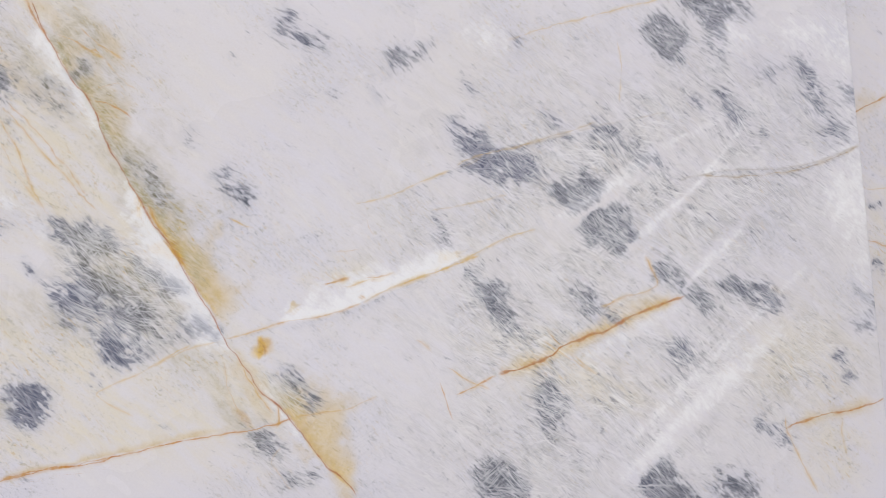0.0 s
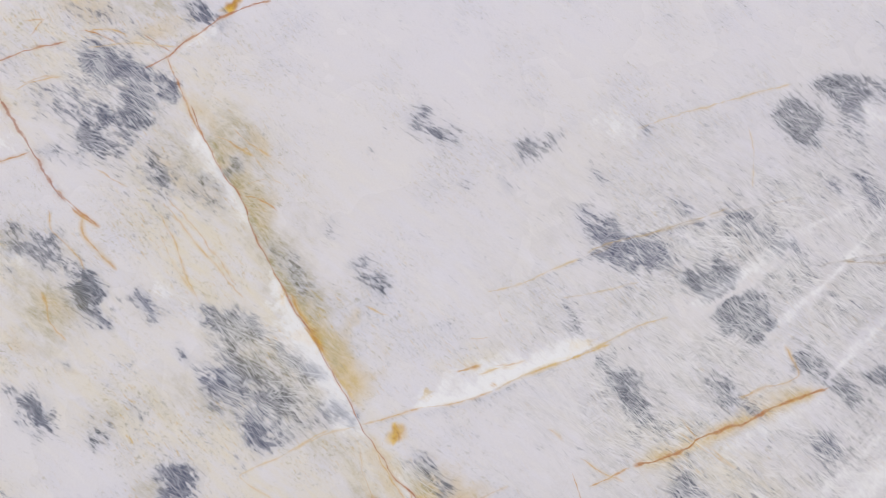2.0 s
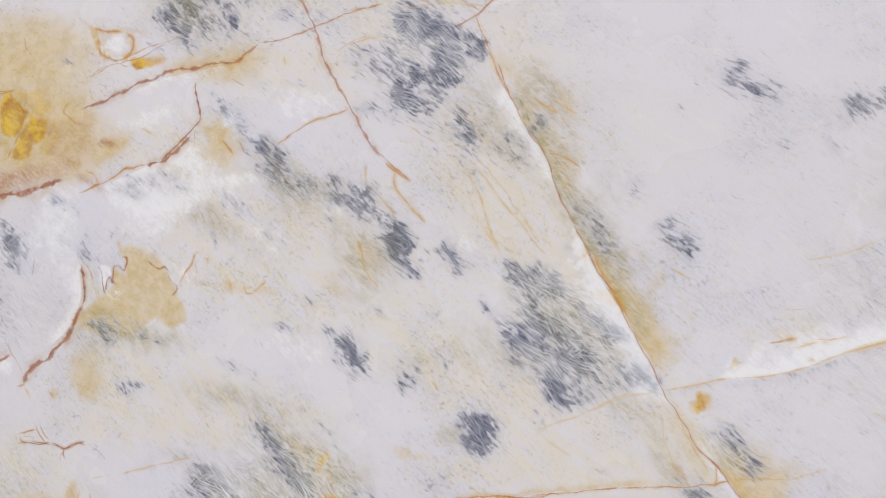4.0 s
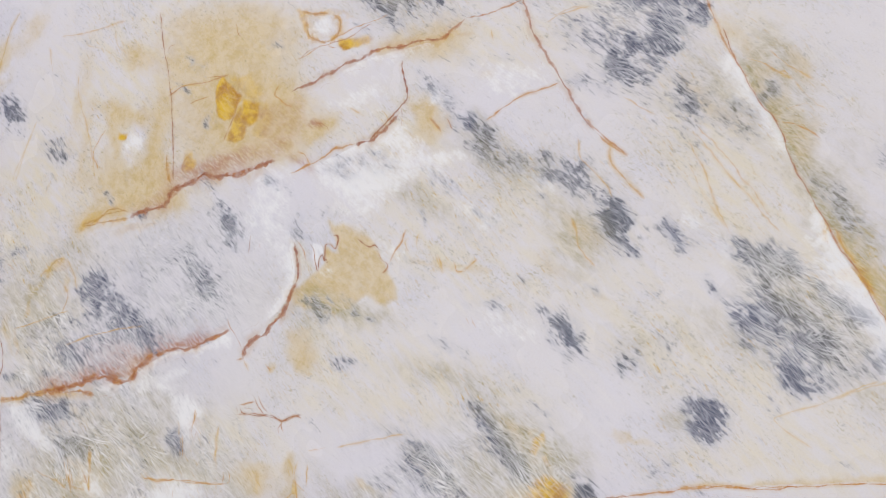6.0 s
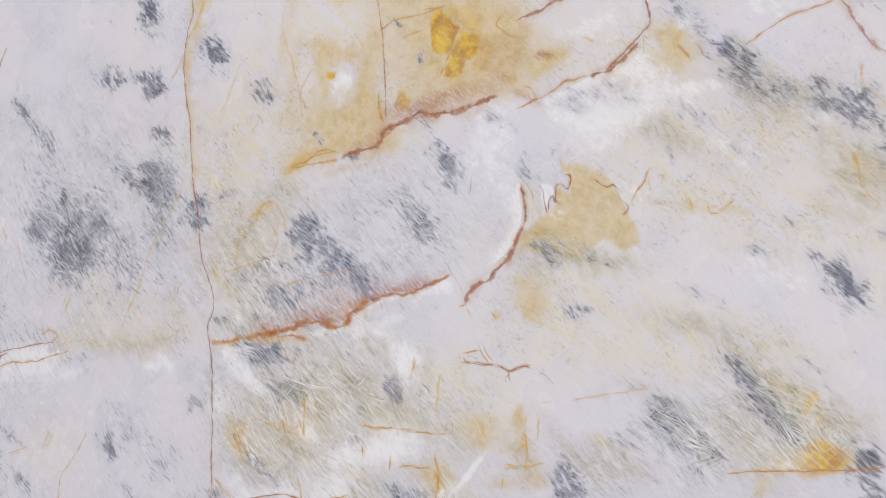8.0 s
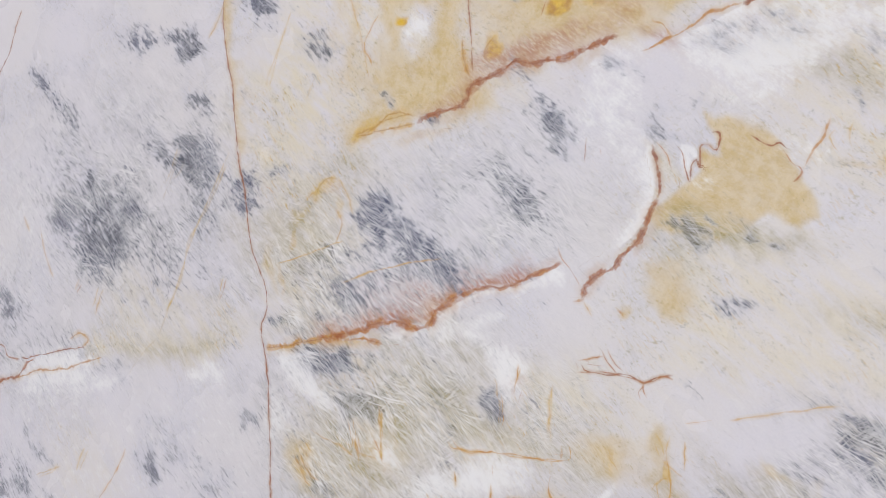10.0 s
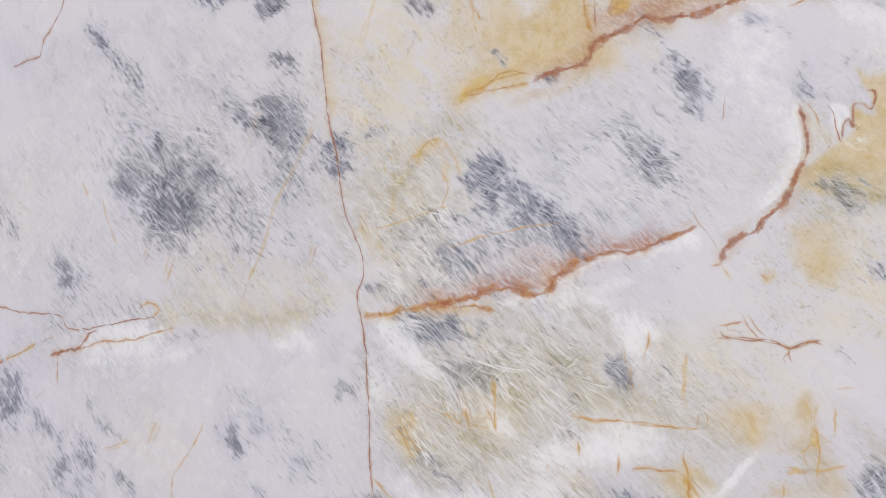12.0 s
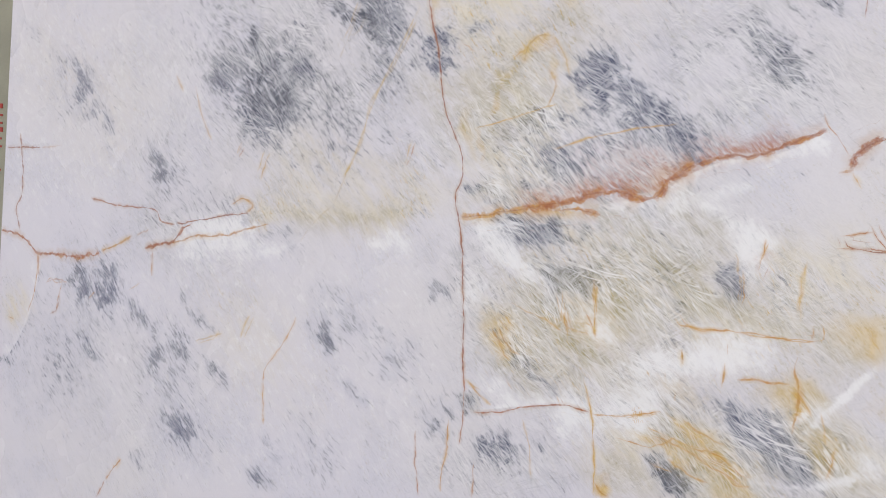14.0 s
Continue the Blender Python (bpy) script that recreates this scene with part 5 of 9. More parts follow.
blot("ochre", -0.102, 0.083, 0.018, 0.017, -3, .5)
blot("ochre", 0.128, 0.123, 0.014, 0.018, -39, .5)
blot("cream", 0.280, 0.005, 0.108, 0.055, -29, .7)
blot("cream", 0.135, 0.026, 0.119, 0.044, -19, .7)
blot("cream", 0.416, -0.157, 0.071, 0.039, -16, .7)
blot("white", -0.011, 0.042, 0.059, 0.019, -10, .6)
blot("white", 0.102, 0.056, 0.047, 0.018, -20, .6)
blot("white", 0.063, -0.049, 0.023, 0.015, 0, .6)
vein(0.0007, .6, 0.60, .5, (0.306, 0.096), (0.311, 0.068), (0.339, 0.040), (0.353, 0.019))
blot("amber", -0.255, -0.513, 0.034, 0.005, -30, .45)
blot("amber", -0.277, -0.532, 0.023, 0.004, -34, .45)
blot("amber", -0.225, -0.537, 0.024, 0.005, -30, .45)
blot("amber", -0.169, -0.440, 0.007, 0.020, 8, .45)
blot("amber", -0.360, -0.594, 0.009, 0.007, 18, .45)
blot("amber", -0.130, -0.509, 0.004, 0.014, 0, .45)
blot("amber", -0.209, -0.507, 0.016, 0.004, -30, .45)
blot("amber", -0.310, -0.517, 0.024, 0.004, -12, .45)
blot("amber", -0.504, -0.453, 0.018, 0.006, -47, .35)
blot("amber", -0.385, -0.410, 0.004, 0.017, 27, .35)
blot("amber", -0.108, -0.368, 0.011, 0.004, -56, .35)
blot("amber", -0.446, -0.404, 0.023, 0.004, -29, .35)
blot("amber", -0.498, -0.093, 0.028, 0.006, 10, .4)
blot("amber", -0.474, -0.113, 0.006, 0.021, 0, .4)
blot("amber", -0.439, -0.014, 0.022, 0.010, 27, .4)
blot("amber", -0.545, -0.158, 0.007, 0.015, -16, .4)
blot("amber", -0.559, -0.208, 0.005, 0.019, 22, .4)
blot("amber", -0.105, -0.221, 0.006, 0.005, 9, .4)
blot("white", -0.534, -0.322, 0.030, 0.013, -34, .6)
blot("white", -0.482, -0.352, 0.043, 0.008, -36, .6)
blot("white", -0.226, -0.298, 0.025, 0.025, 7, .6)
blot("white", -0.267, -0.245, 0.039, 0.012, 23, .6)
blot("white", -0.028, -0.082, 0.015, 0.011, 0, .6)
blot("white", 0.023, 0.041, 0.048, 0.016, 10, .7)
blot("white", 0.075, 0.095, 0.040, 0.016, -20, .7)
blot("white", 0.110, 0.155, 0.033, 0.018, -31, .7)
blot("white", -0.148, 0.002, 0.019, 0.048, -18, .7)
blot("white", -0.004, 0.160, 0.047, 0.020, 17, .7)
blot("amber", -0.046, 0.284, 0.026, 0.006, -4, .4)
blot("amber", -0.355, -0.030, 0.041, 0.008, 10, .4)
blot("amber", -0.447, -0.023, 0.025, 0.007, 18, .4)
blot("amber", 0.120, 0.235, 0.038, 0.005, 6, .4)
blot("amber", 0.107, 0.128, 0.028, 0.005, -48, .4)
blot("olive", -0.215, 0.169, 0.014, 0.030, 0, .55)
blot("rust", -0.082, 0.070, 0.018, 0.006, -27, .5)
vein(0.0009, .45, .8, .7, (-0.130, 0.186), (-0.133, 0.166), (-0.104, 0.148))
vein(0.0012, .5, .8, .8, (-0.092, 0.090), (-0.079, 0.078), (-0.069, 0.064))
vein(0.0024, .56, 0.80, .4, (-0.313, 0.087), (-0.307, 0.056), (-0.299, 0.039))
vein(0.0022, .6, 0.60, .6, (-0.458, -0.026), (-0.416, -0.009), (-0.375, 0.000))
vein(0.0014, .6, 0.70, .5, (-0.283, 0.052), (-0.281, 0.073), (-0.267, 0.086))
vein(0.0008, .2, .7, .8, (-0.071, 0.130), (-0.052, 0.122), (-0.043, 0.109))
vein(0.0018, .6, 0.70, .7, (-0.442, -0.025), (-0.423, -0.012), (-0.401, 0.001), (-0.364, -0.005))
vein(0.0011, .6, 0.60, .7, (-0.531, -0.109), (-0.507, -0.091))
vein(0.0015, .6, 0.60, .7, (-0.481, -0.113), (-0.467, -0.134), (-0.478, -0.162))
vein(0.0008, .5, .6, .5, (-0.579, -0.098), (-0.603, -0.085))
vein(0.0017, .6, 0.70, .7, (-0.511, -0.425), (-0.493, -0.451), (-0.476, -0.459))
vein(0.0011, .6, 0.70, .7, (-0.504, -0.410), (-0.490, -0.429))
vein(0.0011, .55, 0.60, .7, (-0.429, -0.380), (-0.419, -0.412), (-0.389, -0.415))
vein(0.0007, .6, 0.60, .6, (-0.112, -0.357), (-0.106, -0.373), (-0.097, -0.383))
vein(0.0008, .62, 0.60, .7, (-0.063, -0.336), (-0.055, -0.349), (-0.057, -0.366))
vein(0.0008, .58, 0.70, .7, (-0.066, -0.396), (-0.053, -0.379), (-0.045, -0.381))
vein(0.0006, .58, 0.70, .5, (-0.059, -0.380), (-0.055, -0.405))
vein(0.0006, .4, .8, .5, (-0.108, -0.216), (-0.101, -0.224))
vein(0.0013, .6, 0.75, .8, (-0.279, -0.490), (-0.251, -0.499), (-0.229, -0.506))
vein(0.0011, .55, 0.75, .8, (-0.270, -0.516), (-0.243, -0.516), (-0.224, -0.526))
vein(0.0012, .6, 0.70, .8, (-0.307, -0.542), (-0.281, -0.551))
vein(0.0008, .6, 0.75, .7, (-0.177, -0.433), (-0.160, -0.441), (-0.150, -0.459))
vein(0.0016, .55, 0.80, .6, (-0.368, -0.582), (-0.359, -0.592), (-0.346, -0.597))
vein(0.0012, .6, 0.70, .6, (-0.550, -0.501), (-0.525, -0.510))
vein(0.0007, .5, .7, .6, (-0.222, -0.541), (-0.210, -0.545), (-0.199, -0.539))
vein(0.0014, .6, 0.70, .6, (-0.518, -0.431), (-0.500, -0.455), (-0.487, -0.467))
vein(0.0011, .6, 0.70, .6, (-0.512, -0.416), (-0.491, -0.433))
vein(0.0009, .55, 0.60, .5, (-0.438, -0.376), (-0.432, -0.402))
vein(0.0006, .5, .6, .5, (-0.396, -0.350), (-0.391, -0.382))
vein(0.0005, .5, .7, .5, (-0.221, -0.318), (-0.216, -0.294), (-0.214, -0.288))
vein(0.0004, .3, .6, .5, (-0.214, -0.329), (-0.210, -0.311))
vein(0.0008, .6, 0.60, .5, (-0.179, -0.312), (-0.176, -0.335), (-0.178, -0.358))
blot("amber", -0.272, -0.498, 0.023, 0.004, -23, .4)
blot("amber", -0.236, -0.521, 0.020, 0.004, -33, .4)
blot("amber", -0.354, -0.584, 0.009, 0.011, 13, .4)
blot("amber", -0.161, -0.453, 0.005, 0.015, 0, .4)
blot("white", -0.942, -0.359, 0.034, 0.006, 14, .6)
blot("white", -1.010, -0.380, 0.058, 0.006, 13, .6)
blot("white", -0.884, -0.381, 0.042, 0.008, 15, .6)
blot("white", -0.671, -0.335, 0.025, 0.011, -18, .6)
blot("white", -0.706, -0.350, 0.022, 0.007, 8, .6)
blot("white", -0.522, -0.327, 0.029, 0.009, -29, .6)
blot("white", -0.482, -0.349, 0.035, 0.006, -35, .6)
blot("white", -0.434, -0.322, 0.028, 0.007, -13, .6)
blot("white", -0.546, -0.393, 0.016, 0.028, 7, .6)
blot("white", 0.265, 0.040, 0.042, 0.017, -30, .55)
blot("white", 0.182, -0.003, 0.051, 0.021, -20, .55)
blot("white", 0.200, 0.173, 0.046, 0.021, -32, .55)
blot("white", 0.447, -0.007, 0.031, 0.012, -50, .55)
blot("white", 0.227, -0.143, 0.055, 0.021, -26, .55)
blot("fibre", -0.210, -0.099, 0.108, 0.062, -19, .25)
blot("fibre", -0.333, -0.302, 0.140, 0.063, -23, .7)
blot("fibre", -0.432, -0.394, 0.111, 0.059, -19, .7)
blot("fibre", -0.231, -0.329, 0.073, 0.051, -13, .7)
blot("fibre", -0.457, -0.433, 0.106, 0.088, -18, .7)
blot("fibre", -0.250, -0.505, 0.086, 0.051, -18, .7)
blot("fibre", -1.207, -0.670, 0.170, 0.145, -9, .35)
blot("fibre", 0.146, -0.329, 0.095, 0.036, -22, .6)
blot("fibre", 0.230, -0.305, 0.065, 0.042, -34, .6)
blot("olive", -0.347, -0.304, 0.078, 0.009, -32, .6)
blot("olive", -0.290, -0.324, 0.062, 0.008, -33, .6)
blot("olive", -0.415, -0.418, 0.054, 0.009, -30, .6)
blot("olive", -0.357, -0.384, 0.052, 0.011, -31, .6)
smoky(-0.352, -0.008, 0.014, 0.007, 0, .45)
smoky(-0.281, 0.234, 0.021, 0.006, -37, .45)
smoky(-0.294, 0.182, 0.016, 0.007, -38, .45)
smoky(-0.249, 0.137, 0.012, 0.006, -35, .45)
smoky(-0.409, 0.017, 0.017, 0.006, -33, .45)
smoky(-0.136, 0.241, 0.015, 0.006, -4, .45)
band("ochre", 0.0079, 0.72, 0, (-0.025, -0.034), (-0.007, -0.024), (0.016, -0.036), (0.044, -0.047))
vein(0.0005, .15, .7, .5, (-0.154, -0.063), (-0.154, -0.050), (-0.154, -0.035))
vein(0.0004, .2, .6, .5, (-0.136, -0.058), (-0.138, -0.045))
smoky(-0.039, -0.144, 0.009, 0.004, -49, .7)
smoky(-0.021, -0.141, 0.007, 0.004, -63, .7)
smoky(-0.053, -0.130, 0.006, 0.004, -39, .7)
smoky(0.014, -0.140, 0.007, 0.003, -8, .7)
smoky(-0.014, -0.127, 0.005, 0.002, -37, .7)
blot("olive", -0.036, -0.138, 0.021, 0.011, -31, .8)
blot("olive", -0.006, -0.132, 0.020, 0.009, -20, .8)
blot("olive", 0.019, -0.137, 0.012, 0.007, 0, .8)
smoky(0.371, 0.209, 0.030, 0.009, -21, .55)
smoky(0.348, 0.232, 0.023, 0.008, -41, .55)
smoky(0.130, 0.039, 0.023, 0.007, -38, .4)
smoky(0.192, -0.005, 0.023, 0.007, -38, .4)
smoky(0.264, 0.016, 0.015, 0.005, -37, .4)
smoky(0.104, -0.005, 0.015, 0.005, -37, .4)
smoky(0.242, -0.083, 0.018, 0.006, -38, .4)
smoky(0.342, -0.097, 0.015, 0.005, -37, .4)
smoky(0.209, -0.118, 0.021, 0.007, -28, .4)
smoky(0.156, -0.173, 0.030, 0.007, -28, .4)
smoky(0.505, -0.144, 0.016, 0.006, -40, .4)
smoky(0.469, -0.090, 0.018, 0.006, -47, .4)
vein(0.0006, .2, .8, .5, (-0.067, -0.283), (-0.057, -0.279), (-0.046, -0.281))
vein(0.0009, .5, .85, .8, (-0.300, -0.379), (-0.288, -0.388), (-0.260, -0.387), (-0.234, -0.384))
vein(0.0006, .52, .8, .8, (-0.234, -0.384), (-0.203, -0.384), (-0.157, -0.381))
vein(0.0005, .4, .8, .5, (-0.162, -0.369), (-0.160, -0.382))
vein(0.0006, .5, .7, .6, (-0.217, -0.285), (-0.217, -0.300), (-0.221, -0.309))
blot("white", -0.281, -0.425, 0.065, 0.018, 16, .9)
blot("white", -0.333, -0.487, 0.027, 0.041, -51, .9)
blot("white", -0.404, -0.514, 0.028, 0.029, 15, .9)
blot("white", -0.383, -0.403, 0.028, 0.017, -10, .9)
blot("white", -0.234, -0.398, 0.033, 0.024, 0, .7)
blot("white", -0.160, -0.459, 0.033, 0.006, 49, .7)
blot("white", -0.119, -0.421, 0.033, 0.006, 61, .7)
blot("white", -0.095, -0.488, 0.028, 0.012, 2, .7)
blot("white", -0.502, -0.505, 0.029, 0.010, -16, .7)
band("white", 0.0052, 0.52, 0, (-0.226, -0.511), (-0.194, -0.533), (-0.162, -0.531), (-0.122, -0.516), (-0.085, -0.494))
band("white", 0.0037, 0.49, 0, (-0.167, -0.490), (-0.136, -0.442), (-0.110, -0.408), (-0.094, -0.388))
blot("ochre", -0.248, -0.517, 0.027, 0.026, -28, .7)
blot("ochre", -0.136, -0.488, 0.025, 0.015, -18, .7)
blot("ochre", -0.169, -0.432, 0.017, 0.027, -83, .7)
blot("ochre", -0.501, -0.442, 0.024, 0.022, -28, .7)
blot("ochre", -0.391, -0.395, 0.026, 0.027, -29, .7)
blot("ochre", -0.130, -0.372, 0.025, 0.017, -23, .7)
blot("olive", -0.373, -0.372, 0.031, 0.013, -31, .7)
blot("olive", -0.252, -0.537, 0.022, 0.026, -39, .7)
blot("olive", -0.156, -0.446, 0.015, 0.017, 11, .7)
blot("olive", -0.124, -0.502, 0.021, 0.022, 17, .7)
vein(0.0005, .5, .8, .5, (-0.162, -0.364), (-0.159, -0.381))
vein(0.0005, .5, .8, .5, (-0.153, -0.362), (-0.150, -0.379))
vein(0.0007, .6, 0.70, .5, (-0.391, -0.474), (-0.382, -0.499), (-0.372, -0.549), (-0.366, -0.588))
vein(0.0008, .55, 0.80, .6, (-0.238, -0.318), (-0.232, -0.332), (-0.232, -0.356))
vein(0.0008, .55, 0.70, .6, (-0.395, -0.356), (-0.389, -0.381), (-0.388, -0.414))
vein(0.0009, .55, 0.70, .6, (-0.429, -0.391), (-0.425, -0.407), (-0.418, -0.426))
vein(0.0006, .5, .7, .6, (-0.351, -0.524), (-0.335, -0.527), (-0.303, -0.525), (-0.280, -0.509))
vein(0.0006, .4, .8, .6, (-0.224, -0.523), (-0.212, -0.531), (-0.200, -0.532))
smoky(-1.267, -0.507, 0.103, 0.082, -30, .3)
smoky(-1.078, -0.586, 0.070, 0.074, -30, .3)
smoky(-0.770, -0.653, 0.076, 0.059, -21, .3)
smoky(-0.653, -0.500, 0.055, 0.043, -25, .3)
smoky(-1.029, -0.684, 0.082, 0.058, -18, .3)
smoky(-1.363, -0.643, 0.079, 0.083, -18, .3)
smoky(-0.733, -0.454, 0.076, 0.036, -25, .3)
smoky(-1.359, -0.160, 0.099, 0.081, -34, .3)
smoky(-1.107, -0.284, 0.095, 0.058, -35, .3)
smoky(-0.779, -0.205, 0.077, 0.053, -39, .3)
smoky(-0.976, -0.141, 0.138, 0.064, -47, .3)
smoky(-0.704, -0.120, 0.050, 0.049, -40, .3)
blot("cream", -1.329, -0.159, 0.143, 0.078, -34, .35)
blot("cream", -0.903, -0.517, 0.127, 0.063, -28, .35)
blot("cream", -0.732, -0.285, 0.089, 0.045, 6, .35)
vein(0.0008, .6, 0.85, .6, (-0.050, -0.336), (-0.050, -0.358), (-0.044, -0.390), (-0.045, -0.417))
vein(0.0006, .6, 0.80, .6, (-0.085, -0.408), (-0.065, -0.406), (-0.036, -0.402), (-0.017, -0.393))
vein(0.0006, .6, 0.80, .6, (-0.035, -0.339), (-0.034, -0.372))
vein(0.0006, .6, 0.80, .6, (-0.074, -0.418), (-0.074, -0.440))
vein(0.0006, .6, 0.70, .6, (-0.064, -0.344), (-0.053, -0.364), (-0.032, -0.377))
blot("ochre", -0.052, -0.375, 0.030, 0.016, -57, .65)
blot("ochre", -0.025, -0.413, 0.018, 0.016, -13, .65)
blot("ochre", -0.073, -0.428, 0.024, 0.011, 9, .65)
blot("ochre", -0.099, -0.360, 0.026, 0.013, -47, .65)
blot("ochre", -0.289, -0.453, 0.024, 0.019, -30, .65)
blot("olive", -0.046, -0.396, 0.019, 0.021, 12, .6)
blot("olive", -0.434, -0.360, 0.034, 0.017, -34, .6)
blot("olive", -0.361, -0.376, 0.037, 0.016, -36, .6)
blot("olive", -0.285, -0.340, 0.036, 0.019, -37, .6)
blot("amber", -0.047, -0.374, 0.005, 0.012, 11, .6)
blot("amber", -0.060, -0.405, 0.010, 0.003, 11, .6)

# cornered stains and finer veins
patch("amber", 0.95, 0.003, (-0.2387, 0.1879), (-0.2276, 0.2020), (-0.2146, 0.1910), (-0.2000, 0.1732), (-0.1926, 0.1669), (-0.1986, 0.1519), (-0.2068, 0.1395), (-0.2199, 0.1357), (-0.2307, 0.1446), (-0.2362, 0.1663))
patch("amber", 0.9, 0.004, (-0.1914, 0.1643), (-0.1701, 0.1608), (-0.1605, 0.1587), (-0.1606, 0.1337), (-0.1709, 0.1256), (-0.1866, 0.1388))
patch("amber", 0.7, 0.004, (-0.2039, 0.1394), (-0.1933, 0.1559), (-0.1757, 0.1258), (-0.1781, 0.1050), (-0.1965, 0.0996), (-0.2113, 0.1033), (-0.2101, 0.1184))
patch("ochre", 0.9, 0.006, (-0.2235, 0.2087), (-0.1984, 0.2012), (-0.1774, 0.2018), (-0.1628, 0.1798), (-0.1567, 0.1670), (-0.1749, 0.1619), (-0.1952, 0.1730), (-0.2120, 0.1934))
patch("amber", 0.4, 0.006, (-0.2235, 0.2087), (-0.1984, 0.2012), (-0.1774, 0.2018), (-0.1628, 0.1798), (-0.1567, 0.1670), (-0.1749, 0.1619), (-0.1952, 0.1730), (-0.2120, 0.1934))
patch("ochre", 0.8, 0.006, (-0.1600, 0.1545), (-0.1469, 0.1623), (-0.1345, 0.1327), (-0.1407, 0.1040), (-0.1588, 0.1003), (-0.1662, 0.1255))
patch("amber", 0.3, 0.006, (-0.1600, 0.1545), (-0.1469, 0.1623), (-0.1345, 0.1327), (-0.1407, 0.1040), (-0.1588, 0.1003), (-0.1662, 0.1255))
patch("ochre", 0.55, 0.006, (-0.1437, 0.1931), (-0.1268, 0.1906), (-0.1150, 0.1651), (-0.0894, 0.1353), (-0.1066, 0.1277), (-0.1321, 0.1534))
patch("ochre", 0.22, 0.035, (-0.3408, 0.2558), (-0.3425, 0.3103), (-0.1421, 0.2929), (-0.1032, 0.2727), (-0.0998, 0.2390), (-0.1314, 0.1908), (-0.0923, 0.1640), (-0.0882, 0.1230), (-0.1033, 0.0949), (-0.1928, 0.0677), (-0.2788, 0.0518), (-0.2983, 0.0864), (-0.3083, 0.1651))
vein(0.0005, 0.3, 0.8, 0.3, (-0.2571, 0.2010), (-0.2374, 0.2017), (-0.2199, 0.2033))
vein(0.0006, 0.75, 0.6, 0.3, (-0.3235, 0.1790), (-0.3084, 0.1897), (-0.2860, 0.1903), (-0.2508, 0.1894))
vein(0.0005, 0.3, 0.7, 0.3, (-0.2822, 0.1596), (-0.2631, 0.1675), (-0.2458, 0.1727))
vein(0.0005, 0.25, 0.8, 0.3, (-0.1965, 0.1671), (-0.2010, 0.1393), (-0.2099, 0.1168), (-0.2157, 0.1000))
vein(0.0006, 0.3, 0.7, 0.4, (-0.2148, 0.2861), (-0.2089, 0.2682), (-0.2001, 0.2589))
vein(0.0007, 0.2, 0.6, 0.4, (-0.3316, 0.2417), (-0.3278, 0.2531), (-0.3170, 0.2577))
vein(0.0007, 0.8, 0.5, 0.4, (-0.4950, 0.2808), (-0.4871, 0.2660), (-0.4553, 0.2582), (-0.4309, 0.2436), (-0.4076, 0.2348))
vein(0.0007, 0.8, 0.5, 0.4, (-0.4375, 0.2905), (-0.4279, 0.2619), (-0.4122, 0.2516), (-0.4124, 0.2379))
blot("ochre", -0.3883, 0.2363, 0.0264, 0.0110, -20, 0.5)
patch("amber", 0.85, 0.003, (-0.0411, 0.2471), (-0.0234, 0.2434), (-0.0195, 0.2293), (-0.0323, 0.2277))
patch("amber", 0.6, 0.004, (-0.0474, 0.2682), (-0.0381, 0.2716), (-0.0339, 0.2548), (-0.0470, 0.2451), (-0.0560, 0.2474), (-0.0445, 0.2556))
patch("amber", 0.6, 0.004, (-0.1127, 0.2946), (-0.0957, 0.2889), (-0.0940, 0.2720), (-0.0880, 0.2565), (-0.0974, 0.2605), (-0.1036, 0.2770))
blot("ochre", -0.0050, 0.2388, 0.0162, 0.0072, -10, 0.5)
vein(0.0006, 0.4, 0.8, 0.4, (-0.1052, 0.2201), (-0.0877, 0.2257), (-0.0709, 0.2369), (-0.0553, 0.2400), (-0.0490, 0.2477), (-0.0263, 0.2567), (-0.0097, 0.2635), (0.0152, 0.2696), (0.0354, 0.2776))
vein(0.0006, 0.35, 0.8, 0.4, (-0.0906, 0.2550), (-0.0690, 0.2451), (-0.0550, 0.2375), (-0.0388, 0.2322))
vein(0.0006, 0.3, 0.6, 0.4, (0.0634, 0.1453), (0.0667, 0.1142))
vein(0.0008, 0.6, 0.6, 0.4, (-0.0172, 0.1462), (0.0014, 0.1375), (0.0120, 0.1308))
patch("ochre", 0.5, 0.006, (0.0767, 0.1501), (0.0946, 0.1440), (0.1249, 0.1048), (0.1009, 0.1131), (0.0842, 0.1252))
vein(0.001, 0.3, 0.7, 0.4, (0.1053, 0.1282), (0.1163, 0.1164), (0.1249, 0.1048))
vein(0.001, 0.2, 0.7, 0.4, (0.1294, 0.1274), (0.1354, 0.1196), (0.1382, 0.1120))
patch("rust", 0.6, 0.004, (-0.0775, 0.1227), (-0.0686, 0.1305), (-0.0559, 0.1268), (-0.0542, 0.1179), (-0.0699, 0.1176))
patch("ochre", 0.8, 0.006, (-0.0870, 0.1108), (-0.0528, 0.1219), (-0.0553, 0.1019), (-0.0766, 0.0951))
patch("ochre", 0.9, 0.006, (-0.0313, -0.0144), (-0.0123, -0.0188), (0.0122, -0.0314), (0.0378, -0.0438), (0.0560, -0.0680), (0.0633, -0.0790), (0.0782, -0.0969), (0.0797, -0.1152), (0.0610, -0.1272), (0.0355, -0.1099), (0.0165, -0.1258), (-0.0105, -0.1460), (-0.0451, -0.1366), (-0.0712, -0.1342), (-0.0801, -0.1153), (-0.0574, -0.0988), (-0.0459, -0.0845), (-0.0344, -0.0710), (-0.0332, -0.0478), (-0.0148, -0.0550), (-0.0166, -0.0358))
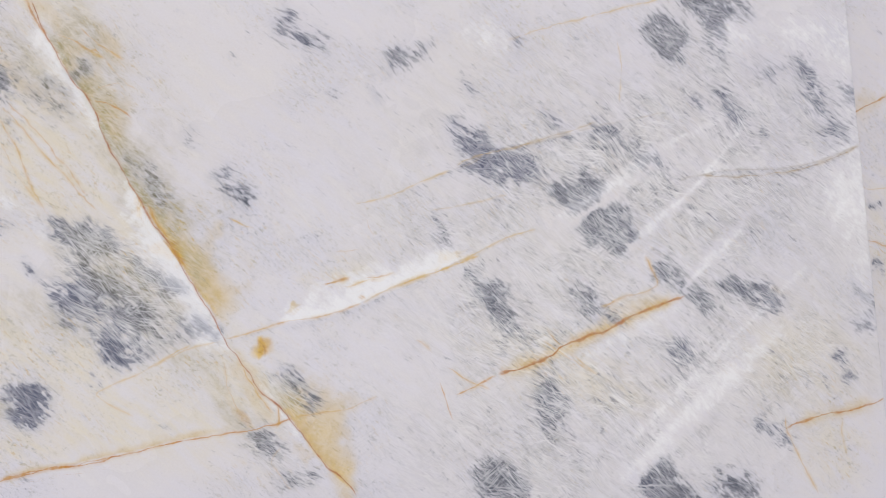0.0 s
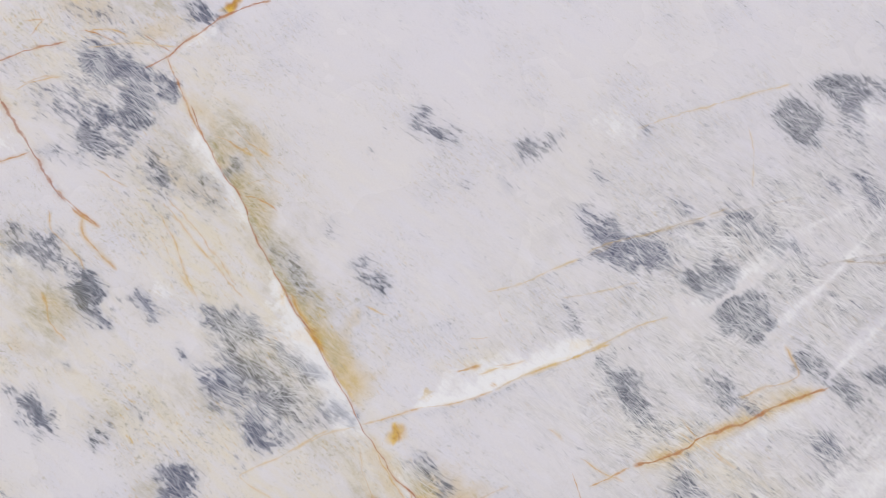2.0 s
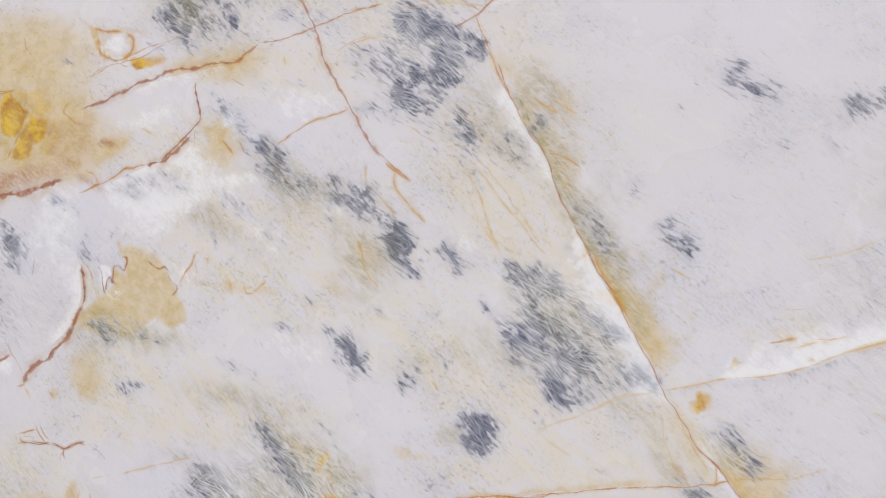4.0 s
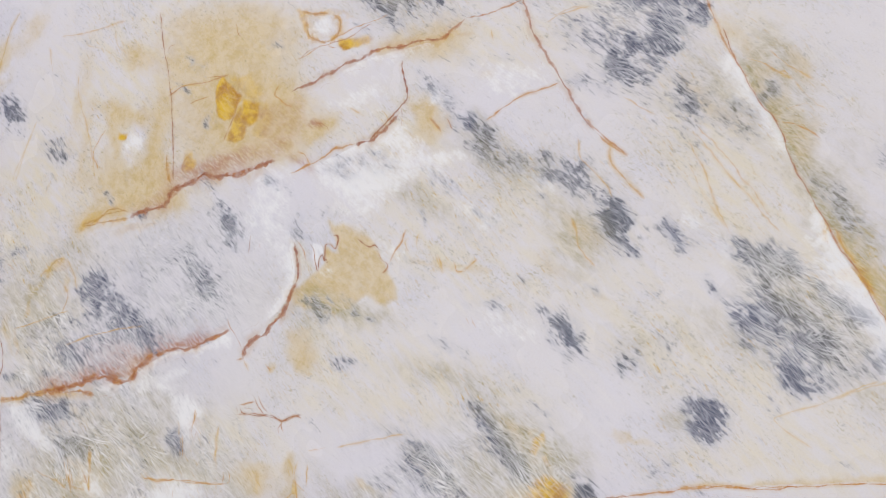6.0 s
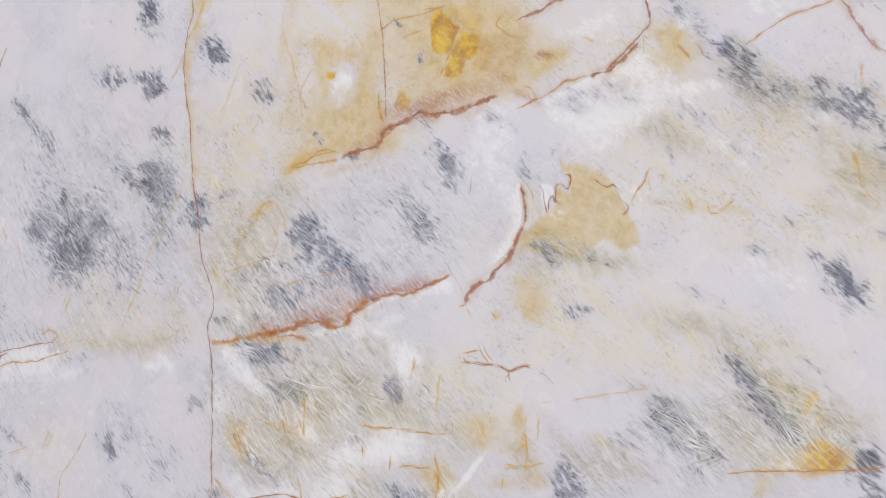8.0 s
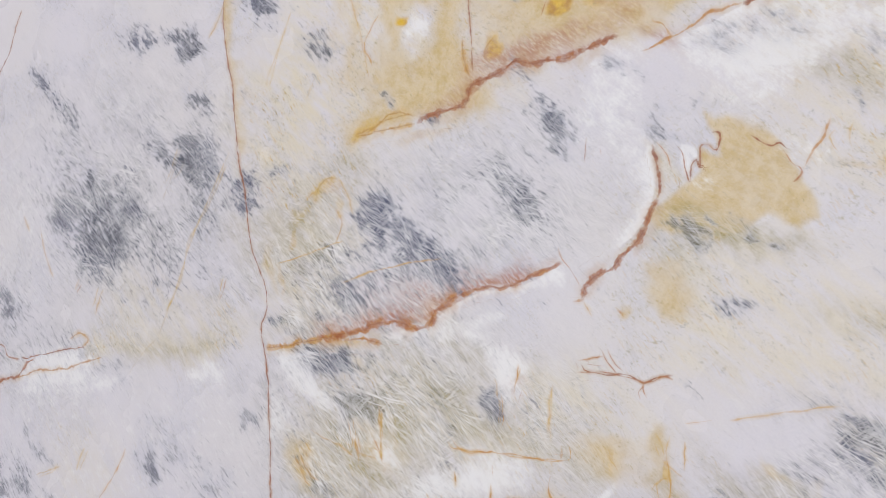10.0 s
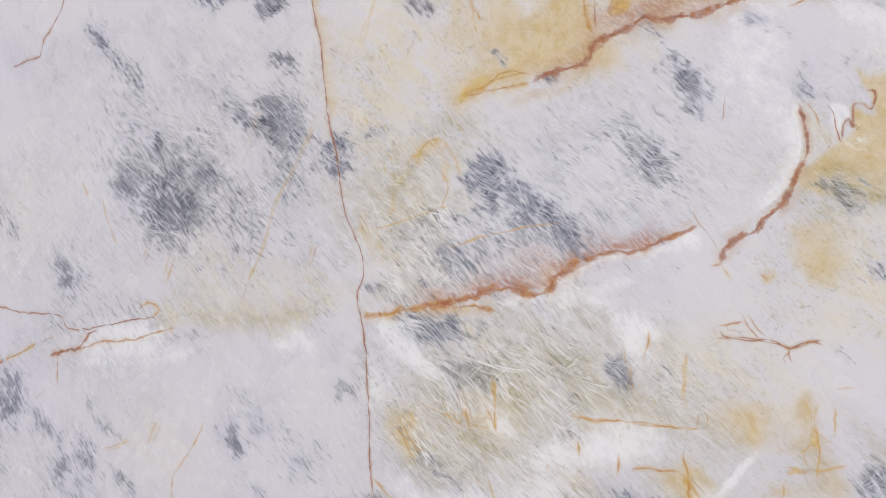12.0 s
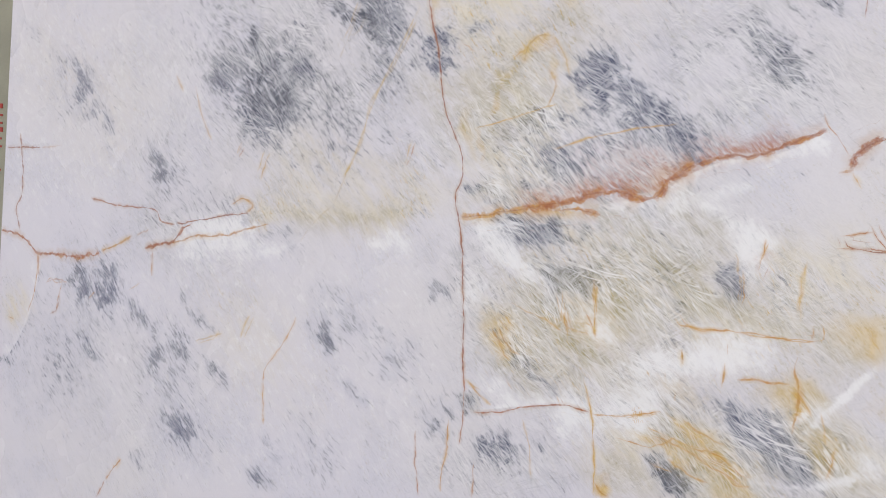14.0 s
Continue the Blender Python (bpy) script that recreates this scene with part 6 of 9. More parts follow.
patch("ochre", 0.55, 0.012, (-0.0858, -0.1620), (-0.0422, -0.1669), (-0.0445, -0.2123), (-0.0641, -0.2214), (-0.0783, -0.1921))
patch("cream", 0.6, 0.008, (-0.0880, -0.0373), (-0.0675, -0.0408), (-0.0464, -0.0791), (-0.0578, -0.0950), (-0.0764, -0.0996))
patch("white", 0.8, 0.003, (-0.0560, -0.0429), (-0.0367, -0.0471), (-0.0333, -0.0555), (-0.0388, -0.0611), (-0.0422, -0.0789), (-0.0458, -0.0767))
vein(0.0007, 0.15, 0.9, 0.3, (-0.0574, -0.0460), (-0.0504, -0.0560), (-0.0472, -0.0714), (-0.0445, -0.0813), (-0.0417, -0.0843))
vein(0.0007, 0.15, 0.9, 0.3, (-0.0417, -0.0843), (-0.0416, -0.0673), (-0.0371, -0.0610), (-0.0331, -0.0671), (-0.0332, -0.0478), (-0.0284, -0.0453), (-0.0168, -0.0512), (-0.0166, -0.0358), (-0.0252, -0.0337))
vein(0.0008, 0.15, 0.9, 0.4, (0.0110, -0.0368), (0.0214, -0.0426), (0.0342, -0.0484), (0.0397, -0.0460), (0.0491, -0.0533))
vein(0.0007, 0.3, 0.9, 0.4, (0.0424, -0.0497), (0.0517, -0.0644), (0.0611, -0.0716), (0.0586, -0.0806), (0.0535, -0.0853))
vein(0.0009, 0.45, 0.8, 0.4, (0.0619, -0.0716), (0.0694, -0.0564), (0.0776, -0.0413), (0.0832, -0.0226))
vein(0.0006, 0.35, 0.7, 0.4, (-0.0788, -0.0410), (-0.0659, -0.0564), (-0.0601, -0.0718))
vein(0.0006, 0.2, 0.8, 0.4, (-0.0533, -0.0793), (-0.0520, -0.0924))
vein(0.001, 0.7, 0.6, 0.5, (0.1022, -0.0260), (0.1012, -0.0423), (0.1030, -0.0555))
vein(0.001, 0.7, 0.6, 0.5, (0.0888, -0.0336), (0.0840, -0.0427), (0.0930, -0.0572))
vein(0.0008, 0.68, 0.6, 0.5, (0.1266, -0.0534), (0.1356, -0.0727), (0.1408, -0.0819))
smoky(-0.0385, -0.1347, 0.0144, 0.0081, -45, 0.55)
smoky(0.0101, -0.1186, 0.0126, 0.0072, -10, 0.4)
smoky(0.0175, -0.1369, 0.0080, 0.0056, -10, 0.45)
smoky(0.0447, -0.1428, 0.0096, 0.0040, 20, 0.45)
smoky(-0.0253, -0.1492, 0.0072, 0.0054, 30, 0.5)
patch("gray", 0.95, 0.006, (0.2099, -0.2706), (0.2281, -0.2820), (0.2430, -0.3003), (0.2630, -0.3176), (0.2580, -0.3241), (0.2404, -0.3138), (0.2220, -0.2961))
patch("gray", 0.45, 0.008, (0.1814, -0.2393), (0.1952, -0.2414), (0.2166, -0.2665), (0.2105, -0.2806), (0.1916, -0.2623))
patch("gray", 0.85, 0.006, (0.3228, -0.3291), (0.3315, -0.3235), (0.3414, -0.3310), (0.3365, -0.3482), (0.3250, -0.3460))
patch("fibre", 0.8, 0.012, (0.2166, -0.2665), (0.2678, -0.2610), (0.3159, -0.2947), (0.3176, -0.3266), (0.2520, -0.3354))
patch("olive", 0.35, 0.012, (0.2166, -0.2665), (0.2678, -0.2610), (0.3159, -0.2947), (0.3176, -0.3266), (0.2520, -0.3354))
patch("amber", 0.62, 0.007, (0.2684, -0.3280), (0.2879, -0.3209), (0.3011, -0.3224), (0.3105, -0.3404), (0.3073, -0.3536), (0.2771, -0.3644), (0.2633, -0.3567), (0.2724, -0.3405))
patch("ochre", 0.6, 0.012, (0.2316, -0.3381), (0.2714, -0.3230), (0.3239, -0.3258), (0.3253, -0.3523), (0.2334, -0.3656))
patch("amber", 0.6, 0.004, (0.2656, -0.2811), (0.2815, -0.2661), (0.2859, -0.2735), (0.2758, -0.2832), (0.2734, -0.2999), (0.2630, -0.2946))
patch("amber", 0.6, 0.004, (0.2795, -0.3005), (0.2858, -0.2958), (0.2927, -0.3118), (0.2839, -0.3084))
patch("ochre", 0.6, 0.005, (0.2265, -0.2573), (0.2546, -0.2657), (0.2746, -0.2622), (0.2619, -0.2749), (0.2414, -0.2738))
patch("ochre", 0.45, 0.005, (0.3617, -0.2541), (0.3867, -0.2578), (0.3840, -0.2663), (0.3653, -0.2646))
patch("ochre", 0.4, 0.006, (0.1937, -0.2927), (0.2084, -0.3011), (0.2025, -0.3186), (0.1934, -0.3096))
vein(0.001, 0.4, 0.95, 0.4, (0.3502, -0.3450), (0.3746, -0.3340), (0.4047, -0.3273), (0.4283, -0.3216), (0.4799, -0.3103), (0.5242, -0.3078), (0.5711, -0.2996))
patch("gray", 0.5, 0.0168, (0.0831, 0.1910), (0.1036, 0.1821), (0.1285, 0.1616), (0.1376, 0.1422), (0.1179, 0.1468), (0.0929, 0.1672))
patch("gray", 0.28, 0.044, (0.0831, 0.1910), (0.1036, 0.1821), (0.1285, 0.1616), (0.1376, 0.1422), (0.1179, 0.1468), (0.0929, 0.1672))
patch("gray", 0.5, 0.0168, (0.1499, 0.1304), (0.1728, 0.1258), (0.1925, 0.1066), (0.1864, 0.0884), (0.1668, 0.1037))
patch("gray", 0.28, 0.044, (0.1499, 0.1304), (0.1728, 0.1258), (0.1925, 0.1066), (0.1864, 0.0884), (0.1668, 0.1037))
patch("gray", 0.41, 0.0168, (0.1755, 0.0849), (0.2054, 0.0770), (0.2344, 0.0728), (0.2279, 0.0621), (0.1993, 0.0588), (0.1804, 0.0664))
patch("gray", 0.23, 0.044, (0.1755, 0.0849), (0.2054, 0.0770), (0.2344, 0.0728), (0.2279, 0.0621), (0.1993, 0.0588), (0.1804, 0.0664))
patch("gray", 0.45, 0.0168, (0.2556, 0.0725), (0.2803, 0.0649), (0.2851, 0.0402), (0.2679, 0.0403))
patch("gray", 0.25, 0.044, (0.2556, 0.0725), (0.2803, 0.0649), (0.2851, 0.0402), (0.2679, 0.0403))
patch("gray", 0.63, 0.0168, (0.3008, 0.0646), (0.3211, 0.0609), (0.3191, 0.0331), (0.3063, 0.0227), (0.2986, 0.0401))
patch("gray", 0.35, 0.044, (0.3008, 0.0646), (0.3211, 0.0609), (0.3191, 0.0331), (0.3063, 0.0227), (0.2986, 0.0401))
patch("gray", 0.77, 0.0168, (0.3264, 0.0193), (0.3458, 0.0262), (0.3661, 0.0058), (0.3765, -0.0143), (0.3645, -0.0313), (0.3486, -0.0350), (0.3346, -0.0149))
patch("gray", 0.42, 0.044, (0.3264, 0.0193), (0.3458, 0.0262), (0.3661, 0.0058), (0.3765, -0.0143), (0.3645, -0.0313), (0.3486, -0.0350), (0.3346, -0.0149))
patch("gray", 0.63, 0.0168, (0.3678, -0.0346), (0.3838, -0.0375), (0.3813, -0.0542), (0.3698, -0.0512))
patch("gray", 0.35, 0.044, (0.3678, -0.0346), (0.3838, -0.0375), (0.3813, -0.0542), (0.3698, -0.0512))
patch("gray", 0.59, 0.0168, (0.4138, -0.0104), (0.4324, -0.0167), (0.4451, -0.0360), (0.4333, -0.0428), (0.4207, -0.0300))
patch("gray", 0.33, 0.044, (0.4138, -0.0104), (0.4324, -0.0167), (0.4451, -0.0360), (0.4333, -0.0428), (0.4207, -0.0300))
patch("gray", 0.77, 0.0168, (0.2705, -0.1297), (0.2975, -0.1315), (0.3183, -0.1503), (0.3226, -0.1699), (0.3097, -0.1742), (0.2890, -0.1590))
patch("gray", 0.42, 0.044, (0.2705, -0.1297), (0.2975, -0.1315), (0.3183, -0.1503), (0.3226, -0.1699), (0.3097, -0.1742), (0.2890, -0.1590))
patch("gray", 0.63, 0.0168, (0.3677, -0.1763), (0.3861, -0.1704), (0.3927, -0.1808), (0.3745, -0.1906))
patch("gray", 0.35, 0.044, (0.3677, -0.1763), (0.3861, -0.1704), (0.3927, -0.1808), (0.3745, -0.1906))
patch("gray", 0.36, 0.0168, (0.3809, -0.1201), (0.3965, -0.1224), (0.3937, -0.1291))
patch("gray", 0.2, 0.044, (0.3809, -0.1201), (0.3965, -0.1224), (0.3937, -0.1291))
patch("gray", 0.36, 0.0168, (0.4099, -0.1506), (0.4282, -0.1557), (0.4256, -0.1654))
patch("gray", 0.2, 0.044, (0.4099, -0.1506), (0.4282, -0.1557), (0.4256, -0.1654))
patch("gray", 0.72, 0.0168, (0.4484, -0.2231), (0.4685, -0.2180), (0.4805, -0.2352), (0.4668, -0.2550), (0.4520, -0.2444))
patch("gray", 0.4, 0.044, (0.4484, -0.2231), (0.4685, -0.2180), (0.4805, -0.2352), (0.4668, -0.2550), (0.4520, -0.2444))
patch("gray", 0.45, 0.0168, (0.4065, -0.2961), (0.4272, -0.2904), (0.4278, -0.3088), (0.4132, -0.3138))
patch("gray", 0.25, 0.044, (0.4065, -0.2961), (0.4272, -0.2904), (0.4278, -0.3088), (0.4132, -0.3138))
patch("gray", 0.45, 0.0168, (0.3411, 0.2010), (0.3646, 0.1924), (0.3781, 0.1775), (0.3589, 0.1716), (0.3419, 0.1832))
patch("gray", 0.25, 0.044, (0.3411, 0.2010), (0.3646, 0.1924), (0.3781, 0.1775), (0.3589, 0.1716), (0.3419, 0.1832))
patch("gray", 0.68, 0.0168, (0.3954, 0.2289), (0.4141, 0.2379), (0.4308, 0.2088), (0.4090, 0.2034), (0.3961, 0.2113))
patch("gray", 0.38, 0.044, (0.3954, 0.2289), (0.4141, 0.2379), (0.4308, 0.2088), (0.4090, 0.2034), (0.3961, 0.2113))
patch("gray", 0.45, 0.0168, (0.2919, 0.1717), (0.3393, 0.1691), (0.3399, 0.1550), (0.2993, 0.1606))
patch("gray", 0.25, 0.044, (0.2919, 0.1717), (0.3393, 0.1691), (0.3399, 0.1550), (0.2993, 0.1606))
patch("gray", 0.32, 0.0168, (0.4268, 0.1438), (0.4577, 0.1323), (0.4492, 0.1158), (0.4337, 0.1232))
patch("gray", 0.17, 0.044, (0.4268, 0.1438), (0.4577, 0.1323), (0.4492, 0.1158), (0.4337, 0.1232))
patch("gray", 0.5, 0.0168, (-0.6696, 0.1805), (-0.6334, 0.1886), (-0.5933, 0.1534), (-0.5983, 0.1251), (-0.6378, 0.1406))
patch("gray", 0.28, 0.044, (-0.6696, 0.1805), (-0.6334, 0.1886), (-0.5933, 0.1534), (-0.5983, 0.1251), (-0.6378, 0.1406))
patch("gray", 0.38, 0.0168, (-0.5539, 0.1098), (-0.5194, 0.1136), (-0.4870, 0.0899), (-0.5065, 0.0674), (-0.5384, 0.0862))
patch("gray", 0.21, 0.044, (-0.5539, 0.1098), (-0.5194, 0.1136), (-0.4870, 0.0899), (-0.5065, 0.0674), (-0.5384, 0.0862))
patch("gray", 0.36, 0.0168, (-0.7544, 0.0410), (-0.7135, 0.0312), (-0.7100, 0.0119), (-0.7442, 0.0215))
patch("gray", 0.2, 0.044, (-0.7544, 0.0410), (-0.7135, 0.0312), (-0.7100, 0.0119), (-0.7442, 0.0215))
patch("gray", 0.36, 0.0168, (-0.7624, -0.0223), (-0.7176, -0.0169), (-0.6988, -0.0500), (-0.7192, -0.0789), (-0.7533, -0.0703))
patch("gray", 0.2, 0.044, (-0.7624, -0.0223), (-0.7176, -0.0169), (-0.6988, -0.0500), (-0.7192, -0.0789), (-0.7533, -0.0703))
patch("gray", 0.5, 0.0168, (-0.8211, 0.2894), (-0.7779, 0.2762), (-0.7569, 0.2344), (-0.7783, 0.2053), (-0.8075, 0.2169))
patch("gray", 0.28, 0.044, (-0.8211, 0.2894), (-0.7779, 0.2762), (-0.7569, 0.2344), (-0.7783, 0.2053), (-0.8075, 0.2169))
patch("gray", 0.45, 0.0168, (-0.7921, 0.1355), (-0.7519, 0.1344), (-0.7398, 0.1045), (-0.7712, 0.0952))
patch("gray", 0.25, 0.044, (-0.7921, 0.1355), (-0.7519, 0.1344), (-0.7398, 0.1045), (-0.7712, 0.0952))
patch("gray", 0.36, 0.0168, (-0.1985, -0.0068), (-0.1839, -0.0107), (-0.1797, -0.0311), (-0.1929, -0.0313))
patch("gray", 0.2, 0.044, (-0.1985, -0.0068), (-0.1839, -0.0107), (-0.1797, -0.0311), (-0.1929, -0.0313))
patch("gray", 0.27, 0.0168, (-0.2592, -0.0658), (-0.2223, -0.0893), (-0.2103, -0.1092), (-0.2352, -0.1021))
patch("gray", 0.15, 0.044, (-0.2592, -0.0658), (-0.2223, -0.0893), (-0.2103, -0.1092), (-0.2352, -0.1021))
patch("olive", 0.5, 0.01, (0.1683, 0.1372), (0.2342, 0.0764), (0.2835, 0.0684), (0.2644, 0.0403), (0.1993, 0.0588), (0.1670, 0.0999))
patch("olive", 0.35, 0.01, (0.2937, 0.0053), (0.3208, -0.0014), (0.3232, -0.0492), (0.2831, -0.0504))
patch("gray", 0.43, 0.0192, (-0.9065, 0.1472), (-0.8508, 0.1545), (-0.8264, 0.1233), (-0.8579, 0.1051), (-0.8928, 0.1205))
patch("gray", 0.24, 0.044, (-0.9065, 0.1472), (-0.8508, 0.1545), (-0.8264, 0.1233), (-0.8579, 0.1051), (-0.8928, 0.1205))
patch("gray", 0.43, 0.0192, (-0.8162, 0.1306), (-0.7639, 0.1340), (-0.7310, 0.1032), (-0.7563, 0.1012), (-0.7938, 0.1164))
patch("gray", 0.24, 0.044, (-0.8162, 0.1306), (-0.7639, 0.1340), (-0.7310, 0.1032), (-0.7563, 0.1012), (-0.7938, 0.1164))
patch("gray", 0.54, 0.0192, (-1.1200, 0.1027), (-1.0862, 0.0958), (-1.0499, 0.0531), (-1.0763, 0.0590))
patch("gray", 0.3, 0.044, (-1.1200, 0.1027), (-1.0862, 0.0958), (-1.0499, 0.0531), (-1.0763, 0.0590))
patch("gray", 0.45, 0.0192, (-1.0423, 0.0393), (-1.0049, 0.0419), (-0.9772, 0.0057), (-0.9948, -0.0024))
patch("gray", 0.25, 0.044, (-1.0423, 0.0393), (-1.0049, 0.0419), (-0.9772, 0.0057), (-0.9948, -0.0024))
patch("gray", 0.38, 0.0192, (-0.7572, 0.0452), (-0.7216, 0.0432), (-0.7050, 0.0188), (-0.7300, 0.0215))
patch("gray", 0.21, 0.044, (-0.7572, 0.0452), (-0.7216, 0.0432), (-0.7050, 0.0188), (-0.7300, 0.0215))
patch("gray", 0.41, 0.0192, (-0.7620, -0.0265), (-0.7320, -0.0195), (-0.6998, -0.0516), (-0.7124, -0.0827), (-0.7386, -0.0667))
patch("gray", 0.23, 0.044, (-0.7620, -0.0265), (-0.7320, -0.0195), (-0.6998, -0.0516), (-0.7124, -0.0827), (-0.7386, -0.0667))
patch("gray", 0.45, 0.0192, (-0.8323, -0.0080), (-0.7987, -0.0254), (-0.7807, -0.0541), (-0.8025, -0.0456))
patch("gray", 0.25, 0.044, (-0.8323, -0.0080), (-0.7987, -0.0254), (-0.7807, -0.0541), (-0.8025, -0.0456))
patch("gray", 0.36, 0.0192, (-1.1463, -0.2629), (-1.1175, -0.2794), (-1.1149, -0.3062), (-1.1360, -0.2987))
patch("gray", 0.2, 0.044, (-1.1463, -0.2629), (-1.1175, -0.2794), (-1.1149, -0.3062), (-1.1360, -0.2987))
patch("gray", 0.36, 0.0192, (-0.8005, -0.4752), (-0.7635, -0.4776), (-0.7614, -0.5047), (-0.7882, -0.4972))
patch("gray", 0.2, 0.044, (-0.8005, -0.4752), (-0.7635, -0.4776), (-0.7614, -0.5047), (-0.7882, -0.4972))
patch("gray", 0.77, 0.0192, (-0.9471, -0.0754), (-0.9356, -0.0795), (-0.9014, -0.1152), (-0.8777, -0.1385), (-0.9105, -0.1313), (-0.9391, -0.1198))
patch("gray", 0.42, 0.044, (-0.9471, -0.0754), (-0.9356, -0.0795), (-0.9014, -0.1152), (-0.8777, -0.1385), (-0.9105, -0.1313), (-0.9391, -0.1198))
patch("gray", 0.72, 0.0192, (-0.8868, -0.1031), (-0.8716, -0.0975), (-0.8326, -0.1258), (-0.8411, -0.1415), (-0.8681, -0.1304))
patch("gray", 0.4, 0.044, (-0.8868, -0.1031), (-0.8716, -0.0975), (-0.8326, -0.1258), (-0.8411, -0.1415), (-0.8681, -0.1304))
patch("gray", 0.68, 0.0192, (-1.0275, -0.1212), (-1.0065, -0.1292), (-0.9962, -0.1497), (-1.0162, -0.1503), (-1.0286, -0.1338))
patch("gray", 0.38, 0.044, (-1.0275, -0.1212), (-1.0065, -0.1292), (-0.9962, -0.1497), (-1.0162, -0.1503), (-1.0286, -0.1338))
patch("gray", 0.54, 0.0192, (-0.9963, -0.1149), (-0.9556, -0.1225), (-0.9603, -0.1307), (-0.9895, -0.1247))
patch("gray", 0.3, 0.044, (-0.9963, -0.1149), (-0.9556, -0.1225), (-0.9603, -0.1307), (-0.9895, -0.1247))
patch("gray", 0.68, 0.0192, (-0.9361, -0.1480), (-0.8878, -0.1427), (-0.8540, -0.1653), (-0.8622, -0.1854), (-0.8934, -0.1908), (-0.9272, -0.1802), (-0.9607, -0.1816), (-0.9511, -0.1648))
patch("gray", 0.38, 0.044, (-0.9361, -0.1480), (-0.8878, -0.1427), (-0.8540, -0.1653), (-0.8622, -0.1854), (-0.8934, -0.1908), (-0.9272, -0.1802), (-0.9607, -0.1816), (-0.9511, -0.1648))
patch("gray", 0.32, 0.0192, (-0.9616, -0.1734), (-0.8622, -0.1854), (-0.8905, -0.2187), (-0.9564, -0.2226))
patch("gray", 0.17, 0.044, (-0.9616, -0.1734), (-0.8622, -0.1854), (-0.8905, -0.2187), (-0.9564, -0.2226))
patch("gray", 0.36, 0.0192, (-1.3560, -0.1217), (-1.3231, -0.1495), (-1.3060, -0.1726), (-1.3284, -0.1733), (-1.3488, -0.1502))
patch("gray", 0.2, 0.044, (-1.3560, -0.1217), (-1.3231, -0.1495), (-1.3060, -0.1726), (-1.3284, -0.1733), (-1.3488, -0.1502))
patch("gray", 0.36, 0.0192, (-1.3499, -0.1884), (-1.2960, -0.2004), (-1.2436, -0.2165), (-1.2557, -0.2404), (-1.2796, -0.2184), (-1.3258, -0.2017))
patch("gray", 0.2, 0.044, (-1.3499, -0.1884), (-1.2960, -0.2004), (-1.2436, -0.2165), (-1.2557, -0.2404), (-1.2796, -0.2184), (-1.3258, -0.2017))
patch("gray", 0.36, 0.0192, (-1.1462, -0.2697), (-1.1282, -0.2773), (-1.1131, -0.2983), (-1.1330, -0.2956))
patch("gray", 0.2, 0.044, (-1.1462, -0.2697), (-1.1282, -0.2773), (-1.1131, -0.2983), (-1.1330, -0.2956))
patch("gray", 0.54, 0.0192, (-0.7463, -0.0319), (-0.7054, -0.0328), (-0.7030, -0.0544), (-0.7185, -0.0760), (-0.7392, -0.0540))
patch("gray", 0.3, 0.044, (-0.7463, -0.0319), (-0.7054, -0.0328), (-0.7030, -0.0544), (-0.7185, -0.0760), (-0.7392, -0.0540))
patch("gray", 0.36, 0.0192, (-0.8230, -0.0301), (-0.7871, -0.0459), (-0.7711, -0.0610), (-0.8065, -0.0455))
patch("gray", 0.2, 0.044, (-0.8230, -0.0301), (-0.7871, -0.0459), (-0.7711, -0.0610), (-0.8065, -0.0455))
patch("gray", 0.45, 0.0192, (-0.6388, -0.0868), (-0.6259, -0.0902), (-0.6197, -0.1076), (-0.6318, -0.1113))
patch("gray", 0.25, 0.044, (-0.6388, -0.0868), (-0.6259, -0.0902), (-0.6197, -0.1076), (-0.6318, -0.1113))
patch("gray", 0.27, 0.0192, (-0.6476, -0.0833), (-0.6045, -0.0970), (-0.5860, -0.1175), (-0.6177, -0.1251), (-0.6444, -0.1115))
patch("gray", 0.15, 0.044, (-0.6476, -0.0833), (-0.6045, -0.0970), (-0.5860, -0.1175), (-0.6177, -0.1251), (-0.6444, -0.1115))
patch("gray", 0.68, 0.0192, (-0.4232, -0.0957), (-0.4061, -0.0987), (-0.3977, -0.1141), (-0.4168, -0.1208), (-0.4353, -0.1085))
patch("gray", 0.38, 0.044, (-0.4232, -0.0957), (-0.4061, -0.0987), (-0.3977, -0.1141), (-0.4168, -0.1208), (-0.4353, -0.1085))
patch("gray", 0.63, 0.0192, (-0.4433, -0.1277), (-0.3962, -0.1266), (-0.3558, -0.1409), (-0.3284, -0.1611), (-0.3111, -0.1783), (-0.2937, -0.1982), (-0.3183, -0.1938), (-0.3462, -0.1680), (-0.3874, -0.1450), (-0.4284, -0.1369))
patch("gray", 0.35, 0.044, (-0.4433, -0.1277), (-0.3962, -0.1266), (-0.3558, -0.1409), (-0.3284, -0.1611), (-0.3111, -0.1783), (-0.2937, -0.1982), (-0.3183, -0.1938), (-0.3462, -0.1680), (-0.3874, -0.1450), (-0.4284, -0.1369))
patch("gray", 0.63, 0.0192, (-0.4645, -0.2164), (-0.4437, -0.2117), (-0.4314, -0.2270), (-0.4519, -0.2319))
patch("gray", 0.35, 0.044, (-0.4645, -0.2164), (-0.4437, -0.2117), (-0.4314, -0.2270), (-0.4519, -0.2319))
patch("gray", 0.32, 0.0192, (-0.2507, -0.0830), (-0.2340, -0.0858), (-0.1989, -0.1106), (-0.2034, -0.1162), (-0.2322, -0.0999))
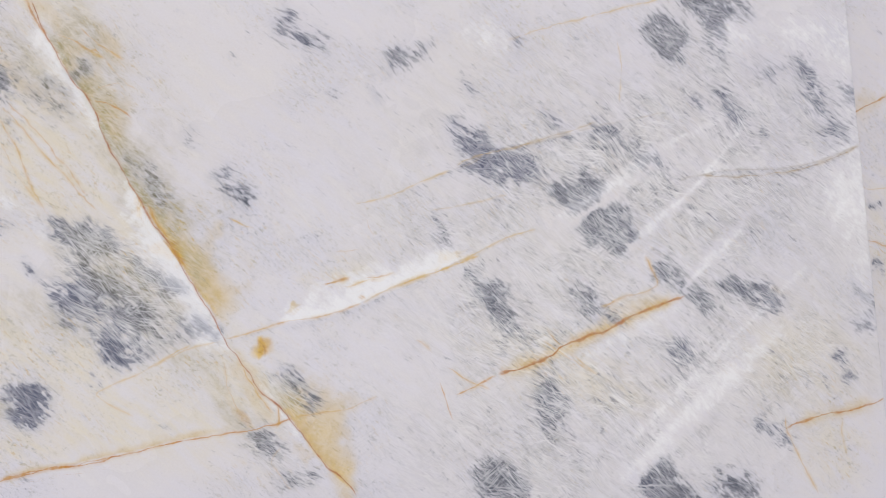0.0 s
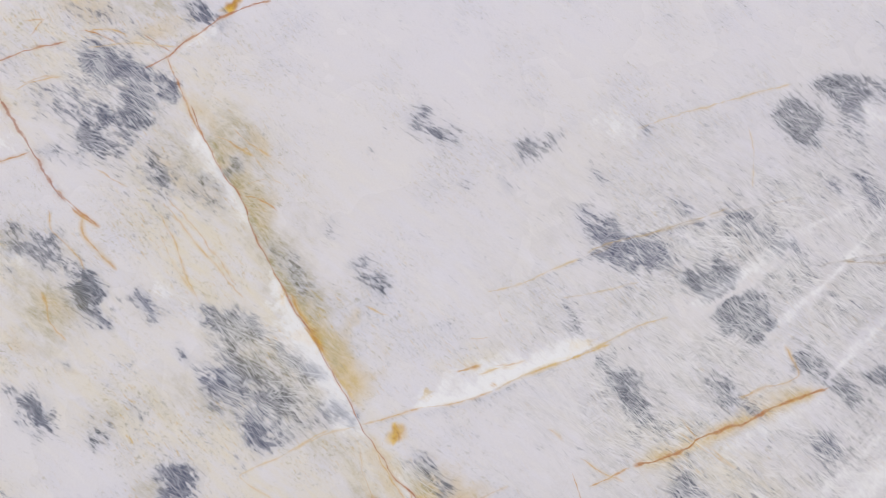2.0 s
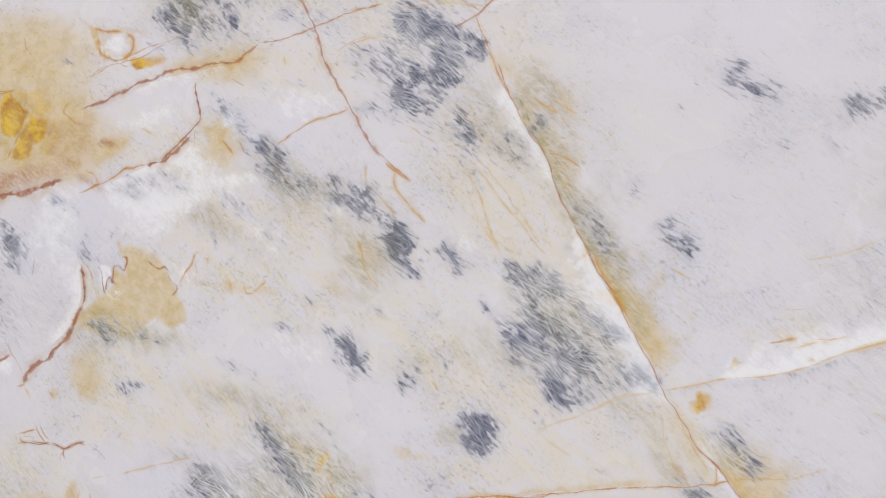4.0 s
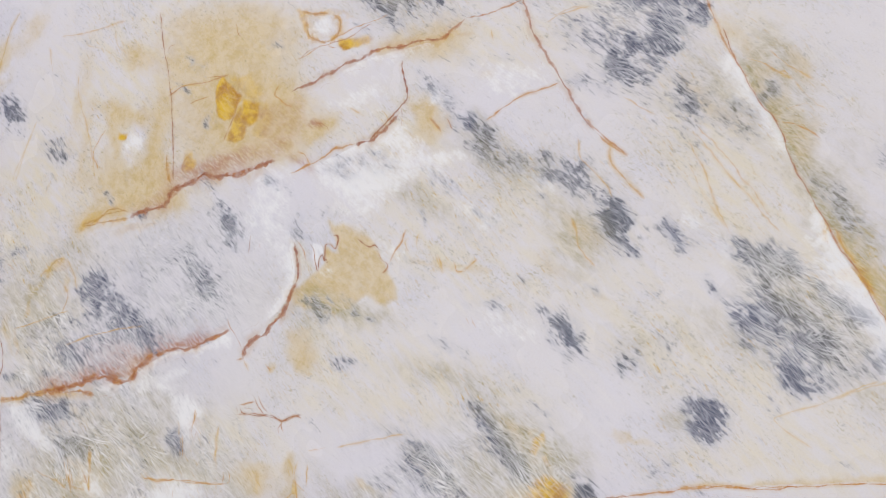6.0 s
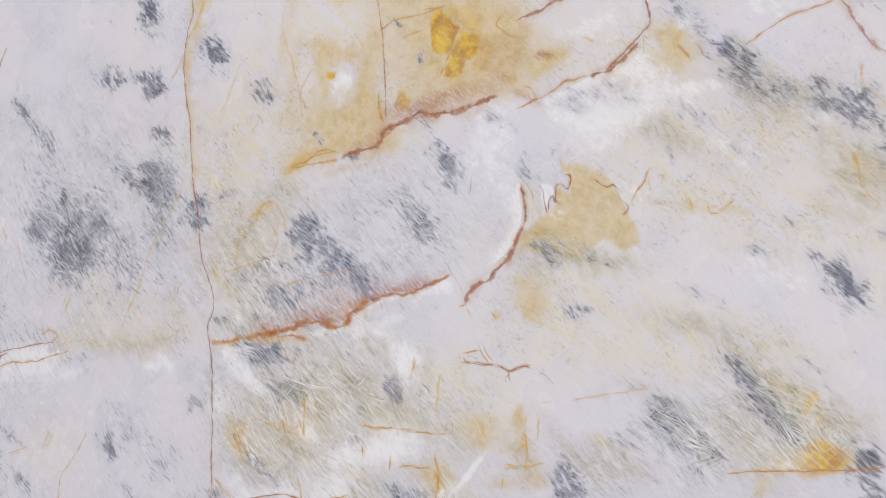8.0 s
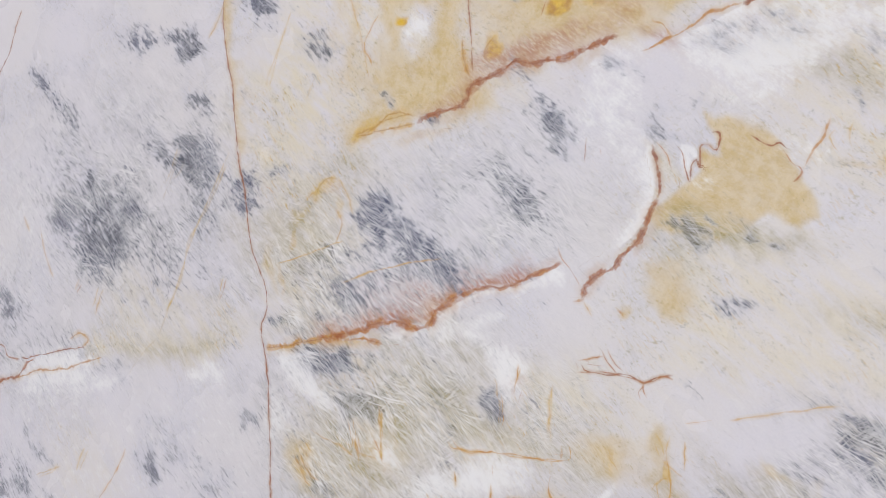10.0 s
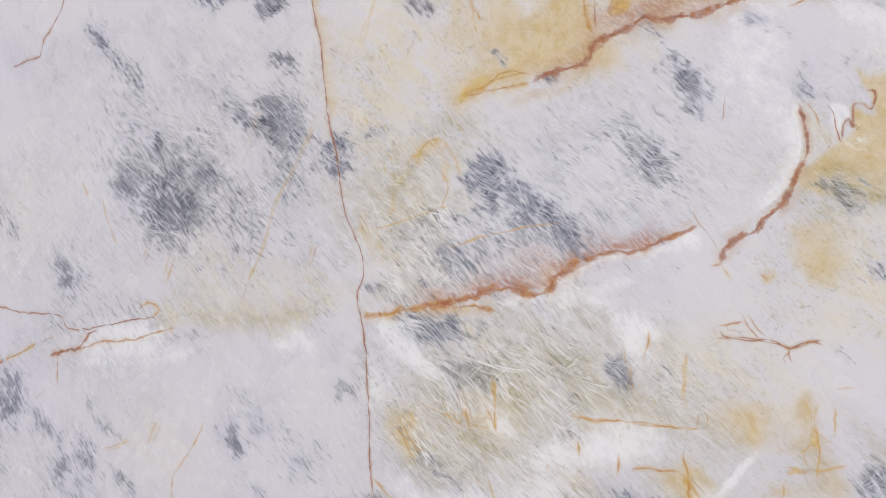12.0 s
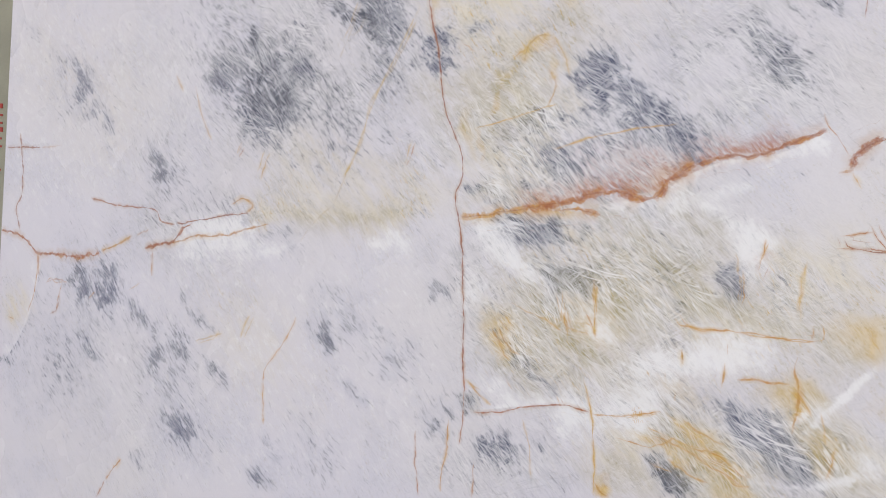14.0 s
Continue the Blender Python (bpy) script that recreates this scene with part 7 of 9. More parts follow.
patch("gray", 0.18, 0.044, (-0.2507, -0.0830), (-0.2340, -0.0858), (-0.1989, -0.1106), (-0.2034, -0.1162), (-0.2322, -0.0999))
patch("gray", 0.54, 0.0192, (-1.3237, -0.4720), (-1.2921, -0.4821), (-1.2820, -0.5098), (-1.3036, -0.5230), (-1.3291, -0.4975))
patch("gray", 0.3, 0.044, (-1.3237, -0.4720), (-1.2921, -0.4821), (-1.2820, -0.5098), (-1.3036, -0.5230), (-1.3291, -0.4975))
patch("gray", 0.54, 0.0192, (-1.2570, -0.4577), (-1.2202, -0.4620), (-1.2184, -0.4807), (-1.2403, -0.4792))
patch("gray", 0.3, 0.044, (-1.2570, -0.4577), (-1.2202, -0.4620), (-1.2184, -0.4807), (-1.2403, -0.4792))
patch("gray", 0.54, 0.0192, (-1.2607, -0.4967), (-1.2318, -0.4923), (-1.2224, -0.5146), (-1.2512, -0.5193))
patch("gray", 0.3, 0.044, (-1.2607, -0.4967), (-1.2318, -0.4923), (-1.2224, -0.5146), (-1.2512, -0.5193))
patch("gray", 0.36, 0.0192, (-0.8650, -0.3578), (-0.8445, -0.3513), (-0.8368, -0.3745), (-0.8572, -0.3812))
patch("gray", 0.2, 0.044, (-0.8650, -0.3578), (-0.8445, -0.3513), (-0.8368, -0.3745), (-0.8572, -0.3812))
patch("gray", 0.63, 0.0192, (-0.5225, -0.2923), (-0.4947, -0.3028), (-0.4639, -0.3126), (-0.4707, -0.3168), (-0.5088, -0.3113))
patch("gray", 0.35, 0.044, (-0.5225, -0.2923), (-0.4947, -0.3028), (-0.4639, -0.3126), (-0.4707, -0.3168), (-0.5088, -0.3113))
patch("gray", 0.63, 0.0192, (-0.4482, -0.3541), (-0.4267, -0.3542), (-0.4221, -0.3635), (-0.4393, -0.3681))
patch("gray", 0.35, 0.044, (-0.4482, -0.3541), (-0.4267, -0.3542), (-0.4221, -0.3635), (-0.4393, -0.3681))
patch("gray", 0.54, 0.0192, (-0.6125, -0.3926), (-0.5872, -0.3924), (-0.5860, -0.4030), (-0.6111, -0.4048))
patch("gray", 0.3, 0.044, (-0.6125, -0.3926), (-0.5872, -0.3924), (-0.5860, -0.4030), (-0.6111, -0.4048))
patch("gray", 0.54, 0.0192, (-0.2519, -0.3224), (-0.2403, -0.3237), (-0.2360, -0.3350), (-0.2444, -0.3363))
patch("gray", 0.3, 0.044, (-0.2519, -0.3224), (-0.2403, -0.3237), (-0.2360, -0.3350), (-0.2444, -0.3363))
patch("gray", 0.85, 0.0192, (-0.2343, -0.4642), (-0.2192, -0.4697), (-0.2020, -0.4717), (-0.1754, -0.4860), (-0.1595, -0.5055), (-0.1470, -0.5197), (-0.1575, -0.5214), (-0.1801, -0.5140), (-0.2034, -0.5052), (-0.2198, -0.4881))
patch("gray", 0.47, 0.044, (-0.2343, -0.4642), (-0.2192, -0.4697), (-0.2020, -0.4717), (-0.1754, -0.4860), (-0.1595, -0.5055), (-0.1470, -0.5197), (-0.1575, -0.5214), (-0.1801, -0.5140), (-0.2034, -0.5052), (-0.2198, -0.4881))
patch("gray", 0.81, 0.0192, (-0.3034, -0.5441), (-0.2881, -0.5400), (-0.2638, -0.5619), (-0.2723, -0.5675), (-0.2919, -0.5603))
patch("gray", 0.45, 0.044, (-0.3034, -0.5441), (-0.2881, -0.5400), (-0.2638, -0.5619), (-0.2723, -0.5675), (-0.2919, -0.5603))
patch("gray", 0.63, 0.0192, (-0.5205, -0.5808), (-0.5028, -0.5619), (-0.4794, -0.5631), (-0.4663, -0.5773), (-0.4881, -0.5881), (-0.5081, -0.5848))
patch("gray", 0.35, 0.044, (-0.5205, -0.5808), (-0.5028, -0.5619), (-0.4794, -0.5631), (-0.4663, -0.5773), (-0.4881, -0.5881), (-0.5081, -0.5848))
patch("gray", 0.54, 0.0192, (-0.6012, -0.5678), (-0.5841, -0.5674), (-0.5763, -0.5766), (-0.5909, -0.5825))
patch("gray", 0.3, 0.044, (-0.6012, -0.5678), (-0.5841, -0.5674), (-0.5763, -0.5766), (-0.5909, -0.5825))
patch("gray", 0.45, 0.0192, (-0.5787, -0.5402), (-0.5660, -0.5410), (-0.5648, -0.5517), (-0.5775, -0.5510))
patch("gray", 0.25, 0.044, (-0.5787, -0.5402), (-0.5660, -0.5410), (-0.5648, -0.5517), (-0.5775, -0.5510))
patch("gray", 0.45, 0.0192, (-0.7728, -0.4925), (-0.7634, -0.4868), (-0.7571, -0.4990), (-0.7664, -0.5056))
patch("gray", 0.25, 0.044, (-0.7728, -0.4925), (-0.7634, -0.4868), (-0.7571, -0.4990), (-0.7664, -0.5056))
patch("gray", 0.45, 0.0192, (-1.0820, -0.6789), (-1.0442, -0.6654), (-1.0163, -0.6903), (-1.0528, -0.7087))
patch("gray", 0.25, 0.044, (-1.0820, -0.6789), (-1.0442, -0.6654), (-1.0163, -0.6903), (-1.0528, -0.7087))
patch("gray", 0.45, 0.0192, (-0.8933, -0.7200), (-0.8722, -0.7055), (-0.8479, -0.7244), (-0.8748, -0.7338))
patch("gray", 0.25, 0.044, (-0.8933, -0.7200), (-0.8722, -0.7055), (-0.8479, -0.7244), (-0.8748, -0.7338))
patch("gray", 0.36, 0.0192, (-1.0688, -0.5480), (-1.0433, -0.5477), (-1.0473, -0.5709), (-1.0666, -0.5702))
patch("gray", 0.2, 0.044, (-1.0688, -0.5480), (-1.0433, -0.5477), (-1.0473, -0.5709), (-1.0666, -0.5702))
patch("gray", 0.36, 0.0192, (-1.1312, -0.5876), (-1.0983, -0.5810), (-1.1021, -0.6095), (-1.1259, -0.6144))
patch("gray", 0.2, 0.044, (-1.1312, -0.5876), (-1.0983, -0.5810), (-1.1021, -0.6095), (-1.1259, -0.6144))
patch("gray", 0.36, 0.0192, (-1.1557, -0.7635), (-1.1357, -0.7535), (-1.1339, -0.7721))
patch("gray", 0.2, 0.044, (-1.1557, -0.7635), (-1.1357, -0.7535), (-1.1339, -0.7721))
patch("ochre", 0.75, 0.005, (-0.2571, -0.4942), (-0.2394, -0.4930), (-0.2387, -0.5082), (-0.2528, -0.5044))
patch("ochre", 0.75, 0.005, (-0.2859, -0.5077), (-0.2695, -0.5161), (-0.2512, -0.5176), (-0.2325, -0.5251), (-0.2376, -0.5314), (-0.2654, -0.5245))
patch("ochre", 0.75, 0.005, (-0.2446, -0.5470), (-0.2204, -0.5526), (-0.2245, -0.5661), (-0.2419, -0.5681))
patch("ochre", 0.75, 0.005, (-0.1554, -0.4956), (-0.1430, -0.4894), (-0.1283, -0.5029), (-0.1290, -0.5176), (-0.1416, -0.5211), (-0.1485, -0.5084))
patch("amber", 0.35, 0.004, (-0.2859, -0.5077), (-0.2695, -0.5161), (-0.2512, -0.5176), (-0.2325, -0.5251), (-0.2376, -0.5314), (-0.2654, -0.5245))
patch("amber", 0.5, 0.004, (-0.2181, -0.5243), (-0.1970, -0.5337), (-0.2049, -0.5389), (-0.2183, -0.5323))
patch("amber", 0.6, 0.003, (-0.1714, -0.4320), (-0.1607, -0.4326), (-0.1621, -0.4428), (-0.1719, -0.4409))
patch("amber", 0.6, 0.003, (-0.1708, -0.4583), (-0.1651, -0.4528), (-0.1613, -0.4619), (-0.1670, -0.4673))
patch("olive", 0.5, 0.008, (-0.2214, -0.4977), (-0.1858, -0.5125), (-0.1625, -0.5240), (-0.1786, -0.5256))
vein(0.0012, 0.55, 0.9, 0.5, (-0.1716, -0.3971), (-0.1720, -0.4147), (-0.1671, -0.4369), (-0.1656, -0.4570), (-0.1672, -0.4780))
vein(0.001, 0.5, 0.9, 0.3, (-0.2283, -0.4337), (-0.2073, -0.4298), (-0.1933, -0.4309), (-0.1748, -0.4269))
vein(0.0009, 0.5, 0.9, 0.3, (-0.2413, -0.4170), (-0.2412, -0.4322), (-0.2410, -0.4474))
vein(0.0006, 0.4, 0.8, 0.3, (-0.2415, -0.3971), (-0.2383, -0.4134))
vein(0.0016, 0.62, 0.9, 0.3, (-0.2884, -0.4122), (-0.2860, -0.4211), (-0.2857, -0.4335))
vein(0.0007, 0.55, 0.8, 0.3, (-0.3236, -0.4413), (-0.3186, -0.4505))
vein(0.0006, 0.55, 0.8, 0.3, (-0.3018, -0.4387), (-0.3007, -0.4529))
vein(0.0007, 0.5, 0.8, 0.3, (-0.2885, -0.4610), (-0.2878, -0.4715))
vein(0.0008, 0.6, 0.8, 0.4, (-0.3131, -0.4907), (-0.3315, -0.4983), (-0.3040, -0.4873))
vein(0.0009, 0.6, 0.7, 0.4, (-0.3145, -0.5052), (-0.2885, -0.5115), (-0.2544, -0.5154))
patch("gray", 0.72, 0.0168, (1.2379, 0.2087), (1.2595, 0.2233), (1.2835, 0.2136), (1.2982, 0.1902), (1.2879, 0.1665), (1.2672, 0.1663), (1.2480, 0.1816))
patch("gray", 0.4, 0.044, (1.2379, 0.2087), (1.2595, 0.2233), (1.2835, 0.2136), (1.2982, 0.1902), (1.2879, 0.1665), (1.2672, 0.1663), (1.2480, 0.1816))
patch("gray", 0.63, 0.0168, (1.2948, 0.2495), (1.3249, 0.2583), (1.3754, 0.2517), (1.3998, 0.2362), (1.3643, 0.2233), (1.3497, 0.2030), (1.3331, 0.2067), (1.3264, 0.2264), (1.3054, 0.2259))
patch("gray", 0.35, 0.044, (1.2948, 0.2495), (1.3249, 0.2583), (1.3754, 0.2517), (1.3998, 0.2362), (1.3643, 0.2233), (1.3497, 0.2030), (1.3331, 0.2067), (1.3264, 0.2264), (1.3054, 0.2259))
patch("gray", 0.45, 0.0168, (1.3317, 0.1908), (1.3567, 0.1872), (1.3503, 0.1633), (1.3399, 0.1593))
patch("gray", 0.25, 0.044, (1.3317, 0.1908), (1.3567, 0.1872), (1.3503, 0.1633), (1.3399, 0.1593))
patch("gray", 0.54, 0.0168, (1.4626, 0.1647), (1.4825, 0.1689), (1.4867, 0.1407), (1.4958, 0.1004), (1.4830, 0.1044), (1.4682, 0.1325))
patch("gray", 0.3, 0.044, (1.4626, 0.1647), (1.4825, 0.1689), (1.4867, 0.1407), (1.4958, 0.1004), (1.4830, 0.1044), (1.4682, 0.1325))
patch("gray", 0.63, 0.0168, (1.5052, 0.0803), (1.5204, 0.0803), (1.5316, 0.0601), (1.5134, 0.0562), (1.5038, 0.0667))
patch("gray", 0.35, 0.044, (1.5052, 0.0803), (1.5204, 0.0803), (1.5316, 0.0601), (1.5134, 0.0562), (1.5038, 0.0667))
patch("gray", 0.63, 0.0168, (1.5301, 0.1288), (1.5499, 0.1289), (1.5513, 0.1004), (1.5369, 0.1085))
patch("gray", 0.35, 0.044, (1.5301, 0.1288), (1.5499, 0.1289), (1.5513, 0.1004), (1.5369, 0.1085))
patch("gray", 0.54, 0.0168, (1.3380, 0.1199), (1.3503, 0.1160), (1.3612, 0.0964), (1.3774, 0.0885), (1.3636, 0.0768), (1.3482, 0.0925))
patch("gray", 0.3, 0.044, (1.3380, 0.1199), (1.3503, 0.1160), (1.3612, 0.0964), (1.3774, 0.0885), (1.3636, 0.0768), (1.3482, 0.0925))
patch("gray", 0.32, 0.0168, (1.4016, 0.1639), (1.4443, 0.1564), (1.4336, 0.1363), (1.4080, 0.1401))
patch("gray", 0.17, 0.044, (1.4016, 0.1639), (1.4443, 0.1564), (1.4336, 0.1363), (1.4080, 0.1401))
patch("gray", 0.45, 0.0168, (1.2998, 0.1120), (1.3186, 0.1081), (1.3109, 0.0964))
patch("gray", 0.25, 0.044, (1.2998, 0.1120), (1.3186, 0.1081), (1.3109, 0.0964))
patch("gray", 0.54, 0.0168, (1.2236, 0.0279), (1.2437, 0.0276), (1.2430, 0.0185), (1.2309, 0.0187))
patch("gray", 0.3, 0.044, (1.2236, 0.0279), (1.2437, 0.0276), (1.2430, 0.0185), (1.2309, 0.0187))
patch("gray", 0.45, 0.0168, (1.1641, 0.0813), (1.1827, 0.0661), (1.1706, 0.0624), (1.1557, 0.0738))
patch("gray", 0.25, 0.044, (1.1641, 0.0813), (1.1827, 0.0661), (1.1706, 0.0624), (1.1557, 0.0738))
patch("gray", 0.27, 0.0168, (1.1826, 0.0638), (1.2319, 0.0316), (1.2236, 0.0279), (1.1819, 0.0548))
patch("gray", 0.15, 0.044, (1.1826, 0.0638), (1.2319, 0.0316), (1.2236, 0.0279), (1.1819, 0.0548))
patch("gray", 0.81, 0.0168, (1.1115, -0.0040), (1.1356, 0.0104), (1.1578, -0.0049), (1.1487, -0.0232), (1.1173, -0.0299), (1.0916, -0.0146))
patch("gray", 0.45, 0.044, (1.1115, -0.0040), (1.1356, 0.0104), (1.1578, -0.0049), (1.1487, -0.0232), (1.1173, -0.0299), (1.0916, -0.0146))
patch("gray", 0.81, 0.0168, (1.1317, -0.0450), (1.1559, -0.0308), (1.1830, -0.0352), (1.1931, -0.0577), (1.2038, -0.0729), (1.1869, -0.0872), (1.1674, -0.0865), (1.1447, -0.0784), (1.1342, -0.0634))
patch("gray", 0.45, 0.044, (1.1317, -0.0450), (1.1559, -0.0308), (1.1830, -0.0352), (1.1931, -0.0577), (1.2038, -0.0729), (1.1869, -0.0872), (1.1674, -0.0865), (1.1447, -0.0784), (1.1342, -0.0634))
patch("gray", 0.72, 0.0168, (1.2282, -0.1145), (1.2444, -0.1114), (1.2592, -0.1269), (1.2703, -0.1385), (1.2463, -0.1375), (1.2310, -0.1294))
patch("gray", 0.4, 0.044, (1.2282, -0.1145), (1.2444, -0.1114), (1.2592, -0.1269), (1.2703, -0.1385), (1.2463, -0.1375), (1.2310, -0.1294))
patch("gray", 0.72, 0.0168, (1.3230, -0.1407), (1.3399, -0.1362), (1.3642, -0.1425), (1.3677, -0.1502), (1.3425, -0.1528))
patch("gray", 0.4, 0.044, (1.3230, -0.1407), (1.3399, -0.1362), (1.3642, -0.1425), (1.3677, -0.1502), (1.3425, -0.1528))
patch("gray", 0.72, 0.0168, (1.3722, -0.1466), (1.3935, -0.1437), (1.4039, -0.1669), (1.3944, -0.1778), (1.3739, -0.1731))
patch("gray", 0.4, 0.044, (1.3722, -0.1466), (1.3935, -0.1437), (1.4039, -0.1669), (1.3944, -0.1778), (1.3739, -0.1731))
patch("gray", 0.54, 0.0168, (1.2734, -0.1498), (1.2935, -0.1507), (1.3081, -0.1700), (1.2913, -0.1766))
patch("gray", 0.3, 0.044, (1.2734, -0.1498), (1.2935, -0.1507), (1.3081, -0.1700), (1.2913, -0.1766))
patch("gray", 0.63, 0.0168, (1.1174, -0.1392), (1.1324, -0.1435), (1.1463, -0.1622), (1.1650, -0.1704), (1.1719, -0.1816), (1.1453, -0.1766), (1.1235, -0.1612))
patch("gray", 0.35, 0.044, (1.1174, -0.1392), (1.1324, -0.1435), (1.1463, -0.1622), (1.1650, -0.1704), (1.1719, -0.1816), (1.1453, -0.1766), (1.1235, -0.1612))
patch("gray", 0.72, 0.0168, (0.9876, -0.1336), (1.0135, -0.1276), (1.0241, -0.1352), (1.0193, -0.1527), (1.0327, -0.1745), (1.0428, -0.1892), (1.0245, -0.1882), (1.0110, -0.1699), (1.0013, -0.1483))
patch("gray", 0.4, 0.044, (0.9876, -0.1336), (1.0135, -0.1276), (1.0241, -0.1352), (1.0193, -0.1527), (1.0327, -0.1745), (1.0428, -0.1892), (1.0245, -0.1882), (1.0110, -0.1699), (1.0013, -0.1483))
patch("gray", 0.36, 0.0168, (0.9714, -0.1011), (0.9927, -0.1090), (0.9991, -0.1235), (0.9776, -0.1190))
patch("gray", 0.2, 0.044, (0.9714, -0.1011), (0.9927, -0.1090), (0.9991, -0.1235), (0.9776, -0.1190))
patch("gray", 0.63, 0.0168, (1.0602, -0.2640), (1.0754, -0.2580), (1.0923, -0.2837), (1.0830, -0.3110), (1.0648, -0.3061), (1.0625, -0.2851))
patch("gray", 0.35, 0.044, (1.0602, -0.2640), (1.0754, -0.2580), (1.0923, -0.2837), (1.0830, -0.3110), (1.0648, -0.3061), (1.0625, -0.2851))
patch("gray", 0.72, 0.0168, (0.9716, -0.3501), (1.0006, -0.3424), (1.0215, -0.3544), (1.0342, -0.3828), (1.0119, -0.3943), (0.9838, -0.3850))
patch("gray", 0.4, 0.044, (0.9716, -0.3501), (1.0006, -0.3424), (1.0215, -0.3544), (1.0342, -0.3828), (1.0119, -0.3943), (0.9838, -0.3850))
patch("gray", 0.81, 0.0168, (1.1802, -0.3749), (1.2088, -0.3561), (1.2311, -0.3686), (1.2368, -0.3939), (1.2663, -0.4179), (1.1966, -0.4114))
patch("gray", 0.45, 0.044, (1.1802, -0.3749), (1.2088, -0.3561), (1.2311, -0.3686), (1.2368, -0.3939), (1.2663, -0.4179), (1.1966, -0.4114))
patch("gray", 0.63, 0.0168, (1.2937, -0.3775), (1.3176, -0.3795), (1.3472, -0.4109), (1.3137, -0.4223), (1.2839, -0.3981))
patch("gray", 0.35, 0.044, (1.2937, -0.3775), (1.3176, -0.3795), (1.3472, -0.4109), (1.3137, -0.4223), (1.2839, -0.3981))
patch("gray", 0.63, 0.0168, (1.3594, -0.3246), (1.3916, -0.3344), (1.3981, -0.3533), (1.3782, -0.3444))
patch("gray", 0.35, 0.044, (1.3594, -0.3246), (1.3916, -0.3344), (1.3981, -0.3533), (1.3782, -0.3444))
patch("gray", 0.45, 0.0168, (1.4734, -0.2389), (1.4910, -0.2361), (1.5063, -0.2713), (1.4951, -0.2782))
patch("gray", 0.25, 0.044, (1.4734, -0.2389), (1.4910, -0.2361), (1.5063, -0.2713), (1.4951, -0.2782))
patch("gray", 0.59, 0.0168, (1.5172, -0.1954), (1.5394, -0.1941), (1.5422, -0.2082), (1.5201, -0.2086))
patch("gray", 0.33, 0.044, (1.5172, -0.1954), (1.5394, -0.1941), (1.5422, -0.2082), (1.5201, -0.2086))
patch("gray", 0.45, 0.0168, (1.5187, -0.1412), (1.5461, -0.1735), (1.5452, -0.1813), (1.5254, -0.1609))
patch("gray", 0.25, 0.044, (1.5187, -0.1412), (1.5461, -0.1735), (1.5452, -0.1813), (1.5254, -0.1609))
patch("gray", 0.45, 0.0168, (1.2360, -0.2141), (1.2640, -0.2120), (1.2659, -0.2378), (1.2460, -0.2366))
patch("gray", 0.25, 0.044, (1.2360, -0.2141), (1.2640, -0.2120), (1.2659, -0.2378), (1.2460, -0.2366))
patch("gray", 0.72, 0.0168, (0.9667, 0.0782), (0.9808, 0.0673), (1.0029, 0.0671), (1.0094, 0.0525), (1.0311, 0.0413), (1.0377, 0.0266), (1.0289, 0.0048), (0.9999, 0.0162), (0.9822, 0.0273))
patch("gray", 0.4, 0.044, (0.9667, 0.0782), (0.9808, 0.0673), (1.0029, 0.0671), (1.0094, 0.0525), (1.0311, 0.0413), (1.0377, 0.0266), (1.0289, 0.0048), (0.9999, 0.0162), (0.9822, 0.0273))
patch("gray", 0.54, 0.0168, (1.0489, 0.0264), (1.0715, 0.0261), (1.0666, 0.0078), (1.0515, 0.0081))
patch("gray", 0.3, 0.044, (1.0489, 0.0264), (1.0715, 0.0261), (1.0666, 0.0078), (1.0515, 0.0081))
patch("gray", 0.5, 0.0168, (1.0875, 0.0965), (1.0990, 0.0964), (1.1093, 0.0777), (1.0999, 0.0740))
patch("gray", 0.28, 0.044, (1.0875, 0.0965), (1.0990, 0.0964), (1.1093, 0.0777), (1.0999, 0.0740))
patch("gray", 0.54, 0.0168, (1.0520, 0.1975), (1.0594, 0.1938), (1.0658, 0.1751), (1.0580, 0.1712))
patch("gray", 0.3, 0.044, (1.0520, 0.1975), (1.0594, 0.1938), (1.0658, 0.1751), (1.0580, 0.1712))
patch("gray", 0.77, 0.0168, (0.8896, 0.1689), (0.9026, 0.1712), (0.9091, 0.1567), (0.8981, 0.1508))
patch("gray", 0.42, 0.044, (0.8896, 0.1689), (0.9026, 0.1712), (0.9091, 0.1567), (0.8981, 0.1508))
patch("gray", 0.41, 0.0168, (0.9249, 0.1840), (0.9429, 0.1807), (0.9385, 0.1659), (0.9240, 0.1657))
patch("gray", 0.23, 0.044, (0.9249, 0.1840), (0.9429, 0.1807), (0.9385, 0.1659), (0.9240, 0.1657))
patch("gray", 0.36, 0.0168, (0.9848, 0.1406), (1.0023, 0.1222), (0.9943, 0.1112), (0.9838, 0.1222))
patch("gray", 0.2, 0.044, (0.9848, 0.1406), (1.0023, 0.1222), (0.9943, 0.1112), (0.9838, 0.1222))
patch("gray", 0.36, 0.0168, (0.7472, 0.2131), (0.7607, 0.2099), (0.7601, 0.1920), (0.7499, 0.1918))
patch("gray", 0.2, 0.044, (0.7472, 0.2131), (0.7607, 0.2099), (0.7601, 0.1920), (0.7499, 0.1918))
patch("gray", 0.81, 0.0168, (0.7771, 0.1887), (0.7874, 0.1889), (0.7904, 0.1782), (0.7801, 0.1766))
patch("gray", 0.45, 0.044, (0.7771, 0.1887), (0.7874, 0.1889), (0.7904, 0.1782), (0.7801, 0.1766))
patch("gray", 0.45, 0.0168, (0.7679, 0.2208), (0.7815, 0.2175), (0.7743, 0.2066))
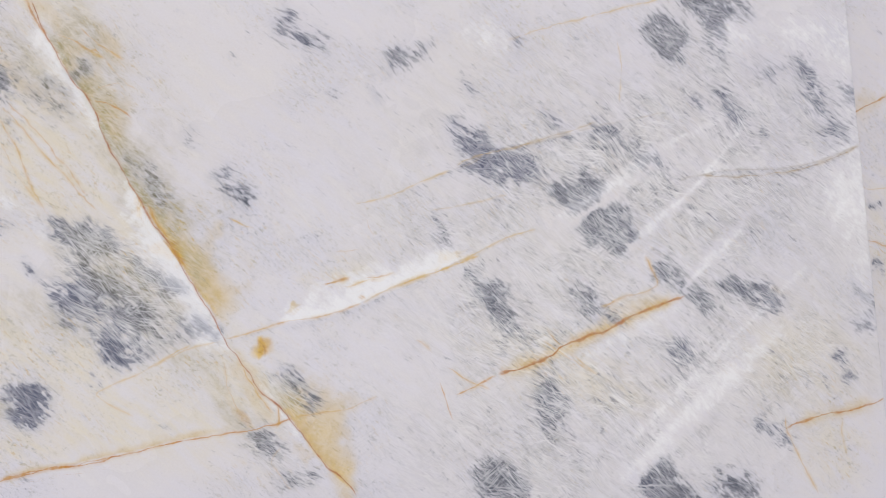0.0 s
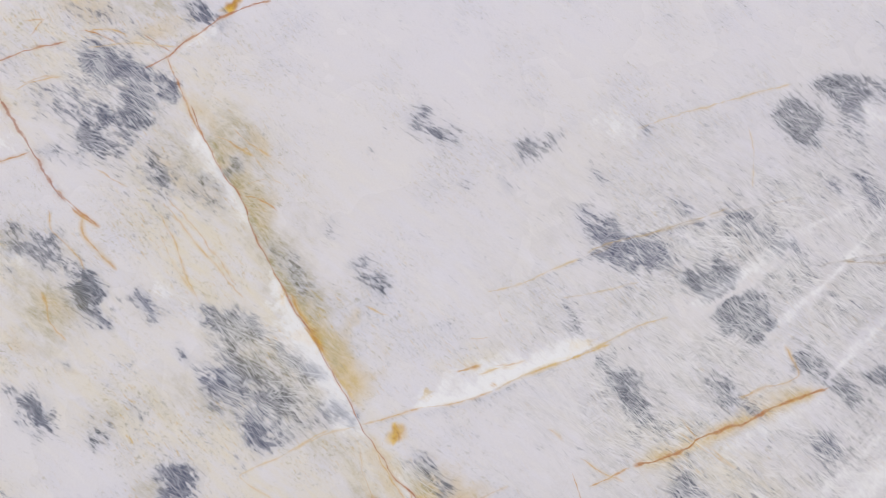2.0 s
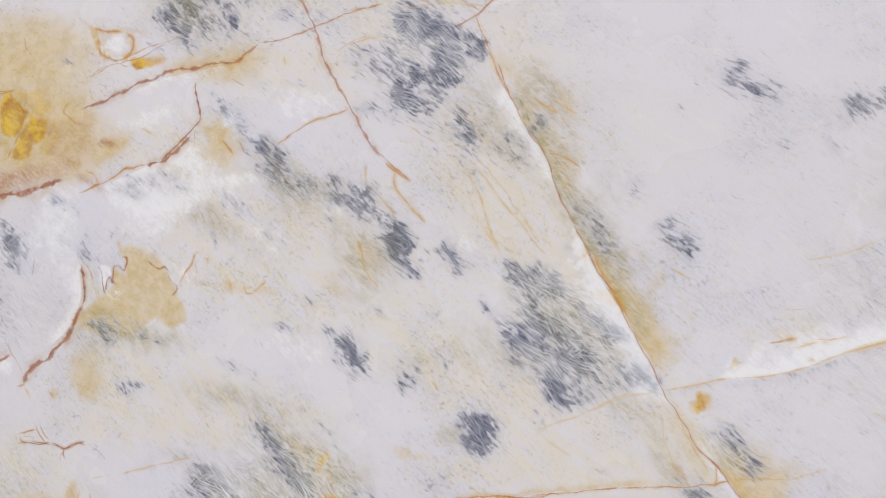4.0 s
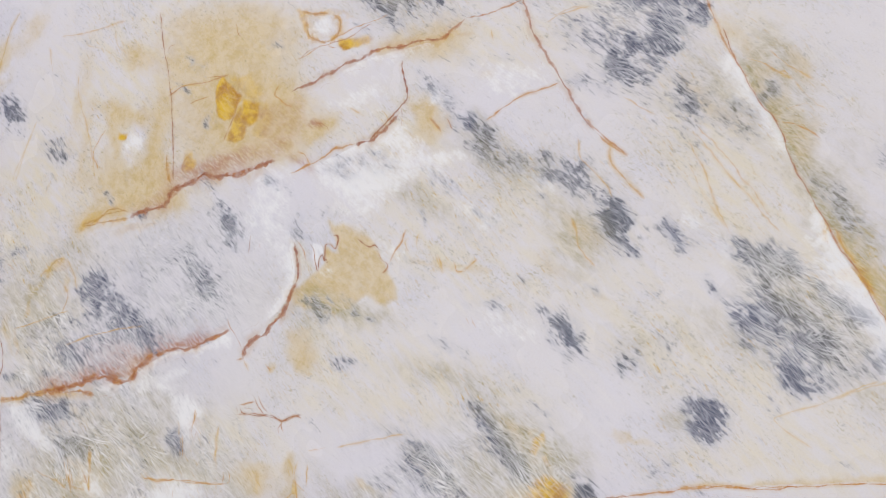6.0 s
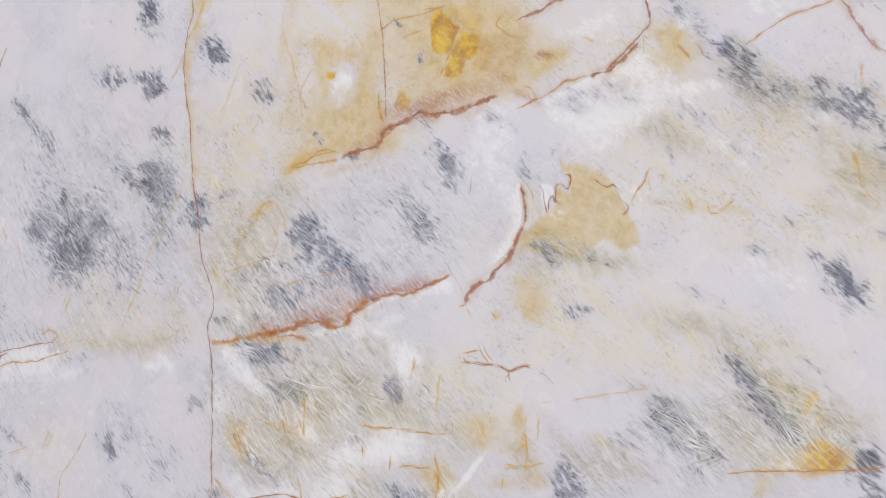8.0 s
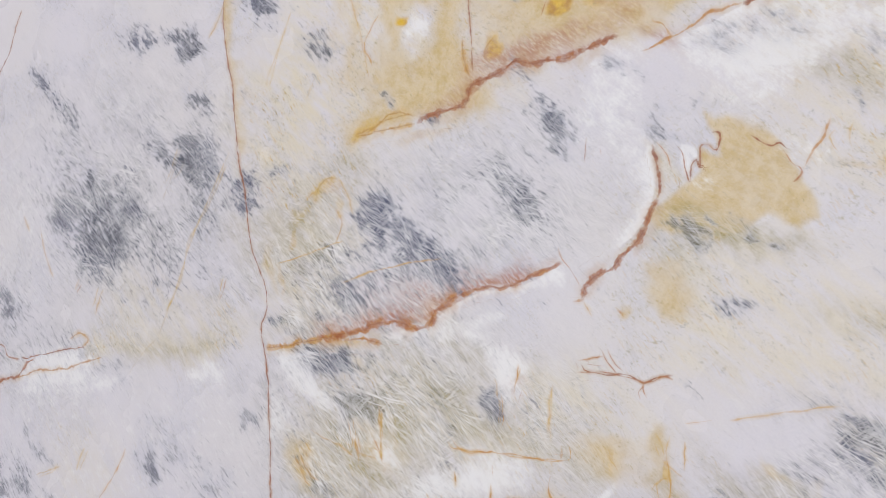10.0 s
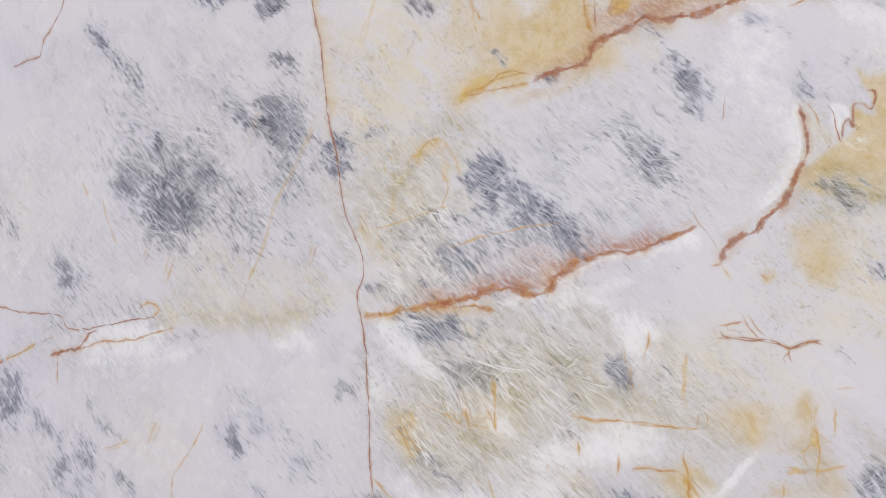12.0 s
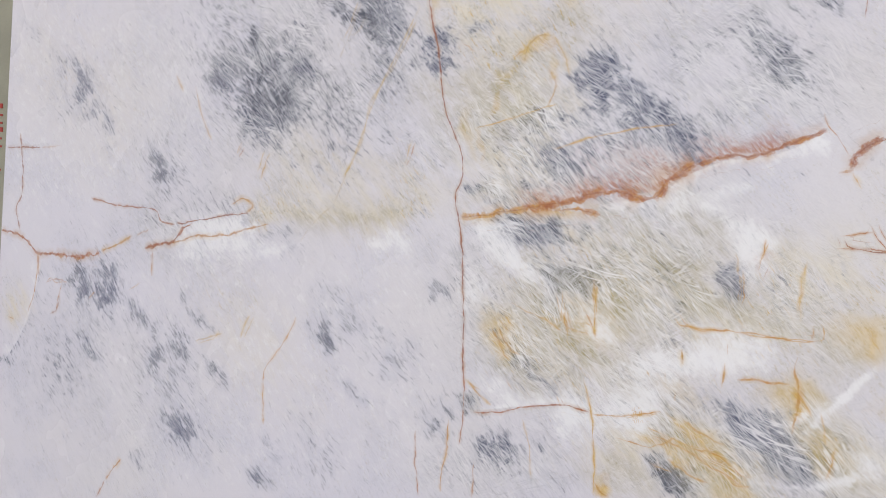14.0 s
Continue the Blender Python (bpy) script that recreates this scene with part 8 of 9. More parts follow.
patch("gray", 0.25, 0.044, (0.7679, 0.2208), (0.7815, 0.2175), (0.7743, 0.2066))
patch("gray", 0.54, 0.0168, (0.8013, 0.1928), (0.8149, 0.1858), (0.8109, 0.1714))
patch("gray", 0.3, 0.044, (0.8013, 0.1928), (0.8149, 0.1858), (0.8109, 0.1714))
patch("gray", 0.36, 0.0168, (0.8649, 0.1252), (0.8791, 0.1253), (0.8747, 0.1073))
patch("gray", 0.2, 0.044, (0.8649, 0.1252), (0.8791, 0.1253), (0.8747, 0.1073))
patch("gray", 0.45, 0.0168, (0.6683, 0.0111), (0.6917, 0.0312), (0.7074, 0.0104), (0.7234, -0.0070), (0.7131, -0.0204), (0.6873, -0.0062))
patch("gray", 0.25, 0.044, (0.6683, 0.0111), (0.6917, 0.0312), (0.7074, 0.0104), (0.7234, -0.0070), (0.7131, -0.0204), (0.6873, -0.0062))
patch("gray", 0.32, 0.0168, (0.6378, 0.0794), (0.6538, 0.0760), (0.6565, 0.0520), (0.6436, 0.0508))
patch("gray", 0.17, 0.044, (0.6378, 0.0794), (0.6538, 0.0760), (0.6565, 0.0520), (0.6436, 0.0508))
patch("gray", 0.45, 0.0168, (0.5768, 0.0394), (0.5986, 0.0324), (0.6232, -0.0016), (0.6291, -0.0218), (0.6102, -0.0180), (0.5858, 0.0192))
patch("gray", 0.25, 0.044, (0.5768, 0.0394), (0.5986, 0.0324), (0.6232, -0.0016), (0.6291, -0.0218), (0.6102, -0.0180), (0.5858, 0.0192))
patch("gray", 0.63, 0.0168, (0.5183, 0.1550), (0.5319, 0.1551), (0.5349, 0.1430), (0.5194, 0.1401))
patch("gray", 0.35, 0.044, (0.5183, 0.1550), (0.5319, 0.1551), (0.5349, 0.1430), (0.5194, 0.1401))
patch("gray", 0.63, 0.0168, (0.4932, -0.0380), (0.5294, -0.0390), (0.5507, -0.0461), (0.5596, -0.0628), (0.5351, -0.0652), (0.5051, -0.0513))
patch("gray", 0.35, 0.044, (0.4932, -0.0380), (0.5294, -0.0390), (0.5507, -0.0461), (0.5596, -0.0628), (0.5351, -0.0652), (0.5051, -0.0513))
patch("gray", 0.77, 0.0168, (0.5317, -0.0911), (0.5589, -0.1051), (0.5890, -0.1454), (0.5855, -0.1646), (0.5613, -0.1473), (0.5526, -0.1178))
patch("gray", 0.42, 0.044, (0.5317, -0.0911), (0.5589, -0.1051), (0.5890, -0.1454), (0.5855, -0.1646), (0.5613, -0.1473), (0.5526, -0.1178))
patch("gray", 0.63, 0.0168, (0.4985, -0.1090), (0.5283, -0.1232), (0.5162, -0.1322), (0.5013, -0.1219))
patch("gray", 0.35, 0.044, (0.4985, -0.1090), (0.5283, -0.1232), (0.5162, -0.1322), (0.5013, -0.1219))
patch("gray", 0.72, 0.0168, (0.5338, -0.1651), (0.5579, -0.1696), (0.5758, -0.1962), (0.5666, -0.1989), (0.5456, -0.1817))
patch("gray", 0.4, 0.044, (0.5338, -0.1651), (0.5579, -0.1696), (0.5758, -0.1962), (0.5666, -0.1989), (0.5456, -0.1817))
patch("gray", 0.54, 0.0168, (0.5869, -0.0899), (0.6148, -0.1009), (0.6333, -0.1148), (0.6082, -0.1170), (0.5897, -0.1064))
patch("gray", 0.3, 0.044, (0.5869, -0.0899), (0.6148, -0.1009), (0.6333, -0.1148), (0.6082, -0.1170), (0.5897, -0.1064))
patch("gray", 0.63, 0.0168, (0.4506, -0.2198), (0.4797, -0.2217), (0.4853, -0.2470), (0.4649, -0.2549), (0.4505, -0.2384))
patch("gray", 0.35, 0.044, (0.4506, -0.2198), (0.4797, -0.2217), (0.4853, -0.2470), (0.4649, -0.2549), (0.4505, -0.2384))
patch("gray", 0.81, 0.0168, (0.6356, -0.1510), (0.6481, -0.1549), (0.6479, -0.1647))
patch("gray", 0.45, 0.044, (0.6356, -0.1510), (0.6481, -0.1549), (0.6479, -0.1647))
patch("gray", 0.81, 0.0168, (0.6606, -0.1621), (0.6733, -0.1661), (0.6699, -0.1724))
patch("gray", 0.45, 0.044, (0.6606, -0.1621), (0.6733, -0.1661), (0.6699, -0.1724))
patch("gray", 0.63, 0.0168, (0.7461, -0.2164), (0.7588, -0.2271), (0.7748, -0.2414), (0.7908, -0.2558), (0.7838, -0.2652), (0.7647, -0.2474))
patch("gray", 0.35, 0.044, (0.7461, -0.2164), (0.7588, -0.2271), (0.7748, -0.2414), (0.7908, -0.2558), (0.7838, -0.2652), (0.7647, -0.2474))
patch("gray", 0.54, 0.0168, (0.7049, -0.2888), (0.7273, -0.2905), (0.7428, -0.3113), (0.7299, -0.3102))
patch("gray", 0.3, 0.044, (0.7049, -0.2888), (0.7273, -0.2905), (0.7428, -0.3113), (0.7299, -0.3102))
patch("gray", 0.54, 0.0168, (0.7451, -0.3374), (0.7775, -0.3434), (0.7674, -0.3523))
patch("gray", 0.3, 0.044, (0.7451, -0.3374), (0.7775, -0.3434), (0.7674, -0.3523))
patch("gray", 0.45, 0.0168, (0.9385, -0.0435), (0.9485, -0.0579), (0.9513, -0.0722), (0.9428, -0.0719))
patch("gray", 0.25, 0.044, (0.9385, -0.0435), (0.9485, -0.0579), (0.9513, -0.0722), (0.9428, -0.0719))
patch("fibre", -0.85, 0.006, (1.1569, -0.3799), (1.3218, -0.2448), (1.3689, -0.2253), (1.3582, -0.2508), (1.2248, -0.3503), (1.1754, -0.3885))
patch("gray", -0.8, 0.006, (1.1569, -0.3799), (1.3218, -0.2448), (1.3689, -0.2253), (1.3582, -0.2508), (1.2248, -0.3503), (1.1754, -0.3885))
patch("white", 0.22, 0.006, (1.1569, -0.3799), (1.3218, -0.2448), (1.3689, -0.2253), (1.3582, -0.2508), (1.2248, -0.3503), (1.1754, -0.3885))
patch("fibre", -0.85, 0.006, (1.2661, -0.1405), (1.2875, -0.1265), (1.3823, -0.0400), (1.3670, -0.0411), (1.2778, -0.1164))
patch("gray", -0.8, 0.006, (1.2661, -0.1405), (1.2875, -0.1265), (1.3823, -0.0400), (1.3670, -0.0411), (1.2778, -0.1164))
patch("white", 0.22, 0.006, (1.2661, -0.1405), (1.2875, -0.1265), (1.3823, -0.0400), (1.3670, -0.0411), (1.2778, -0.1164))
patch("fibre", -0.85, 0.006, (1.1003, -0.0551), (1.2394, 0.0239), (1.2429, 0.0178), (1.1114, -0.0613))
patch("gray", -0.8, 0.006, (1.1003, -0.0551), (1.2394, 0.0239), (1.2429, 0.0178), (1.1114, -0.0613))
patch("white", 0.22, 0.006, (1.1003, -0.0551), (1.2394, 0.0239), (1.2429, 0.0178), (1.1114, -0.0613))
patch("fibre", -0.85, 0.006, (1.1866, -0.0908), (1.3118, 0.0114), (1.3179, 0.0059), (1.1943, -0.0933))
patch("gray", -0.8, 0.006, (1.1866, -0.0908), (1.3118, 0.0114), (1.3179, 0.0059), (1.1943, -0.0933))
patch("white", 0.22, 0.006, (1.1866, -0.0908), (1.3118, 0.0114), (1.3179, 0.0059), (1.1943, -0.0933))
patch("amber", 0.85, 0.002, (0.5842, -0.0041), (0.5914, -0.0175), (0.5986, -0.0343), (0.5912, -0.0275), (0.5852, -0.0154))
patch("amber", 0.85, 0.002, (0.6206, -0.0615), (0.6311, -0.0718), (0.6353, -0.0852), (0.6278, -0.0783))
patch("amber", 0.8, 0.003, (0.7167, -0.1770), (0.7232, -0.1760), (0.7290, -0.1988), (0.7217, -0.2030))
patch("olive", 0.8, 0.005, (0.7355, -0.2388), (0.7645, -0.2507), (0.7704, -0.2709), (0.7572, -0.2732), (0.7447, -0.2559))
patch("ochre", 0.6, 0.005, (0.7355, -0.2388), (0.7645, -0.2507), (0.7704, -0.2709), (0.7572, -0.2732), (0.7447, -0.2559))
patch("ochre", 0.6, 0.01, (0.7751, -0.2844), (0.8020, -0.3095), (0.8236, -0.3507), (0.8291, -0.3774), (0.8059, -0.3753), (0.7943, -0.3351), (0.7789, -0.3076))
vein(0.0018, 0.65, 0.8, 0.3, (0.5186, 0.1793), (0.5291, 0.1727), (0.5383, 0.1647))
vein(0.0014, 0.6, 0.9, 0.3, (0.7974, -0.1198), (0.8132, -0.1143), (0.8317, -0.1117))
vein(0.0009, 0.72, 0.7, 0.3, (0.8244, -0.1230), (0.8438, -0.1170), (0.8543, -0.1126))
vein(0.0012, 0.6, 0.9, 0.3, (0.8376, -0.1332), (0.8463, -0.1390))
patch("amber", 0.5, 0.003, (0.9421, -0.0846), (0.9519, -0.0877), (0.9466, -0.0946), (0.9396, -0.0915))
patch("ochre", 0.45, 0.006, (0.9329, -0.0821), (0.9546, -0.0779), (0.9756, -0.0907), (0.9498, -0.1003))
vein(0.0011, 0.72, 0.8, 0.3, (0.8850, -0.1242), (0.9135, -0.1143), (0.9496, -0.1038), (0.9790, -0.0943), (0.9938, -0.0892))
blot("cream", 1.0328, -0.0532, 0.4900, 0.3150, 0, 0.25)
patch("ochre", 0.6, 0.005, (-0.5148, -0.4331), (-0.4769, -0.4449), (-0.4839, -0.4634), (-0.4987, -0.4623), (-0.5054, -0.4493))
patch("amber", 0.3, 0.004, (-0.5060, -0.4389), (-0.4807, -0.4490), (-0.4856, -0.4623), (-0.4990, -0.4589))
vein(0.0008, 0.6, 0.7, 0.4, (-0.3910, -0.3547), (-0.3898, -0.3880), (-0.3849, -0.4207))
vein(0.0007, 0.6, 0.7, 0.4, (-0.4321, -0.3698), (-0.4282, -0.4102))
vein(0.0008, 0.6, 0.7, 0.4, (-0.4012, -0.3996), (-0.3894, -0.4080), (-0.3853, -0.4141))
patch("olive", 0.6, 0.006, (-0.3870, -0.3843), (-0.3494, -0.4009), (-0.3562, -0.4078), (-0.3900, -0.3980))
vein(0.0007, 0.5, 0.8, 0.5, (-0.2184, -0.2816), (-0.2170, -0.2969))
vein(0.0008, 0.65, 0.6, 0.4, (-0.2345, -0.3173), (-0.2340, -0.3546))
vein(0.0007, 0.7, 0.5, 0.4, (-0.1759, -0.3018), (-0.1774, -0.3352), (-0.1742, -0.3649))
patch("rust", 0.35, 0.003, (-0.2241, -0.3088), (-0.2176, -0.3106), (-0.2183, -0.3217), (-0.2223, -0.3185))
patch("rust", 0.4, 0.002, (-0.2124, -0.3149), (-0.2072, -0.3168), (-0.2107, -0.3221))
patch("gray", 0.68, 0.0168, (-0.5237, -0.2956), (-0.4948, -0.2896), (-0.4541, -0.2931), (-0.4217, -0.3107), (-0.4372, -0.3122), (-0.4853, -0.3099), (-0.5013, -0.3184))
patch("gray", 0.38, 0.044, (-0.5237, -0.2956), (-0.4948, -0.2896), (-0.4541, -0.2931), (-0.4217, -0.3107), (-0.4372, -0.3122), (-0.4853, -0.3099), (-0.5013, -0.3184))
patch("gray", 0.81, 0.0168, (-0.4466, -0.3510), (-0.4270, -0.3521), (-0.4277, -0.3659), (-0.4436, -0.3623))
patch("gray", 0.45, 0.044, (-0.4466, -0.3510), (-0.4270, -0.3521), (-0.4277, -0.3659), (-0.4436, -0.3623))
patch("gray", 0.45, 0.0168, (-0.2536, -0.3257), (-0.2371, -0.3301), (-0.2363, -0.3455), (-0.2496, -0.3409))
patch("gray", 0.25, 0.044, (-0.2536, -0.3257), (-0.2371, -0.3301), (-0.2363, -0.3455), (-0.2496, -0.3409))
patch("gray", 0.45, 0.0168, (-0.4147, -0.3643), (-0.3958, -0.3620), (-0.4026, -0.3762))
patch("gray", 0.25, 0.044, (-0.4147, -0.3643), (-0.3958, -0.3620), (-0.4026, -0.3762))
patch("gray", 0.27, 0.0168, (-0.4483, -0.1262), (-0.4261, -0.1052), (-0.3960, -0.0983), (-0.3787, -0.1388), (-0.3274, -0.1510), (-0.3048, -0.1829), (-0.2862, -0.2110), (-0.3169, -0.2160), (-0.3545, -0.1783), (-0.4156, -0.1532))
patch("gray", 0.15, 0.044, (-0.4483, -0.1262), (-0.4261, -0.1052), (-0.3960, -0.0983), (-0.3787, -0.1388), (-0.3274, -0.1510), (-0.3048, -0.1829), (-0.2862, -0.2110), (-0.3169, -0.2160), (-0.3545, -0.1783), (-0.4156, -0.1532))
patch("gray", 0.27, 0.0168, (-0.2532, -0.0729), (-0.2366, -0.0795), (-0.2033, -0.1108), (-0.1930, -0.1322), (-0.2153, -0.1233), (-0.2421, -0.0984))
patch("gray", 0.15, 0.044, (-0.2532, -0.0729), (-0.2366, -0.0795), (-0.2033, -0.1108), (-0.1930, -0.1322), (-0.2153, -0.1233), (-0.2421, -0.0984))
patch("gray", 0.36, 0.0168, (-0.1890, -0.0182), (-0.1739, -0.0158), (-0.1640, -0.0345), (-0.1758, -0.0403))
patch("gray", 0.2, 0.044, (-0.1890, -0.0182), (-0.1739, -0.0158), (-0.1640, -0.0345), (-0.1758, -0.0403))
vein(0.0006, 0.6, 0.8, 0.3, (-0.5694, -0.1900), (-0.5353, -0.1815), (-0.5024, -0.1696), (-0.4624, -0.1565))
vein(0.0007, 0.6, 0.85, 0.3, (-0.4631, -0.2103), (-0.4285, -0.1962), (-0.3909, -0.1864), (-0.3545, -0.1783), (-0.3192, -0.1724))
patch("gray", 0.25, 0.01, (-0.5436, -0.1854), (-0.4623, -0.1579), (-0.4454, -0.1748), (-0.5413, -0.2215))
patch("gray", 0.25, 0.01, (-0.4592, -0.2101), (-0.3908, -0.1878), (-0.3192, -0.1737), (-0.3113, -0.1897), (-0.4120, -0.2145))
patch("rust", 0.16, 0.015, (-0.4748, -0.2179), (-0.4132, -0.1941), (-0.3190, -0.1769), (-0.2836, -0.1949), (-0.3162, -0.2290), (-0.3730, -0.2392), (-0.4405, -0.2575))
vein(0.0026, 0.72, 0.7, 0.3, (-0.5118, -0.1127), (-0.5073, -0.0912), (-0.4956, -0.0791), (-0.4793, -0.0785))
vein(0.0012, 0.68, 0.5, 0.3, (-0.4794, -0.0771), (-0.4619, -0.0983), (-0.4523, -0.1262))
patch("amber", 0.35, 0.004, (-0.5077, -0.0854), (-0.4958, -0.0755), (-0.4769, -0.0771), (-0.4867, -0.0898))
patch("ochre", 0.6, 0.006, (-0.5391, -0.2538), (-0.5220, -0.2562), (-0.5194, -0.2703), (-0.5377, -0.2753))
patch("gray", 0.59, 0.0168, (0.3406, 0.2874), (0.3591, 0.2950), (0.3970, 0.2903), (0.4166, 0.2702), (0.3905, 0.2668), (0.3602, 0.2713))
patch("gray", 0.33, 0.044, (0.3406, 0.2874), (0.3591, 0.2950), (0.3970, 0.2903), (0.4166, 0.2702), (0.3905, 0.2668), (0.3602, 0.2713))
patch("gray", 0.36, 0.0168, (0.3378, 0.1941), (0.3635, 0.2014), (0.3611, 0.1747), (0.3423, 0.1788))
patch("gray", 0.2, 0.044, (0.3378, 0.1941), (0.3635, 0.2014), (0.3611, 0.1747), (0.3423, 0.1788))
patch("gray", 0.36, 0.0168, (0.3577, 0.1672), (0.3945, 0.1705), (0.3877, 0.1570))
patch("gray", 0.2, 0.044, (0.3577, 0.1672), (0.3945, 0.1705), (0.3877, 0.1570))
patch("gray", 0.5, 0.0168, (0.4392, 0.2620), (0.4581, 0.2539), (0.4586, 0.2384), (0.4436, 0.2425))
patch("gray", 0.28, 0.044, (0.4392, 0.2620), (0.4581, 0.2539), (0.4586, 0.2384), (0.4436, 0.2425))
patch("gray", 0.36, 0.0168, (0.4809, -0.0341), (0.5372, -0.0411), (0.5584, -0.0620), (0.5516, -0.0758), (0.5166, -0.0620))
patch("gray", 0.2, 0.044, (0.4809, -0.0341), (0.5372, -0.0411), (0.5584, -0.0620), (0.5516, -0.0758), (0.5166, -0.0620))
patch("gray", 0.36, 0.0168, (0.4899, -0.1102), (0.5178, -0.1169), (0.5250, -0.1338), (0.4972, -0.1238))
patch("gray", 0.2, 0.044, (0.4899, -0.1102), (0.5178, -0.1169), (0.5250, -0.1338), (0.4972, -0.1238))
patch("gray", 0.36, 0.0168, (0.5863, -0.0894), (0.6070, -0.0961), (0.6412, -0.1163), (0.6139, -0.1198), (0.5933, -0.1064))
patch("gray", 0.2, 0.044, (0.5863, -0.0894), (0.6070, -0.0961), (0.6412, -0.1163), (0.6139, -0.1198), (0.5933, -0.1064))
vein(0.001, 0.35, 0.9, 0.4, (0.3115, 0.1208), (0.3290, 0.1040), (0.3462, 0.0882), (0.3697, 0.0705))
vein(0.0012, 0.6, 0.8, 0.4, (0.3463, 0.0868), (0.3493, 0.0639), (0.3611, 0.0466), (0.3811, 0.0261), (0.3910, 0.0161))
# two wide soft patches that make the left end of the face paler
patch("white", 0.36, 0.05, (-1.5625, -0.0131), (-0.9882, -0.0263), (-1.0066, -0.3020), (-1.5271, -0.4222))
patch("white", 0.32, 0.05, (-1.4448, -0.4739), (-0.5863, -0.3277), (-0.5568, -0.6582), (-1.1220, -0.8232))
patch("white", 0.5, 0.01, (0.7479, -0.1613), (0.7965, -0.1082), (0.8447, -0.0964), (0.8859, -0.1049), (0.9370, -0.0731), (0.9794, -0.0873), (0.9496, -0.1038), (0.8850, -0.1242), (0.8151, -0.1499))
patch("white", 0.5, 0.006, (0.6217, -0.0682), (0.6459, -0.1153), (0.6763, -0.1728), (0.6949, -0.1936), (0.6476, -0.1745), (0.6341, -0.1345), (0.6115, -0.1073), (0.6000, -0.0575))
patch("gray", 0.23, 0.024, (0.5288, -0.0845), (0.5953, -0.1392), (0.6382, -0.1740), (0.5756, -0.2026), (0.5398, -0.1622), (0.5044, -0.1157))
patch("gray", 0.13, 0.044, (0.5288, -0.0845), (0.5953, -0.1392), (0.6382, -0.1740), (0.5756, -0.2026), (0.5398, -0.1622), (0.5044, -0.1157))
patch("olive", 0.3, 0.012, (0.5109, -0.0709), (0.6212, -0.0946), (0.6388, -0.1479), (0.5885, -0.1713), (0.5342, -0.1299))
blot("cream", 0.5298, -0.0063, 0.1560, 0.1800, 0, 0.3)
patch("fibre", 0.5, 0.012, (0.4933, -0.0315), (0.5600, -0.0399), (0.6398, -0.1085), (0.6451, -0.1482), (0.5880, -0.1970), (0.5279, -0.1552), (0.4987, -0.0898))
patch("fibre", 0.45, 0.012, (0.7040, -0.2105), (0.7847, -0.2421), (0.7966, -0.2761), (0.7437, -0.2853))
patch("fibre", 0.5, 0.012, (0.6987, -0.2819), (0.7435, -0.2918), (0.7872, -0.3475), (0.7410, -0.3628), (0.7043, -0.3081))
patch("olive", 0.6, 0.008, (0.5861, 0.0326), (0.6234, 0.0051), (0.6413, -0.0422), (0.6223, -0.0416), (0.5918, 0.0057))
vein(0.0006, 0.2, 0.9, 0.4, (-0.1508, -0.2850), (-0.1347, -0.2841), (-0.1081, -0.2830), (-0.0886, -0.2855), (-0.0770, -0.2888), (-0.0549, -0.2784))
vein(0.0005, 0.25, 0.9, 0.4, (-0.1513, -0.2727), (-0.1473, -0.2839))
vein(0.0005, 0.35, 0.8, 0.4, (-0.1512, -0.2735), (-0.1318, -0.2693), (-0.1225, -0.2646))
vein(0.0005, 0.2, 0.9, 0.4, (-0.1232, -0.2585), (-0.1164, -0.2717), (-0.1036, -0.2841))
vein(0.0006, 0.25, 0.9, 0.4, (-0.0770, -0.2888), (-0.0820, -0.2984), (-0.0794, -0.3071))
patch("gray", 0.27, 0.0192, (0.1268, 0.1313), (0.1735, 0.1146), (0.2054, 0.0770), (0.1605, 0.0852))
patch("gray", 0.15, 0.044, (0.1268, 0.1313), (0.1735, 0.1146), (0.2054, 0.0770), (0.1605, 0.0852))
patch("gray", 0.27, 0.0192, (0.1908, 0.0773), (0.2628, 0.0688), (0.2986, 0.0401), (0.2430, 0.0476))
patch("gray", 0.15, 0.044, (0.1908, 0.0773), (0.2628, 0.0688), (0.2986, 0.0401), (0.2430, 0.0476))
vein(0.0008, 0.75, 0.6, 0.4, (-0.6652, -0.0408), (-0.6829, -0.0761), (-0.6973, -0.1050), (-0.7120, -0.1344), (-0.7266, -0.1680), (-0.7406, -0.2098), (-0.7510, -0.2445), (-0.7676, -0.2688))
vein(0.0006, 0.72, 0.55, 0.4, (-0.7649, -0.0314), (-0.7755, -0.0647), (-0.7874, -0.0871))
vein(0.0008, 0.7, 0.6, 0.4, (-0.6592, -0.2086), (-0.6637, -0.2307), (-0.6685, -0.2434))
vein(0.0008, 0.6, 0.7, 0.5, (-0.9556, -0.2309), (-0.9634, -0.2438), (-0.9671, -0.2524))
vein(0.0012, 0.72, 0.6, 0.4, (-0.9099, -0.2402), (-0.9170, -0.2570), (-0.9230, -0.2738))
vein(0.0007, 0.3, 0.7, 0.4, (-1.3602, -0.5022), (-1.3702, -0.5338), (-1.3716, -0.5542))
vein(0.0006, 0.4, 0.7, 0.4, (-1.4050, -0.5089), (-1.3928, -0.4990), (-1.3760, -0.5046), (-1.3448, -0.4978))
vein(0.0007, 0.35, 0.8, 0.4, (-1.4328, -0.4570), (-1.4330, -0.4927), (-1.4394, -0.5347), (-1.4563, -0.5737))
vein(0.0007, 0.4, 0.6, 0.4, (-1.2885, -0.5206), (-1.2676, -0.5026))
vein(0.0008, 0.5, 0.7, 0.4, (-1.1326, -0.4357), (-1.1330, -0.4586))
